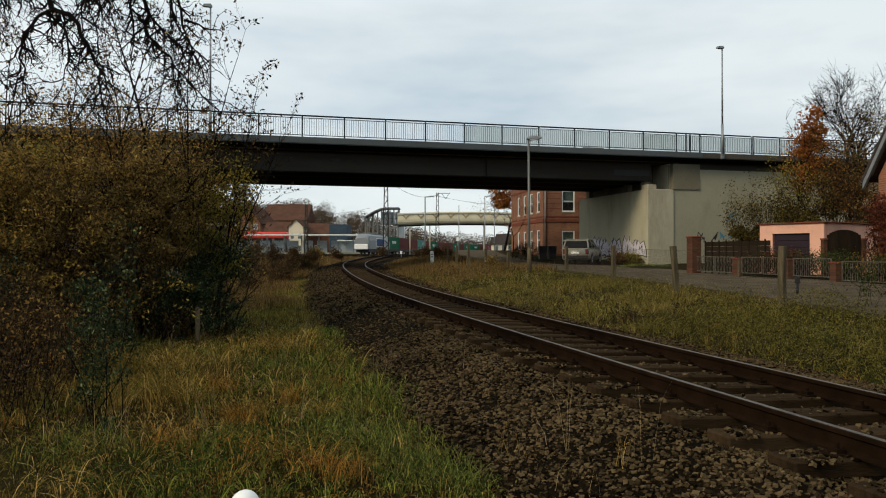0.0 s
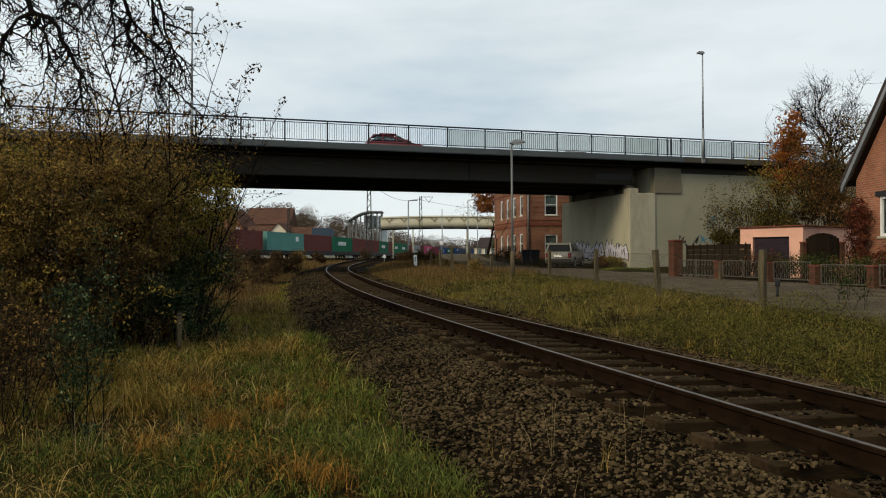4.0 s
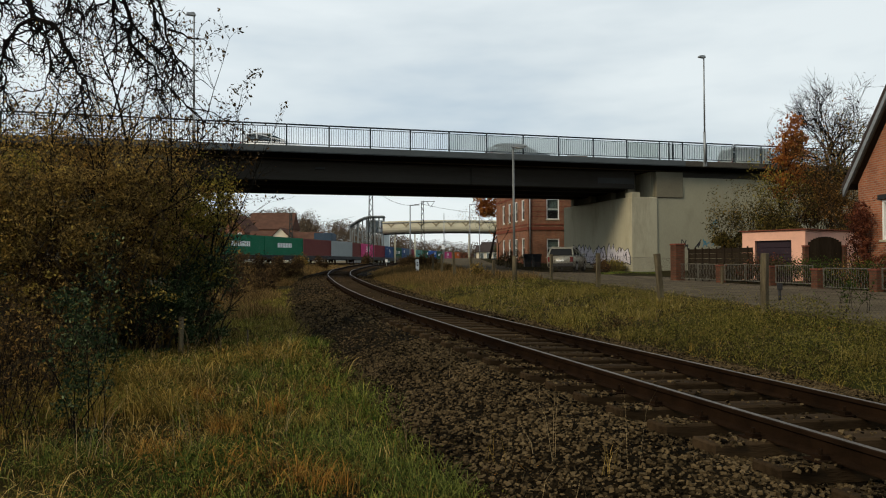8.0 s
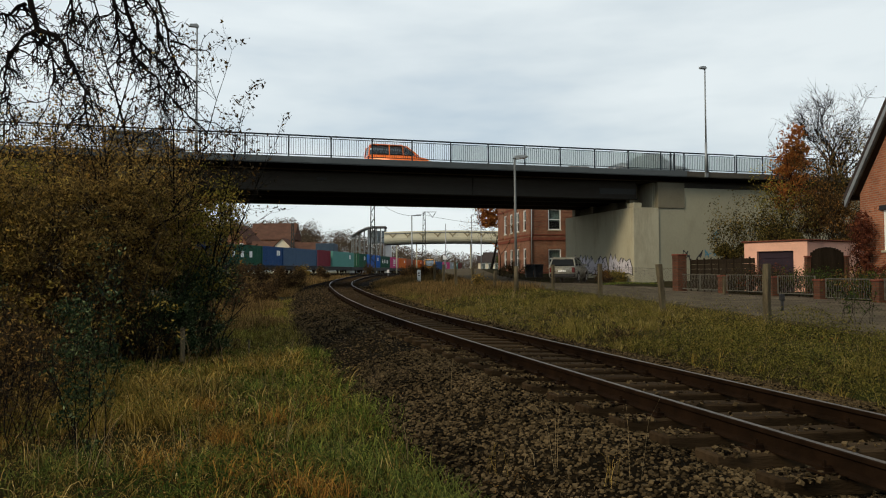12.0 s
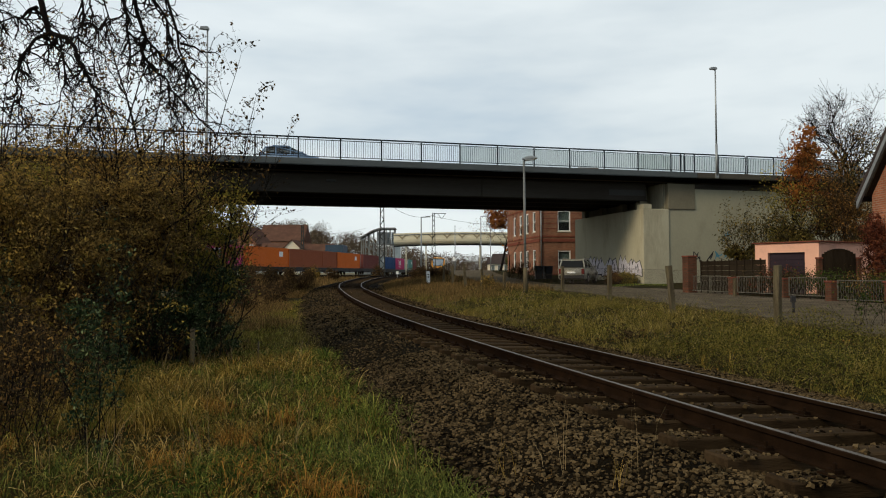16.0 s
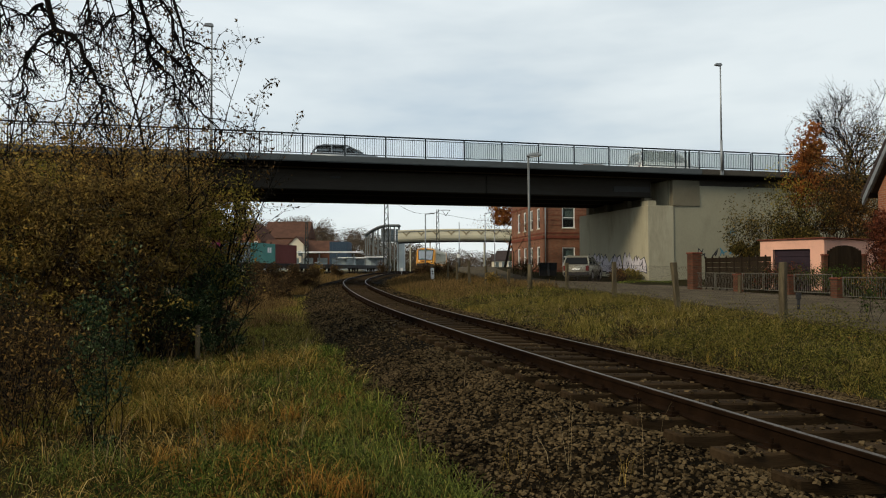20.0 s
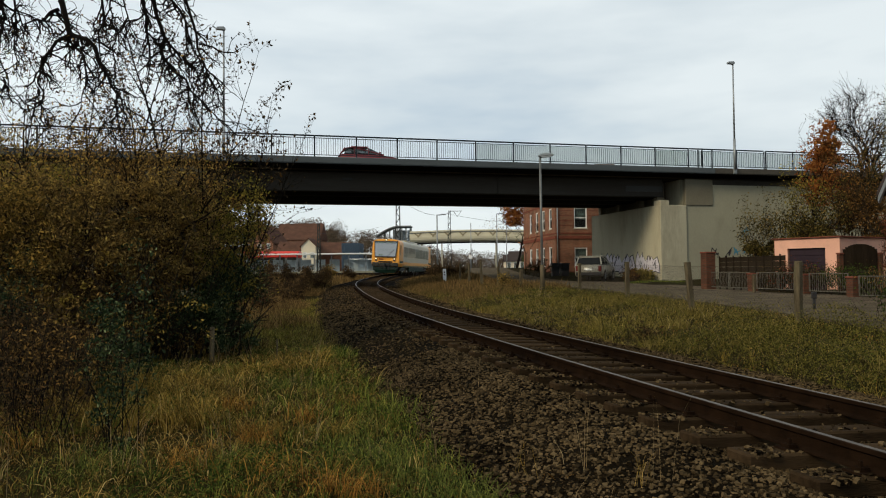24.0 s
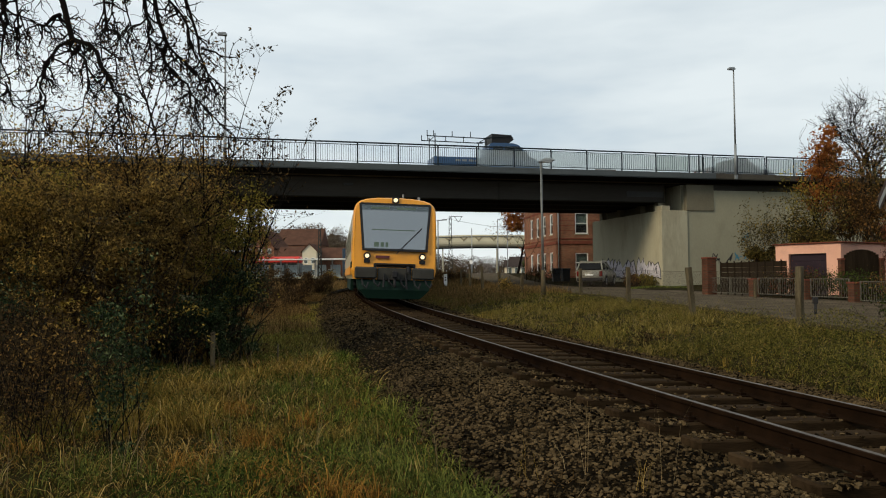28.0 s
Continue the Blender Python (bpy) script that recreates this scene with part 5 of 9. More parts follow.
# side outlines (x forward, z up): body below the windows; then the glasshouse
SHAPES = {
    "hatchback": (4.1, 1.74, [(-2.0, 0.3), (-2.05, 0.62), (-1.98, 0.98), (0.75, 0.99), (1.75, 0.83), (2.02, 0.62), (2.05, 0.35), (1.9, 0.22), (-1.9, 0.22)], [(-1.93, 0.99), (-1.62, 1.43), (-1.2, 1.5), (-0.1, 1.5), (0.95, 0.99)], 1.25, -1.27, 0.31),
    "estate": (4.7, 1.8, [(-2.3, 0.3), (-2.36, 0.65), (-2.3, 0.98), (0.85, 0.98), (2.0, 0.83), (2.3, 0.62), (2.34, 0.35), (2.2, 0.22), (-2.2, 0.22)], [(-2.25, 0.99), (-1.95, 1.42), (-1.6, 1.48), (0.0, 1.48), (1.05, 0.99)], 1.4, -1.38, 0.32),
    "saloon": (4.6, 1.8, [(-2.25, 0.32), (-2.32, 0.65), (-2.25, 0.99), (-1.5, 1.02), (0.85, 0.98), (1.95, 0.84), (2.28, 0.62), (2.3, 0.35), (2.15, 0.22), (-2.15, 0.22)], [(-1.85, 1.0), (-0.9, 1.42), (-0.3, 1.46), (0.2, 1.42), (1.1, 0.98)], 1.38, -1.33, 0.32),
    "pickup": (5.8, 1.95, [(-2.95, 0.45), (-3.0, 0.85), (-2.95, 1.2), (1.05, 1.2), (2.45, 1.06), (2.8, 0.82), (2.83, 0.45), (2.65, 0.32), (-2.75, 0.32)], [(-1.15, 1.21), (-1.05, 1.82), (-0.7, 1.93), (0.35, 1.93), (1.4, 1.21)], 1.8, -1.8, 0.4),
    "suv": (4.5, 1.84, [(-2.2, 0.4), (-2.25, 0.75), (-2.2, 1.1), (0.85, 1.1), (1.95, 0.98), (2.22, 0.75), (2.25, 0.45), (2.1, 0.3), (-2.1, 0.3)], [(-2.15, 1.11), (-1.9, 1.62), (-1.6, 1.7), (-0.1, 1.7), (0.95, 1.11)], 1.35, -1.33, 0.36),
    "van": (4.95, 1.95, [(-2.42, 0.35), (-2.45, 0.75), (-2.43, 1.15), (1.3, 1.15), (2.2, 0.95), (2.45, 0.72), (2.48, 0.4), (2.35, 0.25), (-2.3, 0.25)], [(-2.41, 1.16), (-2.3, 1.85), (-2.1, 1.95), (0.55, 1.95), (0.85, 1.88), (1.75, 1.08)], 1.55, -1.45, 0.34),
    "compact_van": (4.4, 1.8, [(-2.15, 0.35), (-2.18, 0.7), (-2.16, 1.08), (1.0, 1.08), (1.9, 0.92), (2.15, 0.7), (2.18, 0.4), (2.05, 0.25), (-2.05, 0.25)], [(-2.14, 1.09), (-2.05, 1.74), (-1.9, 1.82), (0.1, 1.82), (0.4, 1.74), (1.3, 1.05)], 1.35, -1.33, 0.32),
}


def glass_strip(outline, x0, x1, inset, width):
    """One side window pane of the glasshouse between x0 and x1."""
    zb, zt = outline[0][1] + 0.07, max(p[1] for p in outline) - 0.16

    def clip(x, z):
        lo, hi = -9, 9
        for (ax, az), (bx, bz) in zip(outline, outline[1:]):
            if min(az, bz) - 1e-6 <= z <= max(az, bz) + 1e-6 and abs(bz - az) > 0.02:
                t = (z - az) / (bz - az)
                xx = ax + t * (bx - ax)
                if bz > az:
                    lo = max(lo, xx)
                else:
                    hi = min(hi, xx)
        return min(max(x, lo + 0.2), hi - 0.14)
    return [(clip(x0, zb), zb), (clip(x1, zb), zb), (clip(x1, zt), zt), (clip(x0, zt), zt)]


M_tinted = mat("tinted_car_glass", lin(0.008, 0.009, 0.01), None, 0.25, 1, 5, 0.0)
M_tinted.node_tree.nodes["Principled BSDF"].inputs["Specular IOR Level"].default_value = 0.12
M_carglass = glass("car_glass", (0.75, 0.82, 0.84, 1), 0.03, 0.4)


def car(shape, colour, name, label, m, group="", dark_rear=False):
    L, W, body, house, wf, wr, r = SHAPES[shape]
    c = thing(name, m, label, name.replace("_", " "), group)
    h = W / 2
    bm = BM()
    extrude(bm, body, -h, h)
    es = [e for e in bm.edges if abs(e.verts[0].co.y - e.verts[1].co.y) < 1e-4]
    bmesh.ops.bevel(bm, geom=es, offset=0.07, segments=2, affect="EDGES")
    for f in bm.faces:
        f.smooth = True
    part("body", bm, colour, c)
    zt = max(p[1] for p in house)
    z0 = house[0][1]

    def at(x, z, sy):
        return (x, sy * (h - 0.06) * (1 - 0.16 * (z - z0) / (zt - z0)), z)
    top = [p for p in house if p[1] > z0 + (zt - z0) * 0.8]
    bm = BM()
    for (ax, az), (bx, bz) in zip(top, top[1:]):
        q = [bm.verts.new(at(x, z + dz, sy)) for dz in (0.0, -0.05) for x, z, sy in ((ax, az, -1), (bx, bz, -1), (bx, bz, 1), (ax, az, 1))]
        for fi in ((0, 1, 2, 3), (7, 6, 5, 4), (0, 4, 5, 1), (2, 6, 7, 3), (1, 5, 6, 2), (3, 7, 4, 0)):
            bm.faces.new([q[k] for k in fi])
    part("roof", bm, colour, c)
    lower = [[p for p in house[:len(house) // 2] if p[1] <= top[0][1]] + [top[0]], [top[-1]] + [p for p in house[len(house) // 2:] if p[1] <= top[-1][1]]]
    for line in lower:
        line = sorted(set(line), key=lambda p: p[1])
        for sy in (-1, 1):
            bm = BM()
            for (ax, az), (bx, bz) in zip(line, line[1:]):
                rod(bm, at(ax, az, sy * 0.98), at(bx, bz, sy * 0.97), 0.05, n=6)
            part("roof_pillar", bm, colour, c)
    bm = BM()
    box(bm, house[0][0] + 0.3, house[-1][0] - 0.5, -h + 0.2, h - 0.2, z0 - 0.1, z0 + 0.08)
    for x in ((-0.45, 0.35) if shape == "pickup" else (-1.0, 0.15)):
        for sy in (-0.4, 0.4):
            box(bm, x - 0.1, x + 0.04, sy - 0.22, sy + 0.22, z0 + 0.081, z0 + 0.34, bevel=0.03)
    part("seats", bm, M_black, c, "dark seats inside")
    splits = {"van": [-2.3, -0.95, 0.3, 0.42, 1.75], "compact_van": [-2.0, -0.75, 0.15, 0.25, 1.3], "pickup": [-0.95, -0.85, 0.1, 0.18, 1.1]}.get(shape, [-2.2, -1.0, -0.12, -0.04, 1.2])
    for xp in (splits[1], (splits[2] + splits[3]) / 2):
        for sy in (-1, 1):
            bm = BM()
            rod(bm, at(xp, z0, sy * 0.98), at(xp, zt - 0.03, sy * 0.97), 0.045, n=6)
            part("roof_pillar", bm, colour, c)
    for a, b in ((splits[0], splits[1] - 0.04), (splits[1] + 0.04, splits[2]), (splits[3], splits[4])):
        q = glass_strip(house, a, b, 0, W)
        if q[1][0] - q[0][0] < 0.15:
            continue
        for sy in (-1, 1):
            bm = BM()
            vs = []
            for x, z in q:
                k = (z - z0) / (zt - z0)
                yy = (h - 0.06) * (1 - 0.16 * k) + 0.008
                vs.append(bm.verts.new((x, sy * yy, z)))
            for x, z in q:
                k = (z - z0) / (zt - z0)
                yy = (h - 0.06) * (1 - 0.16 * k) - 0.01
                vs.append(bm.verts.new((x, sy * yy, z)))
            for fidx in ((0, 1, 2, 3), (7, 6, 5, 4), (0, 4, 5, 1), (1, 5, 6, 2), (2, 6, 7, 3), (3, 7, 4, 0)):
                bm.faces.new([vs[i] for i in fidx])
            part("side_window", bm, M_carglass, c)

    def screen(p, q, nm):
        bm = BM()
        d = (Vector((q[0], 0, q[1])) - Vector((p[0], 0, p[1])))
        nrm = Vector((-d.z, 0, d.x)).normalized()
        if nrm.x * (1 if nm == "windscreen" else -1) < 0:
            nrm = -nrm
        vs = []
        for off in (0.012, -0.01):
            for t, k in ((0.08, None), (0.9, None)):
                pp = Vector((p[0], 0, p[1])) + d * t + nrm * off
                kk = (pp.z - z0) / (zt - z0)
                yy = (h - 0.06) * (1 - 0.16 * kk) - 0.1
                vs += [bm.verts.new((pp.x, -yy, pp.z)), bm.verts.new((pp.x, yy, pp.z))]
        for fidx in ((0, 1, 3, 2), (6, 7, 5, 4), (0, 4, 5, 1), (2, 3, 7, 6), (0, 2, 6, 4), (1, 5, 7, 3)):
            bm.faces.new([vs[i] for i in fidx])
        part(nm, bm, (M_tinted if dark_rear and nm != "windscreen" else M_carglass), c)
    screen(house[-1], house[-2], "windscreen")
    screen(house[0], house[1], "rear_window")
    key = (r,)
    if key not in WHEELS:
        WHEELS[key] = wheel_mesh(r, 0.2)
    for x in (wf, wr):
        for sy in (-1, 1):
            t = part("wheel", WHEELS[key][0], None, c, m=pose(x, sy * (h - 0.09), r))
            part("rim", WHEELS[key][1], None, t, "alloy rim")
            bm = BM()
            rod(bm, (x, sy * (h - 0.2), r + 0.02), (x, sy * (h + 0.004), r + 0.02), r + 0.06, n=18)
            part("wheel_arch", bm, M_black, c)
    for sy in (-1, 1):
        bm = BM()
        zb = body[2][1]
        box(bm, body[1][0] - 0.02, body[1][0] + 0.1, sy * (h - 0.16) - 0.1, sy * (h - 0.16) + 0.1, zb - 0.42, zb - 0.08, bevel=0.02)
        part("tail_light", bm, M_lens_red, c)
        bm = BM()
        fx = body[-4][0] if shape in ("van",) else body[5][0]
        box(bm, fx - 0.22, fx + 0.0, sy * (h - 0.22) - 0.17, sy * (h - 0.22) + 0.17, body[5][1] - 0.0, body[5][1] + 0.13, bevel=0.02)
        part("headlight", bm, M_lens_clear, c)
        bm = BM()
        box(bm, house[-1][0] - 0.35, house[-1][0] - 0.22, sy * (h + 0.09) - 0.09, sy * (h + 0.09) + 0.09, house[-1][1] + 0.02, house[-1][1] + 0.16, bevel=0.02)
        part("mirror", bm, colour, c)
    bm = BM()
    box(bm, body[1][0] - 0.05, body[1][0] + 0.05, -h + 0.08, h - 0.08, body[0][1] - 0.02, body[0][1] + 0.2, bevel=0.03)
    part("bumper", bm, M_black, c)
    bm = BM()
    box(bm, body[1][0] - 0.065, body[1][0] - 0.05, -0.26, 0.26, body[1][1] - 0.02, body[1][1] + 0.09)
    part("number_plate", bm, M_white, c, "plain white plate")
    return c


C_red, C_dblue = paint("red_car_paint", lin(0.13, 0.012, 0.018)), paint("dark_blue_car_paint", lin(0.02, 0.03, 0.05))
C_silver, C_white = paint("silver_car_paint", lin(0.26, 0.245, 0.2), 0.4, 0.3), paint("white_car_paint", lin(0.75, 0.76, 0.77))
C_orange, C_grey = paint("orange_van_paint", lin(0.85, 0.17, 0.02)), paint("dark_grey_car_paint", lin(0.06, 0.065, 0.075))
C_blue, C_greysil = paint("mid_blue_car_paint", lin(0.12, 0.19, 0.3)), paint("grey_silver_car_paint", lin(0.24, 0.27, 0.3), 0.35, 0.4)
C_truck = paint("truck_blue_paint", lin(0.022, 0.07, 0.165))
C_vangrey = paint("green_grey_van_paint", lin(0.22, 0.235, 0.21), 0.35, 0.4)

# parked by the abutment, its tail towards the camera
px, py = 9.7, 51.2
car("suv", C_silver, "parked_car", "silver car parked beside the bridge abutment", pose(px, py, gz(px, py) - 0.02, 0, 0, 67), "", True)
for i, (x, y) in enumerate(((7.9, 58.6), (8.65, 58.8))):
    b = thing("waste_bin", pose(x, y, gz(x, y) + 0.02, 0, 0, i * 9), "black wheeled waste bin beside the lane", "waste bin", "waste bins")
    bm = BM()
    extrude(bm, [(-0.26, 0.05), (0.26, 0.05), (0.32, 1.0), (-0.32, 1.0)], -0.33, 0.33)
    part("body", bm, M_black, b)
    bm = BM()
    box(bm, -0.35, 0.35, -0.37, 0.37, 1.002, 1.08, bevel=0.02)
    part("lid", bm, M_black, b)

# cars that cross the bridge: shape, paint, name, label, second at the middle, speed
LANE, DECK = 5.1, 8.025
TRAFFIC = [
    ("hatchback", C_red, "car", "red hatchback driving over the bridge", 4.06, 14.0),
    ("van", C_vangrey, "van", "grey-green van driving over the bridge", 5.94, 13.5),
    ("estate", C_dblue, "car", "dark blue estate car driving over the bridge", 7.38, 13.0),
    ("hatchback", C_white, "car", "white hatchback driving over the bridge", 8.72, 12.7),
    ("pickup", C_dblue, "pickup_truck", "dark blue pickup truck driving over the bridge", 10.51, 12.5),
    ("compact_van", C_orange, "van", "bright orange van driving over the bridge", 12.07, 12.8),
    ("van", C_grey, "van", "dark grey van driving over the bridge", 13.3, 13.0),
    ("hatchback", C_blue, "car", "blue hatchback driving over the bridge", 16.67, 13.0),
    ("van", C_white, "van", "white van driving over the bridge", 18.5, 12.3),
    ("estate", C_greysil, "car", "silver-grey estate car driving over the bridge", 20.45, 12.0),
    ("hatchback", C_red, "car", "dark red hatchback driving over the bridge", 24.36, 13.0),
    ("pickup", C_dblue, "pickup_truck", "dark blue-grey pickup truck driving over the bridge", 26.27, 13.6),
]
MOVING = []
for shape, colour, nm, lb, t0, v in TRAFFIC:
    c = car(shape, colour, nm, lb, BR @ pose(-40, LANE, DECK), "bridge traffic")
    MOVING.append((c, t0, v))
# the builder's flatbed truck
tk = thing("flatbed_truck", BR @ pose(-40, LANE, DECK), "blue flatbed truck carrying a rack and roof box", "truck", "bridge traffic")
bm = BM()
extrude(bm, [(-0.6, 0.45), (-0.6, 1.52), (2.38, 1.52), (3.12, 1.26), (3.38, 0.98), (3.42, 0.45)], -0.98, 0.98)
bmesh.ops.bevel(bm, geom=[e for e in bm.edges if abs(e.verts[0].co.y - e.verts[1].co.y) < 1e-4], offset=0.09, segments=2, affect="EDGES")
part("cab", bm, C_truck, tk)
bm = BM()
extrude(bm, [(-0.58, 2.2), (-0.5, 2.36), (-0.3, 2.44), (1.2, 2.44), (1.5, 2.36), (1.62, 2.24)], -0.9, 0.9)
part("cab_roof", bm, C_truck, tk)
bm = BM()
box(bm, -0.6, -0.54, -0.94, 0.94, 1.521, 2.21)
part("cab_back", bm, C_truck, tk)
for sy in (-1, 1):
    for x0, x1, z1 in ((-0.5, -0.3, 2.23), (0.42, 0.56, 2.23)):
        bm = BM()
        box(bm, x0, x1, sy * 0.92 - 0.03, sy * 0.92 + 0.03, 1.521, z1)
        part("pillar", bm, C_truck, tk)
    bm = BM()
    rod(bm, (2.34, sy * 0.94, 1.5), (1.56, sy * 0.87, 2.3), 0.055, n=6)
    part("pillar", bm, C_truck, tk)
    for prof in ([(-0.3, 1.53), (0.42, 1.53), (0.42, 2.2), (-0.3, 2.2)], [(0.56, 1.53), (2.2, 1.53), (1.6, 2.2), (0.56, 2.2)]):
        bm = BM()
        extrude(bm, prof, sy * 0.925, sy * 0.932)
        part("side_window", bm, M_carglass, tk)
    bm = BM()
    box(bm, 2.0, 2.12, sy * 1.1 - 0.09, sy * 1.1 + 0.09, 1.55, 1.85, bevel=0.02)
    rod(bm, (2.05, sy * 0.97, 1.56), (2.05, sy * 1.08, 1.6), 0.02, n=5)
    part("mirror", bm, M_black, tk)
bm = BM()
vs = [bm.verts.new(p) for p in ((2.4, -0.86, 1.56), (2.4, 0.86, 1.56), (1.66, 0.82, 2.27), (1.66, -0.82, 2.27))]
bm.faces.new(vs)
part("windscreen", bm, M_carglass, tk)
bm = BM()
for x in (-0.2, 0.8):
    box(bm, x, x + 0.16, -0.75, 0.75, 1.524, 1.85, bevel=0.03)
part("seats", bm, M_black, tk, "dark seats inside")
bm = BM()
box(bm, -4.4, -0.64, -0.4, 0.4, 0.5, 0.75)
part("chassis", bm, M_black, tk)
bm = BM()
box(bm, -4.5, -0.66, -1.02, 1.02, 0.8, 0.9)
part("load_bed", bm, C_truck, tk)
for a in ((-4.5, -0.66, -1.02, -0.98), (-4.5, -0.66, 0.98, 1.02), (-4.5, -4.46, -0.975, 0.975), (-0.7, -0.66, -0.975, 0.975)):
    bm = BM()
    box(bm, *a, 0.902, 1.35)
    part("side_board", bm, C_truck, tk)
for i in range(4):
    bm = BM()
    box(bm, -3.0 + i * 0.46, -2.66 + i * 0.46, -1.027, -1.022, 1.06, 1.2)
    part("marking", bm, M_galv, tk, "pale plain marking on the side board")
bm = BM()
for sy in (-0.9, 0.9):
    rod(bm, (-4.4, sy, 0.9), (-4.4, sy, 2.95), 0.035, n=6)
    rod(bm, (-0.8, sy, 0.9), (-0.8, sy, 2.75), 0.035, n=6)
    rod(bm, (-4.95, sy, 2.75), (-0.5, sy, 2.7), 0.035, n=6)
    rod(bm, (-1.1, sy, 2.7), (1.0, sy, 2.95), 0.03, n=6)
    for x in (-4.95, -4.5, -3.2, -1.9):
        rod(bm, (x, sy, 2.72), (x, sy, 3.12), 0.03, n=5)
rod(bm, (-4.4, -0.9, 2.75), (-4.4, 0.9, 2.75), 0.03, n=6)
rod(bm, (-0.8, -0.9, 2.72), (-0.8, 0.9, 2.72), 0.03, n=6)
part("rack", bm, M_railing, tk, "dark steel ladder rack")
bm = BM()
extrude(bm, [(-0.35, 2.446), (0.9, 2.446), (1.25, 2.72), (1.05, 3.02), (-0.35, 3.07)], -0.85, 0.85)
part("roof_box", bm, M_black, tk, "dark grey box on the cab roof")
tw = wheel_mesh(0.36, 0.24)
for x in (2.35, -3.0):
    for sy in (-1, 1):
        w = part("wheel", tw[0], None, tk, m=pose(x, sy * 0.86, 0.36))
        part("rim", tw[1], None, w)
MOVING.append((tk, 27.68, 12.8))


# ---- the yellow railcar ----
Y_yel = paint("railcar_orange", lin(0.72, 0.30, 0.015), 0.4, 0.0)
Y_cream = paint("railcar_cream", lin(0.42, 0.37, 0.25), 0.4, 0.0)
Y_green = paint("railcar_green", lin(0.004, 0.019, 0.0125), 0.6, 0.0)
M_head = lampmat("headlamp_glow", (1.0, 0.78, 0.45, 1), 0.95)
M_shield = mat("windscreen_glass", lin(0.05, 0.06, 0.062), lin(0.035, 0.043, 0.046), 0.07, 0.5, 3, 0.0)
M_shield.node_tree.nodes["Principled BSDF"].inputs["IOR"].default_value = 3.2
M_led = mat("display_bars", lin(0.1, 0.14, 0.11), lin(0.07, 0.1, 0.08), 0.5, 2, 20, 0.0)
M_grey = mat("bumper_grey", lin(0.05, 0.048, 0.042), lin(0.03, 0.029, 0.026), 0.6, 2, 30, 0.1, 0.003)
rc = thing("railcar", pose(0, 150, 1), "orange-yellow diesel railcar with green apron", "train")
SEC_R = [(0.6, 3.66), (1.0, 3.61), (1.24, 3.53), (1.37, 3.41), (1.43, 3.25), (1.45, 2.9), (1.45, 1.1), (1.36, 0.8)]
SEC = [(-x, z) for x, z in SEC_R[::-1]] + [(0, 3.68)] + SEC_R


def loft(rings):
    bm = BM()
    rr_ = [[bm.verts.new(p) for p in r] for r in rings]
    for a, b in zip(rr_, rr_[1:]):
        for i in range(len(a)):
            f = bm.faces.new((a[i], a[(i + 1) % len(a)], b[(i + 1) % len(b)], b[i]))
    bm.faces.new(rr_[0])
    bm.faces.new(rr_[-1][::-1])
    return bm


def nose(z):
    return 0.0 if z < 1.75 else -0.42 * (z - 1.75) / 1.9


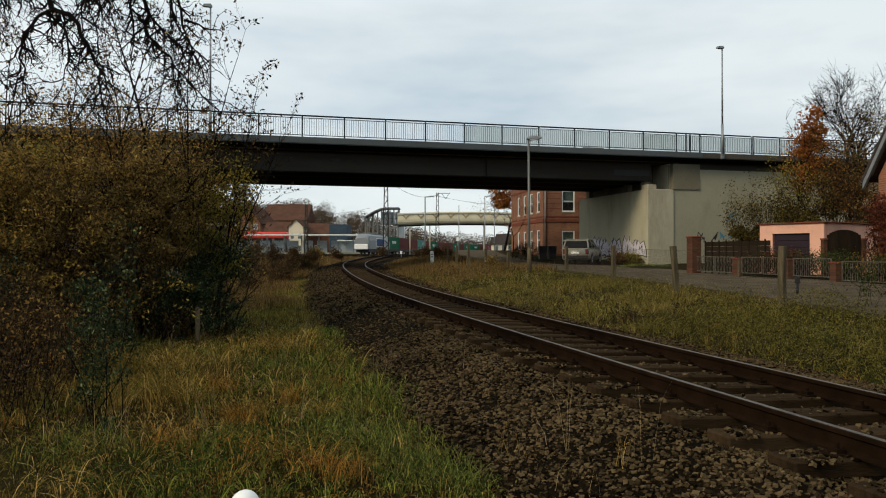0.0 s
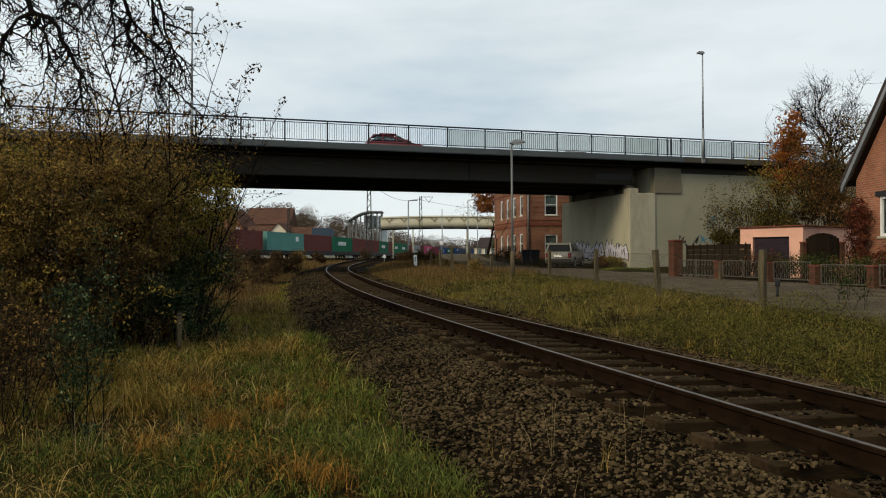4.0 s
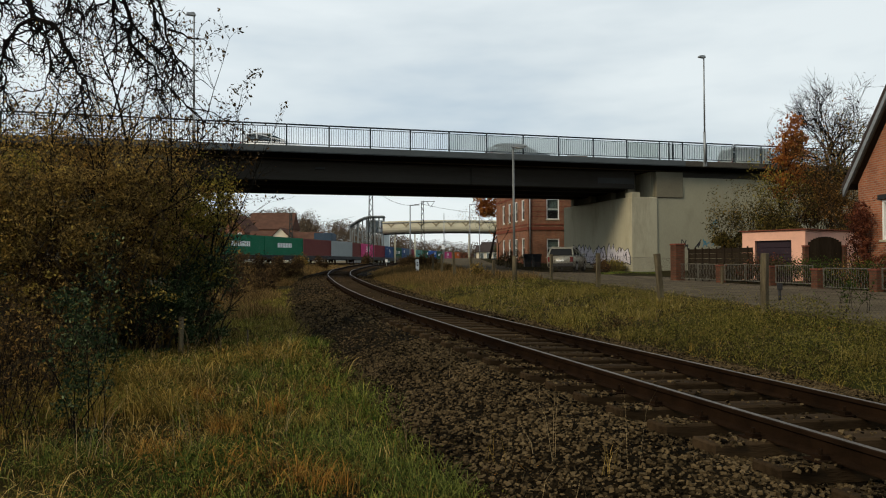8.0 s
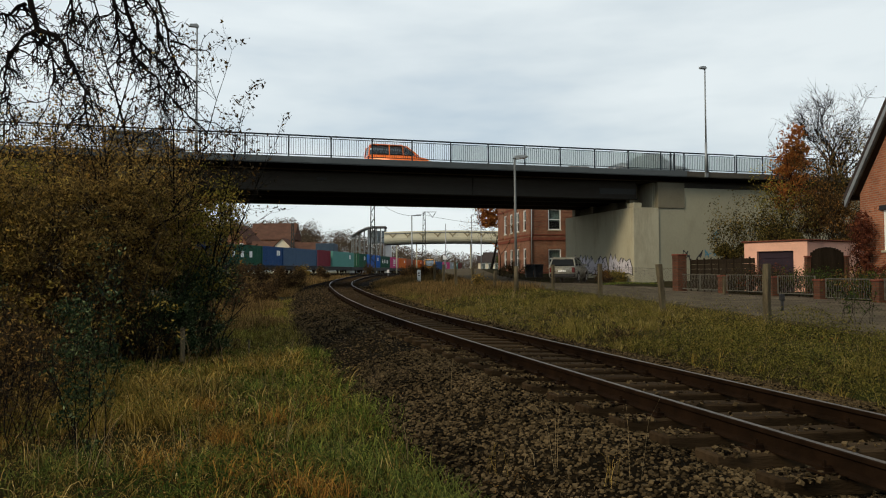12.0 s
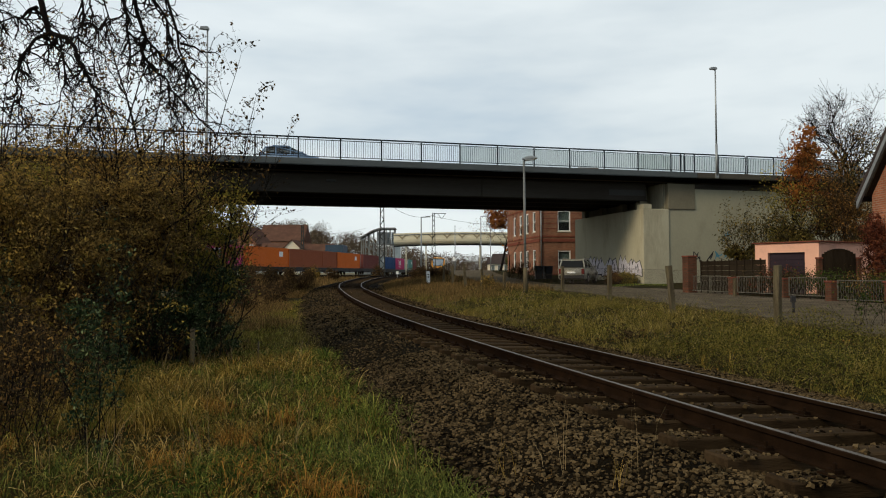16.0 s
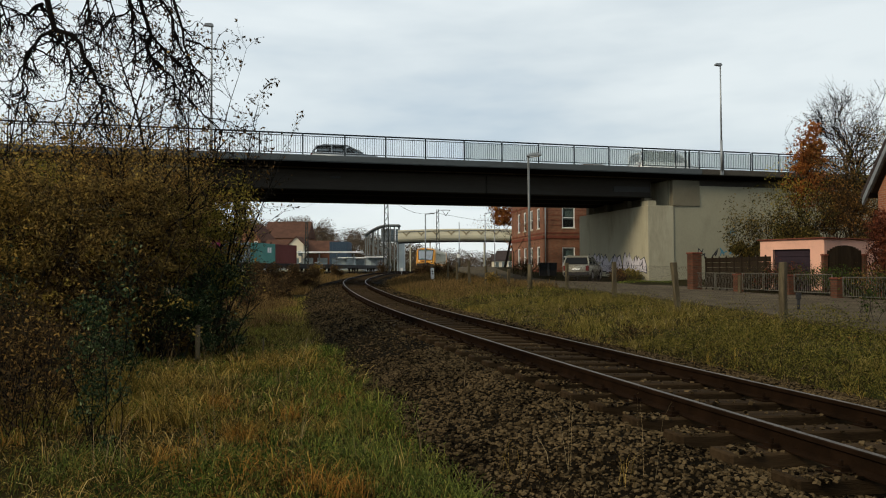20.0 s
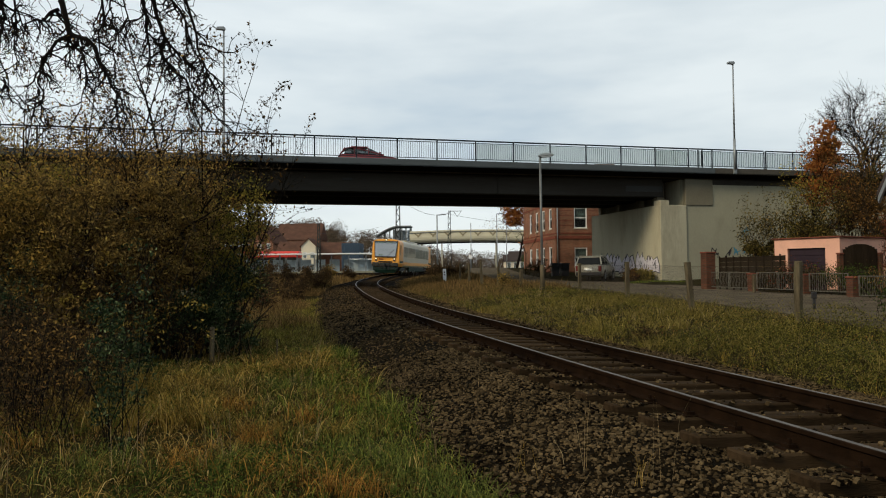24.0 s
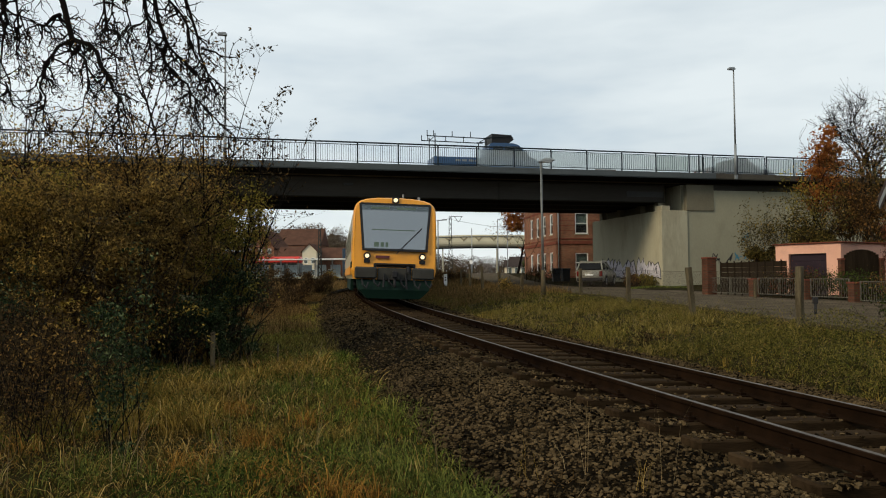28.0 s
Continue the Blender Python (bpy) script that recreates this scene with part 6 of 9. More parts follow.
part("body", loft([[(x, y, z) for x, z in SEC] for y in (-2.6, -22.4)]), Y_cream, rc, "cream-white side body")
for end in (0, 1):
    def E_(p):
        return (-p[0], p[1], p[2]) if not end else (p[0], -25.0 - p[1], p[2])
    rings = [[E_((x, -2.59, z)) for x, z in SEC], [E_((x, -0.55 + nose(z), z)) for x, z in SEC], [E_((x * 0.995, -0.1 + nose(z), 0.8 + (z - 0.8) * 0.998)) for x, z in SEC], [E_((x * 0.96, nose(z), 0.8 + (z - 0.8) * 0.985)) for x, z in SEC]]
    nz = part("nose", loft(rings), Y_yel, rc, "orange-yellow rounded nose")
    bm = BM()
    fr = [(-1.12, 1.78), (1.12, 1.78), (1.26, 3.42), (1.2, 3.46), (-1.2, 3.46), (-1.26, 3.42)]
    vs = [bm.verts.new(E_((x, nose(z) + 0.012, z))) for x, z in fr] + [bm.verts.new(E_((x, nose(z) - 0.01, z))) for x, z in fr]
    bm.faces.new(vs[:6])
    bm.faces.new(vs[:5:-1])
    for q in range(6):
        bm.faces.new((vs[q], vs[6 + q], vs[6 + (q + 1) % 6], vs[(q + 1) % 6]))
    part("window_seal", bm, M_black, nz)
    bm = BM()
    fr = [(-1.04, 1.86), (1.04, 1.86), (1.17, 3.38), (-1.17, 3.38)]
    bm.faces.new([bm.verts.new(E_((x, nose(z) + 0.018, z))) for x, z in fr])
    part("windscreen", bm, M_shield, nz, "large greyish windscreen")
    bm = BM()
    for a, b, z0, z1 in ((-0.85, -0.2, 3.25, 3.32), (0.05, 0.7, 3.25, 3.32), (-0.72, -0.55, 1.92, 2.08), (-0.5, -0.38, 1.92, 2.08), (-0.33, -0.24, 1.92, 2.08), (-0.8, 0.7, 2.5, 2.53)):
        bm.faces.new([bm.verts.new(E_((x, nose(z) + 0.023, z))) for x, z in ((a, z0), (b, z0), (b, z1), (a, z1))])
    part("display", bm, M_led, nz, "pale plain destination display bars")
    bm = BM()
    rod(bm, E_((0.05, nose(1.75) + 0.05, 1.7)), E_((0.92, nose(2.6) + 0.04, 2.6)), 0.02, n=5)
    part("wiper", bm, M_black, nz)
    bm = BM()
    ys = [E_((0, nose(3.55) - 0.12, 0))[1], E_((0, nose(3.55) + 0.05, 0))[1]]
    box(bm, -0.12, 0.12, min(ys), max(ys), 3.47, 3.68, bevel=0.015)
    part("lamp_housing", bm, M_black, nz)
    bm = BM()
    rod(bm, E_((0.0, nose(3.55) + 0.045, 3.575)), E_((0.0, nose(3.55) + 0.06, 3.575)), 0.075, n=14)
    part("headlight", bm, M_head, nz, "glowing headlight")
    for sx in (-0.95, 0.95):
        bm = BM()
        rod(bm, E_((sx, -0.1, 1.6)), E_((sx, 0.03, 1.6)), 0.125, n=16)
        box(bm, *(sx - 0.1, sx + 0.1), *((-0.1, 0.02) if not end else (-25.02, -24.9)), 1.36, 1.48)
        part("lamp_ring", bm, M_black, nz)
        bm = BM()
        rod(bm, E_((sx, 0.025, 1.6)), E_((sx, 0.04, 1.6)), 0.07, n=16)
        part("headlight", bm, M_head, nz, "glowing headlight")

    def bx(b2, x0, x1, y0, y1, z0, z1, bev=0.0):
        p, q = E_((x0, y0, 0)), E_((x1, y1, 0))
        box(b2, min(p[0], q[0]), max(p[0], q[0]), min(p[1], q[1]), max(p[1], q[1]), z0, z1, bevel=bev)
    bm = BM()
    bx(bm, -0.66, -0.18, -0.02, 0.008, 1.52, 1.62)
    part("number_bar", bm, M_lens_red, nz, "plain dark red bar")
    bm = BM()
    bx(bm, -0.72, 0.72, -0.1, 0.02, 1.22, 1.36, 0.02)
    part("coupling_recess", bm, M_black, nz)
    for a, b in ((-1.36, -0.6), (0.6, 1.36)):
        bm = BM()
        bx(bm, a, b, -0.35, 0.14, 0.82, 1.22, 0.05)
        part("bumper", bm, M_grey, nz, "dark grey buffer panel")
    bm = BM()
    bx(bm, -0.58, 0.58, -0.3, 0.06, 0.78, 1.2, 0.02)
    part("coupling_plate", bm, M_grey, nz)
    bm = BM()
    bx(bm, -0.09, 0.09, -0.1, 0.32, 0.86, 1.1, 0.03)
    rod(bm, E_((0, 0.1, 0.95)), E_((0, 0.35, 0.55)), 0.05, n=8)
    rod(bm, E_((-0.35, 0.1, 1.0)), E_((-0.38, 0.2, 0.55)), 0.035, n=6)
    rod(bm, E_((0.38, 0.1, 1.05)), E_((0.42, 0.2, 0.5)), 0.035, n=6)
    rod(bm, E_((0.45, 0.1, 1.25)), E_((0.45, 0.16, 1.05)), 0.06, n=6)
    part("coupler", bm, M_black, nz, "black hook coupling with hoses")
    for sx, dz in ((-1.12, 0.0), (-0.72, 0.06), (-0.22, 0.1), (0.2, 0.05), (0.66, 0.0), (1.05, 0.05)):
        bm = BM()
        pts = [E_((sx, 0.05, 0.84)), E_((sx + 0.05, 0.2, 0.6 + dz)), E_((sx + 0.16, 0.22, 0.5 + dz)), E_((sx + 0.24, 0.12, 0.7))]
        for p_, q_ in zip(pts, pts[1:]):
            rod(bm, p_, q_, 0.028, n=6)
        part("hose", bm, M_black, nz)
    bm = BM()
    rod(bm, E_((-0.62, 0.06, 1.29)), E_((0.62, 0.06, 1.29)), 0.022, n=6)
    part("grab_bar", bm, M_rail, nz)
    bm = BM()
    rings = [[E_(p) for p in ((-1.3, -0.4, 0.8), (1.3, -0.4, 0.8), (1.3, -0.02, 0.8), (-1.3, -0.02, 0.8))], [E_(p) for p in ((-1.25, -0.45, 0.45), (1.25, -0.45, 0.45), (1.2, 0.1, 0.45), (-1.2, 0.1, 0.45))], [E_(p) for p in ((-0.95, -0.5, 0.15), (0.95, -0.5, 0.15), (0.9, 0.02, 0.15), (-0.9, 0.02, 0.15))]]
    bm.free()
    part("apron", loft(rings), Y_green, nz, "dark green snow-plough apron")
    for sx in (-1, 1):
        bm = BM()
        bx(bm, sx * 1.46 - 0.012, sx * 1.46 + 0.012, -2.5, -0.5, 1.2, 1.4)
        part("side_stripe", bm, Y_green, nz)
        bm = BM()
        vs = [bm.verts.new(E_((sx * 1.456, y_ + nose(z_), z_))) for y_, z_ in ((-0.3, 2.0), (-1.1, 2.0), (-1.1, 3.0), (-0.35, 3.1))]
        bm.faces.new(vs)
        part("side_window", bm, M_glass, nz)
    bm = BM()
    rod(bm, E_((0.3, -0.9, 3.62)), E_((0.3, -0.9, 3.85)), 0.03, n=6)
    rod(bm, E_((0.9, -1.2, 3.5)), E_((0.9, -1.2, 3.8)), 0.05, n=6)
    part("horn", bm, M_galv, nz)
    bm = BM()
    bm.faces.new([bm.verts.new(E_((x, nose(z) + 0.0195, z))) for x, z in ((-1.15, 3.2), (1.15, 3.2), (1.17, 3.38), (-1.17, 3.38))])
    part("sun_strip", bm, M_glass, nz, "dark tinted band along the windscreen top")
for sx in (-1, 1):
    for i in range(7):
        bm = BM()
        y0 = -3.0 - i * 2.75
        box(bm, sx * 1.455 - 0.008, sx * 1.455 + 0.008, y0 - 2.4, y0, 1.85, 2.95, bevel=0.004)
        part("side_window", bm, M_glass, rc)
    bm = BM()
    box(bm, sx * 1.456 - 0.006, sx * 1.456 + 0.006, -22.4, -2.6, 0.95, 1.3)
    part("side_stripe", bm, Y_yel, rc)
    bm = BM()
    box(bm, sx * 1.3 - 0.06, sx * 1.3 + 0.06, -18, -7, 0.3, 0.795)
    part("skirt", bm, Y_green, rc)
for yb in (-4.0, -21.0):
    bm = BM()
    box(bm, -1.1, 1.1, yb - 1.6, yb + 1.6, 0.35, 0.7, bevel=0.05)
    bg = part("bogie", bm, M_black, rc)
    for yy in (-0.9, 0.9):
        for sx in (-0.75, 0.75):
            bm = BM()
            rod(bm, (sx - 0.065, yb + yy, 0.4), (sx + 0.065, yb + yy, 0.4), 0.39, n=20)
            part("wheel", bm, M_rail, bg)
bm = BM()
box(bm, -0.9, 0.9, -16, -8, 3.6, 3.82, bevel=0.06)
part("roof_unit", bm, Y_cream, rc)


# ---- container train on the main line ----
def container_mesh(L, H=2.62, W=2.44):
    """A corrugated steel box; origin under its middle; length along x."""
    n = int(L / 0.28)
    xs = []
    for i in range(n):
        x0 = -L / 2 + 0.1 + (L - 0.2) * i / n
        st = (L - 0.2) / n
        xs += [(x0, 0.0), (x0 + st * 0.25, 0.035), (x0 + st * 0.5, 0.035), (x0 + st * 0.75, 0.0)]
    xs = [(-L / 2, 0.0)] + xs + [(L / 2, 0.0)]
    out = [(x, -W / 2 + d) for x, d in xs] + [(x, W / 2 - d) for x, d in xs[::-1]]
    bm = BM()
    extrude(bm, out, 0.14, H - 0.12, axis="z")
    for z0, z1 in ((0.0, 0.139), (H - 0.119, H)):
        box(bm, -L / 2 - 0.01, L / 2 + 0.01, -W / 2 - 0.012, W / 2 + 0.012, z0, z1)
    for sx in (-1, 1):
        for sy in (-1, 1):
            box(bm, sx * L / 2 - 0.09, sx * L / 2 + 0.09, sy * W / 2 - 0.08, sy * W / 2 + 0.08, 0.0, H)
    return bm


CC = dict(
    green=paint("container_green", lin(0.012, 0.13, 0.065), 0.6, 0.0), brown=paint("container_brown", lin(0.14, 0.04, 0.033), 0.65, 0.0), teal=paint("container_teal", lin(0.1, 0.26, 0.22), 0.6, 0.0),
    grey=paint("container_grey", lin(0.28, 0.30, 0.29), 0.6, 0.0), pink=paint("container_magenta", lin(0.5, 0.05, 0.16), 0.6, 0.0), dred=paint("container_dark_red", lin(0.17, 0.025, 0.035), 0.65, 0.0),
    blue=paint("container_blue", lin(0.02, 0.06, 0.16), 0.6, 0.0), bblue=paint("container_bright_blue", lin(0.02, 0.1, 0.36), 0.6, 0.0), bgrey=paint("container_blue_grey", lin(0.06, 0.1, 0.16), 0.6, 0.0),
    dgreen=paint("container_dark_green", lin(0.015, 0.07, 0.04), 0.6, 0.0), orange=paint("container_orange", lin(0.55, 0.12, 0.015), 0.6, 0.0), rust=paint("container_rust", lin(0.25, 0.07, 0.03), 0.65, 0.0))
WORDS = dict(green="green", brown="red-brown", teal="pale teal", grey="pale grey", pink="magenta pink", dred="dark red", blue="dark blue", bblue="bright blue", bgrey="blue-grey", dgreen="dark green", orange="bright orange", rust="rust brown")
LONG, SHORT = 12.19, 6.06
# colour, length, marking; the order is that of the train from its locomotive
LOAD = [("green", LONG, 1, 281), ("brown", LONG, 0, 268), ("brown", LONG, 0, 255), ("teal", LONG, 2, 241.5), ("brown", LONG, 0, 229), ("green", LONG, 1, 216.5), ("brown", LONG, 0, 204), ("brown", LONG, 0, 191.6), ("green", LONG, 1, 179.3), ("brown", SHORT, 0, 167.0),
        ("green", LONG, 1, 160.8), ("green", LONG, 1, 148.5), ("brown", LONG, 0, 136.2), ("grey", LONG, 0, 123.9), ("brown", SHORT, 0, 111.4), ("pink", LONG, 3, 105.1), ("dred", LONG, 0, 92.8), ("blue", LONG, 4, 80.4), ("dgreen", LONG, 5, 68.1), ("blue", SHORT, 2, 55.8), ("bgrey", LONG, 0, 49.6),
        ("dred", SHORT, 0, 37.2), ("teal", LONG, 2, 30.0), ("dgreen", SHORT, 2, 14.0), ("bblue", LONG, 2, 6.4), ("dgreen", LONG, 5, -6.1), ("pink", LONG, 3, -18.5), ("orange", LONG, 2, -30.8), ("rust", LONG, 0, -43.1), ("rust", SHORT, 0, -55.4), ("orange", LONG, 2, -61.7),
        ("brown", LONG, 0, -76.2), ("grey", SHORT, 2, -88.5), ("blue", LONG, 0, -94.7), ("pink", LONG, 3, -107.0), ("grey", SHORT, 2, -119.3), ("teal", SHORT, 2, -125.6), ("brown", SHORT, 0, -131.9)]
CSRC = {}


def container(colour, L, mark):
    key = (colour, L, mark)
    if key in CSRC:
        return copy_thing(CSRC[key], pose(0, 0, 0))
    c = thing("shipping_container", pose(0, 0, 0), WORDS[colour] + (" forty-foot" if L > 7 else " twenty-foot") + " shipping container riding on a wagon", "container", "containers on the train")
    part("box", container_mesh(L), CC[colour], c)
    w = M_white
    bars = []
    if mark == 1:
        bars = [(-2.2 + i * 0.52, -1.82 + i * 0.52, 1.1, 1.75) for i in range(9)]
    elif mark == 2:
        bars = [(-L * 0.36, -L * 0.36 + 0.5, 1.4, 2.1), (-L * 0.36 + 0.6, -L * 0.36 + 1.0, 1.4, 2.1)]
    elif mark == 3:
        bars = [(-1.6, -0.9, 1.0, 2.1), (-0.5, -0.2, 1.0, 2.1), (0.15, 0.45, 1.0, 2.1), (0.8, 1.6, 1.0, 1.2), (0.8, 1.6, 1.45, 1.65), (0.8, 1.6, 1.9, 2.1), (-1.4, 1.4, 0.55, 0.68)]
    elif mark == 4:
        bars = [(-1.5, -1.2, 0.8, 1.6), (-1.2, -0.8, 1.3, 2.0), (2.0, 2.8, 1.9, 2.05)]
    elif mark == 5:
        bars = [(-3.6 + i * 2.1, -2.9 + i * 2.1, 1.0, 1.8) for i in range(4)]
    for i, (a, b, z0, z1) in enumerate(bars):
        for sy in (-1, 1):
            bm = BM()
            box(bm, a, b, sy * 1.232 - 0.004, sy * 1.232 + 0.004, z0, z1)
            part("painted_mark", bm, w, c, "plain white painted bar")
    bm = BM()
    for a in (-0.8, -0.3, 0.3, 0.8):
        rod(bm, (L / 2 + 0.03, a, 0.15), (L / 2 + 0.03, a, 2.5), 0.03, n=5)
    part("door_bars", bm, M_galv, c)
    CSRC[key] = c
    return c


def wagon():
    w = thing("container_wagon", pose(0, 0, 0), "low flat container wagon with dark frame", "wagon", "container wagons")
    bm = BM()
    box(bm, -6.2, 6.2, -1.1, -0.85, 0.85, 1.14)
    box(bm, -6.2, 6.2, 0.85, 1.1, 0.85, 1.14)
    for x in (-6.2, -3, 0, 3, 6.0):
        box(bm, x, x + 0.2, -0.849, 0.849, 0.9, 1.1)
    box(bm, -6.19, 6.19, -0.4, 0.4, 0.55, 0.895)
    box(bm, -6.19, 6.19, -1.05, -0.8, 0.62, 0.848)
    box(bm, -6.19, 6.19, 0.8, 1.05, 0.62, 0.848)
    part("frame", bm, M_black, w)
    for x in (-4.6, 4.6):
        bm = BM()
        box(bm, x - 1.3, x + 1.3, -1.0, 1.0, 0.45, 0.8, bevel=0.05)
        b = part("bogie", bm, M_black, w)
        for dx in (-0.9, 0.9):
            bm = BM()
            rod(bm, (x + dx, -0.82, 0.46), (x + dx, -0.68, 0.46), 0.45, n=14)
            part("wheel", bm, M_rail, b)
    return w


FREIGHT = []
AHEAD = 4.2
wsrc = wagon()
first = True
for colr, L, mk, f0 in LOAD:
    FREIGHT.append((container(colr, L, mk), f0 - L / 2 + AHEAD, L / 2 * 0.75, 1.16))
wm = 280.0 - 6.15
while wm > -190:
    w = wsrc if first else copy_thing(wsrc, pose(0, 0, 0))
    first = False
    FREIGHT.append((w, wm + AHEAD, 4.6, 0.0))
    wm -= 12.45
# locomotive
L_sil = paint("loco_silver", lin(0.2, 0.215, 0.225), 0.4, 0.2)
loco = thing("electric_locomotive", pose(0, 0, 0), "silver-grey electric locomotive with blue side panel", "locomotive")
LS = [(-1.45, 1.0), (-1.49, 2.6), (-1.3, 3.5), (-0.8, 3.85), (0.8, 3.85), (1.3, 3.5), (1.49, 2.6), (1.45, 1.0)]
part("body", loft([[(x, y * 0.9, 1.0 + (z - 1.0) * 0.72) for y, z in LS] if abs(x) > 9.3 else [(x, y, z) for y, z in LS] for x in (-9.4, -8.2, 8.2, 9.4)]), L_sil, loco)
for sy in (-1, 1):
    bm = BM()
    box(bm, -3.6, 3.4, sy * 1.485 - 0.012, sy * 1.485 + 0.012, 1.6, 3.0)
    part("side_panel", bm, CC["blue"], loco, "blue side panel")
    bm = BM()
    box(bm, -4.0, 3.8, sy * 1.478 - 0.01, sy * 1.478 + 0.01, 1.45, 3.15)
    part("panel_border", bm, M_white, loco)
bm = BM()
extrude(bm, [(8.4, 2.5), (9.2, 2.45), (8.55, 3.35), (8.3, 3.4)], -1.31, 1.31)
part("windscreen", bm, M_glass, loco)
bm = BM()
box(bm, 9.0, 9.6, -1.3, 1.3, 0.9, 1.9, bevel=0.1)
part("front_apron", bm, M_white, loco)
bm = BM()
box(bm, -8.6, 8.6, -1.2, 1.2, 0.4, 0.99)
part("underframe", bm, M_black, loco)
for x in (-5.2, 5.2):
    bm = BM()
    box(bm, x - 2.0, x + 2.0, -1.1, 1.1, 0.3, 0.75, bevel=0.05)
    bgl = part("bogie", bm, M_black, loco)
    for dx in (-1.3, 1.3):
        bm = BM()
        rod(bm, (x + dx, -0.85, 0.6), (x + dx, -0.68, 0.6), 0.6, n=16)
        rod(bm, (x + dx, 0.68, 0.6), (x + dx, 0.85, 0.6), 0.6, n=16)
        rod(bm, (x + dx, -0.68, 0.6), (x + dx, 0.68, 0.6), 0.08, n=8)
        part("wheelset", bm, M_rail, bgl)
bm = BM()
box(bm, -6, 6, -0.8, 0.8, 3.852, 4.1, bevel=0.05)
for x in (-5.5, 5.5):
    rod(bm, (x, -0.5, 4.1), (x + 1.2, -0.5, 4.4), 0.04, n=4)
    rod(bm, (x, 0.5, 4.1), (x + 1.2, 0.5, 4.4), 0.04, n=4)
part("roof_gear", bm, M_steel_far, loco)
FREIGHT.append((loco, 290.0 + AHEAD, 6.5, 0.0))


# ---- vegetation ----
RNG = np.random.default_rng(7)


def blades(name, x, y, h, w, material, label, z=None, lean=0.5, cat="grass", plain=False, b=None):
    """Grass blades, bent, three triangles each, as one piece of stuff."""
    n = len(x)
    if z is None:
        d = side_of_track(x, y)
        z = ground_z(x, y) - 0.02 + np.interp(d, [-2.9, -2.7, -1.7, 1.5, 1.6, 2.6, 2.8], [0, 0.03, 0.05, 0.0, 0.0, 0.0, 0.0])
    a = RNG.uniform(0, 2 * np.pi, n)
    b = RNG.uniform(0, 2 * np.pi, n) if b is None else b + RNG.normal(0, 0.5, n)
    le = RNG.uniform(0.1, 1.3, n) * lean * h
    dx, dy = np.cos(a) * w / 2, np.sin(a) * w / 2
    bx, by = np.cos(b) * le, np.sin(b) * le
    base = np.stack([x, y, z], 1)
    v = np.empty((n, 5, 3))
    v[:, 0] = base + np.stack([-dx, -dy, 0 * h], 1)
    v[:, 1] = base + np.stack([dx, dy, 0 * h], 1)
    mid = base + np.stack([bx * 0.3, by * 0.3, h * 0.6], 1)
    v[:, 2] = mid + np.stack([-dx, -dy, 0 * h], 1) * 0.8
    v[:, 3] = mid + np.stack([dx, dy, 0 * h], 1) * 0.8
    v[:, 4] = base + np.stack([bx, by, h * np.clip(1 - 0.45 * (le / np.maximum(h, 1e-3)) ** 2, 0.15, 1)], 1)
    if plain:
        v = v[:, [0, 1, 4]]
        ob = new(name, tri_mesh(name, v.reshape(-1, 3), np.arange(n * 3).reshape(n, 3), material))
        return tagged(ob, label, cat, kind="stuff")
    o = (np.arange(n) * 5)[:, None]
    t = np.concatenate([o + np.array([[0, 1, 2]]), o + np.array([[1, 3, 2]]), o + np.array([[2, 3, 4]])])
    ob = new(name, tri_mesh(name, v.reshape(-1, 3), t, material))
    return tagged(ob, label, cat, kind="stuff")


def patch(x, y, f=1.0, p=0.0):
    return 0.5 + 0.5 * np.sin(x * 1.1 * f + 1.3 * np.sin(y * 0.7 * f + p) + p) * np.sin(y * 0.9 * f + 1.7 * np.sin(x * 0.6 * f + 2 * p))


def drift(x, y, size, seed):
    """Smooth value noise from 0 to 1 with lumps of the given size."""
    u, v = np.asarray(x) / size + seed * 17.3, np.asarray(y) / size + seed * 5.1
    i, j = np.floor(u), np.floor(v)
    a, b = u - i, v - j
    a, b = a * a * (3 - 2 * a), b * b * (3 - 2 * b)

    def hsh(p, q):
        return np.modf(np.abs(np.sin(p * 127.1 + q * 311.7 + seed * 74.7) * 43758.5453))[0]
    return (hsh(i, j) * (1 - a) + hsh(i + 1, j) * a) * (1 - b) + (hsh(i, j + 1) * (1 - a) + hsh(i + 1, j + 1) * a) * b


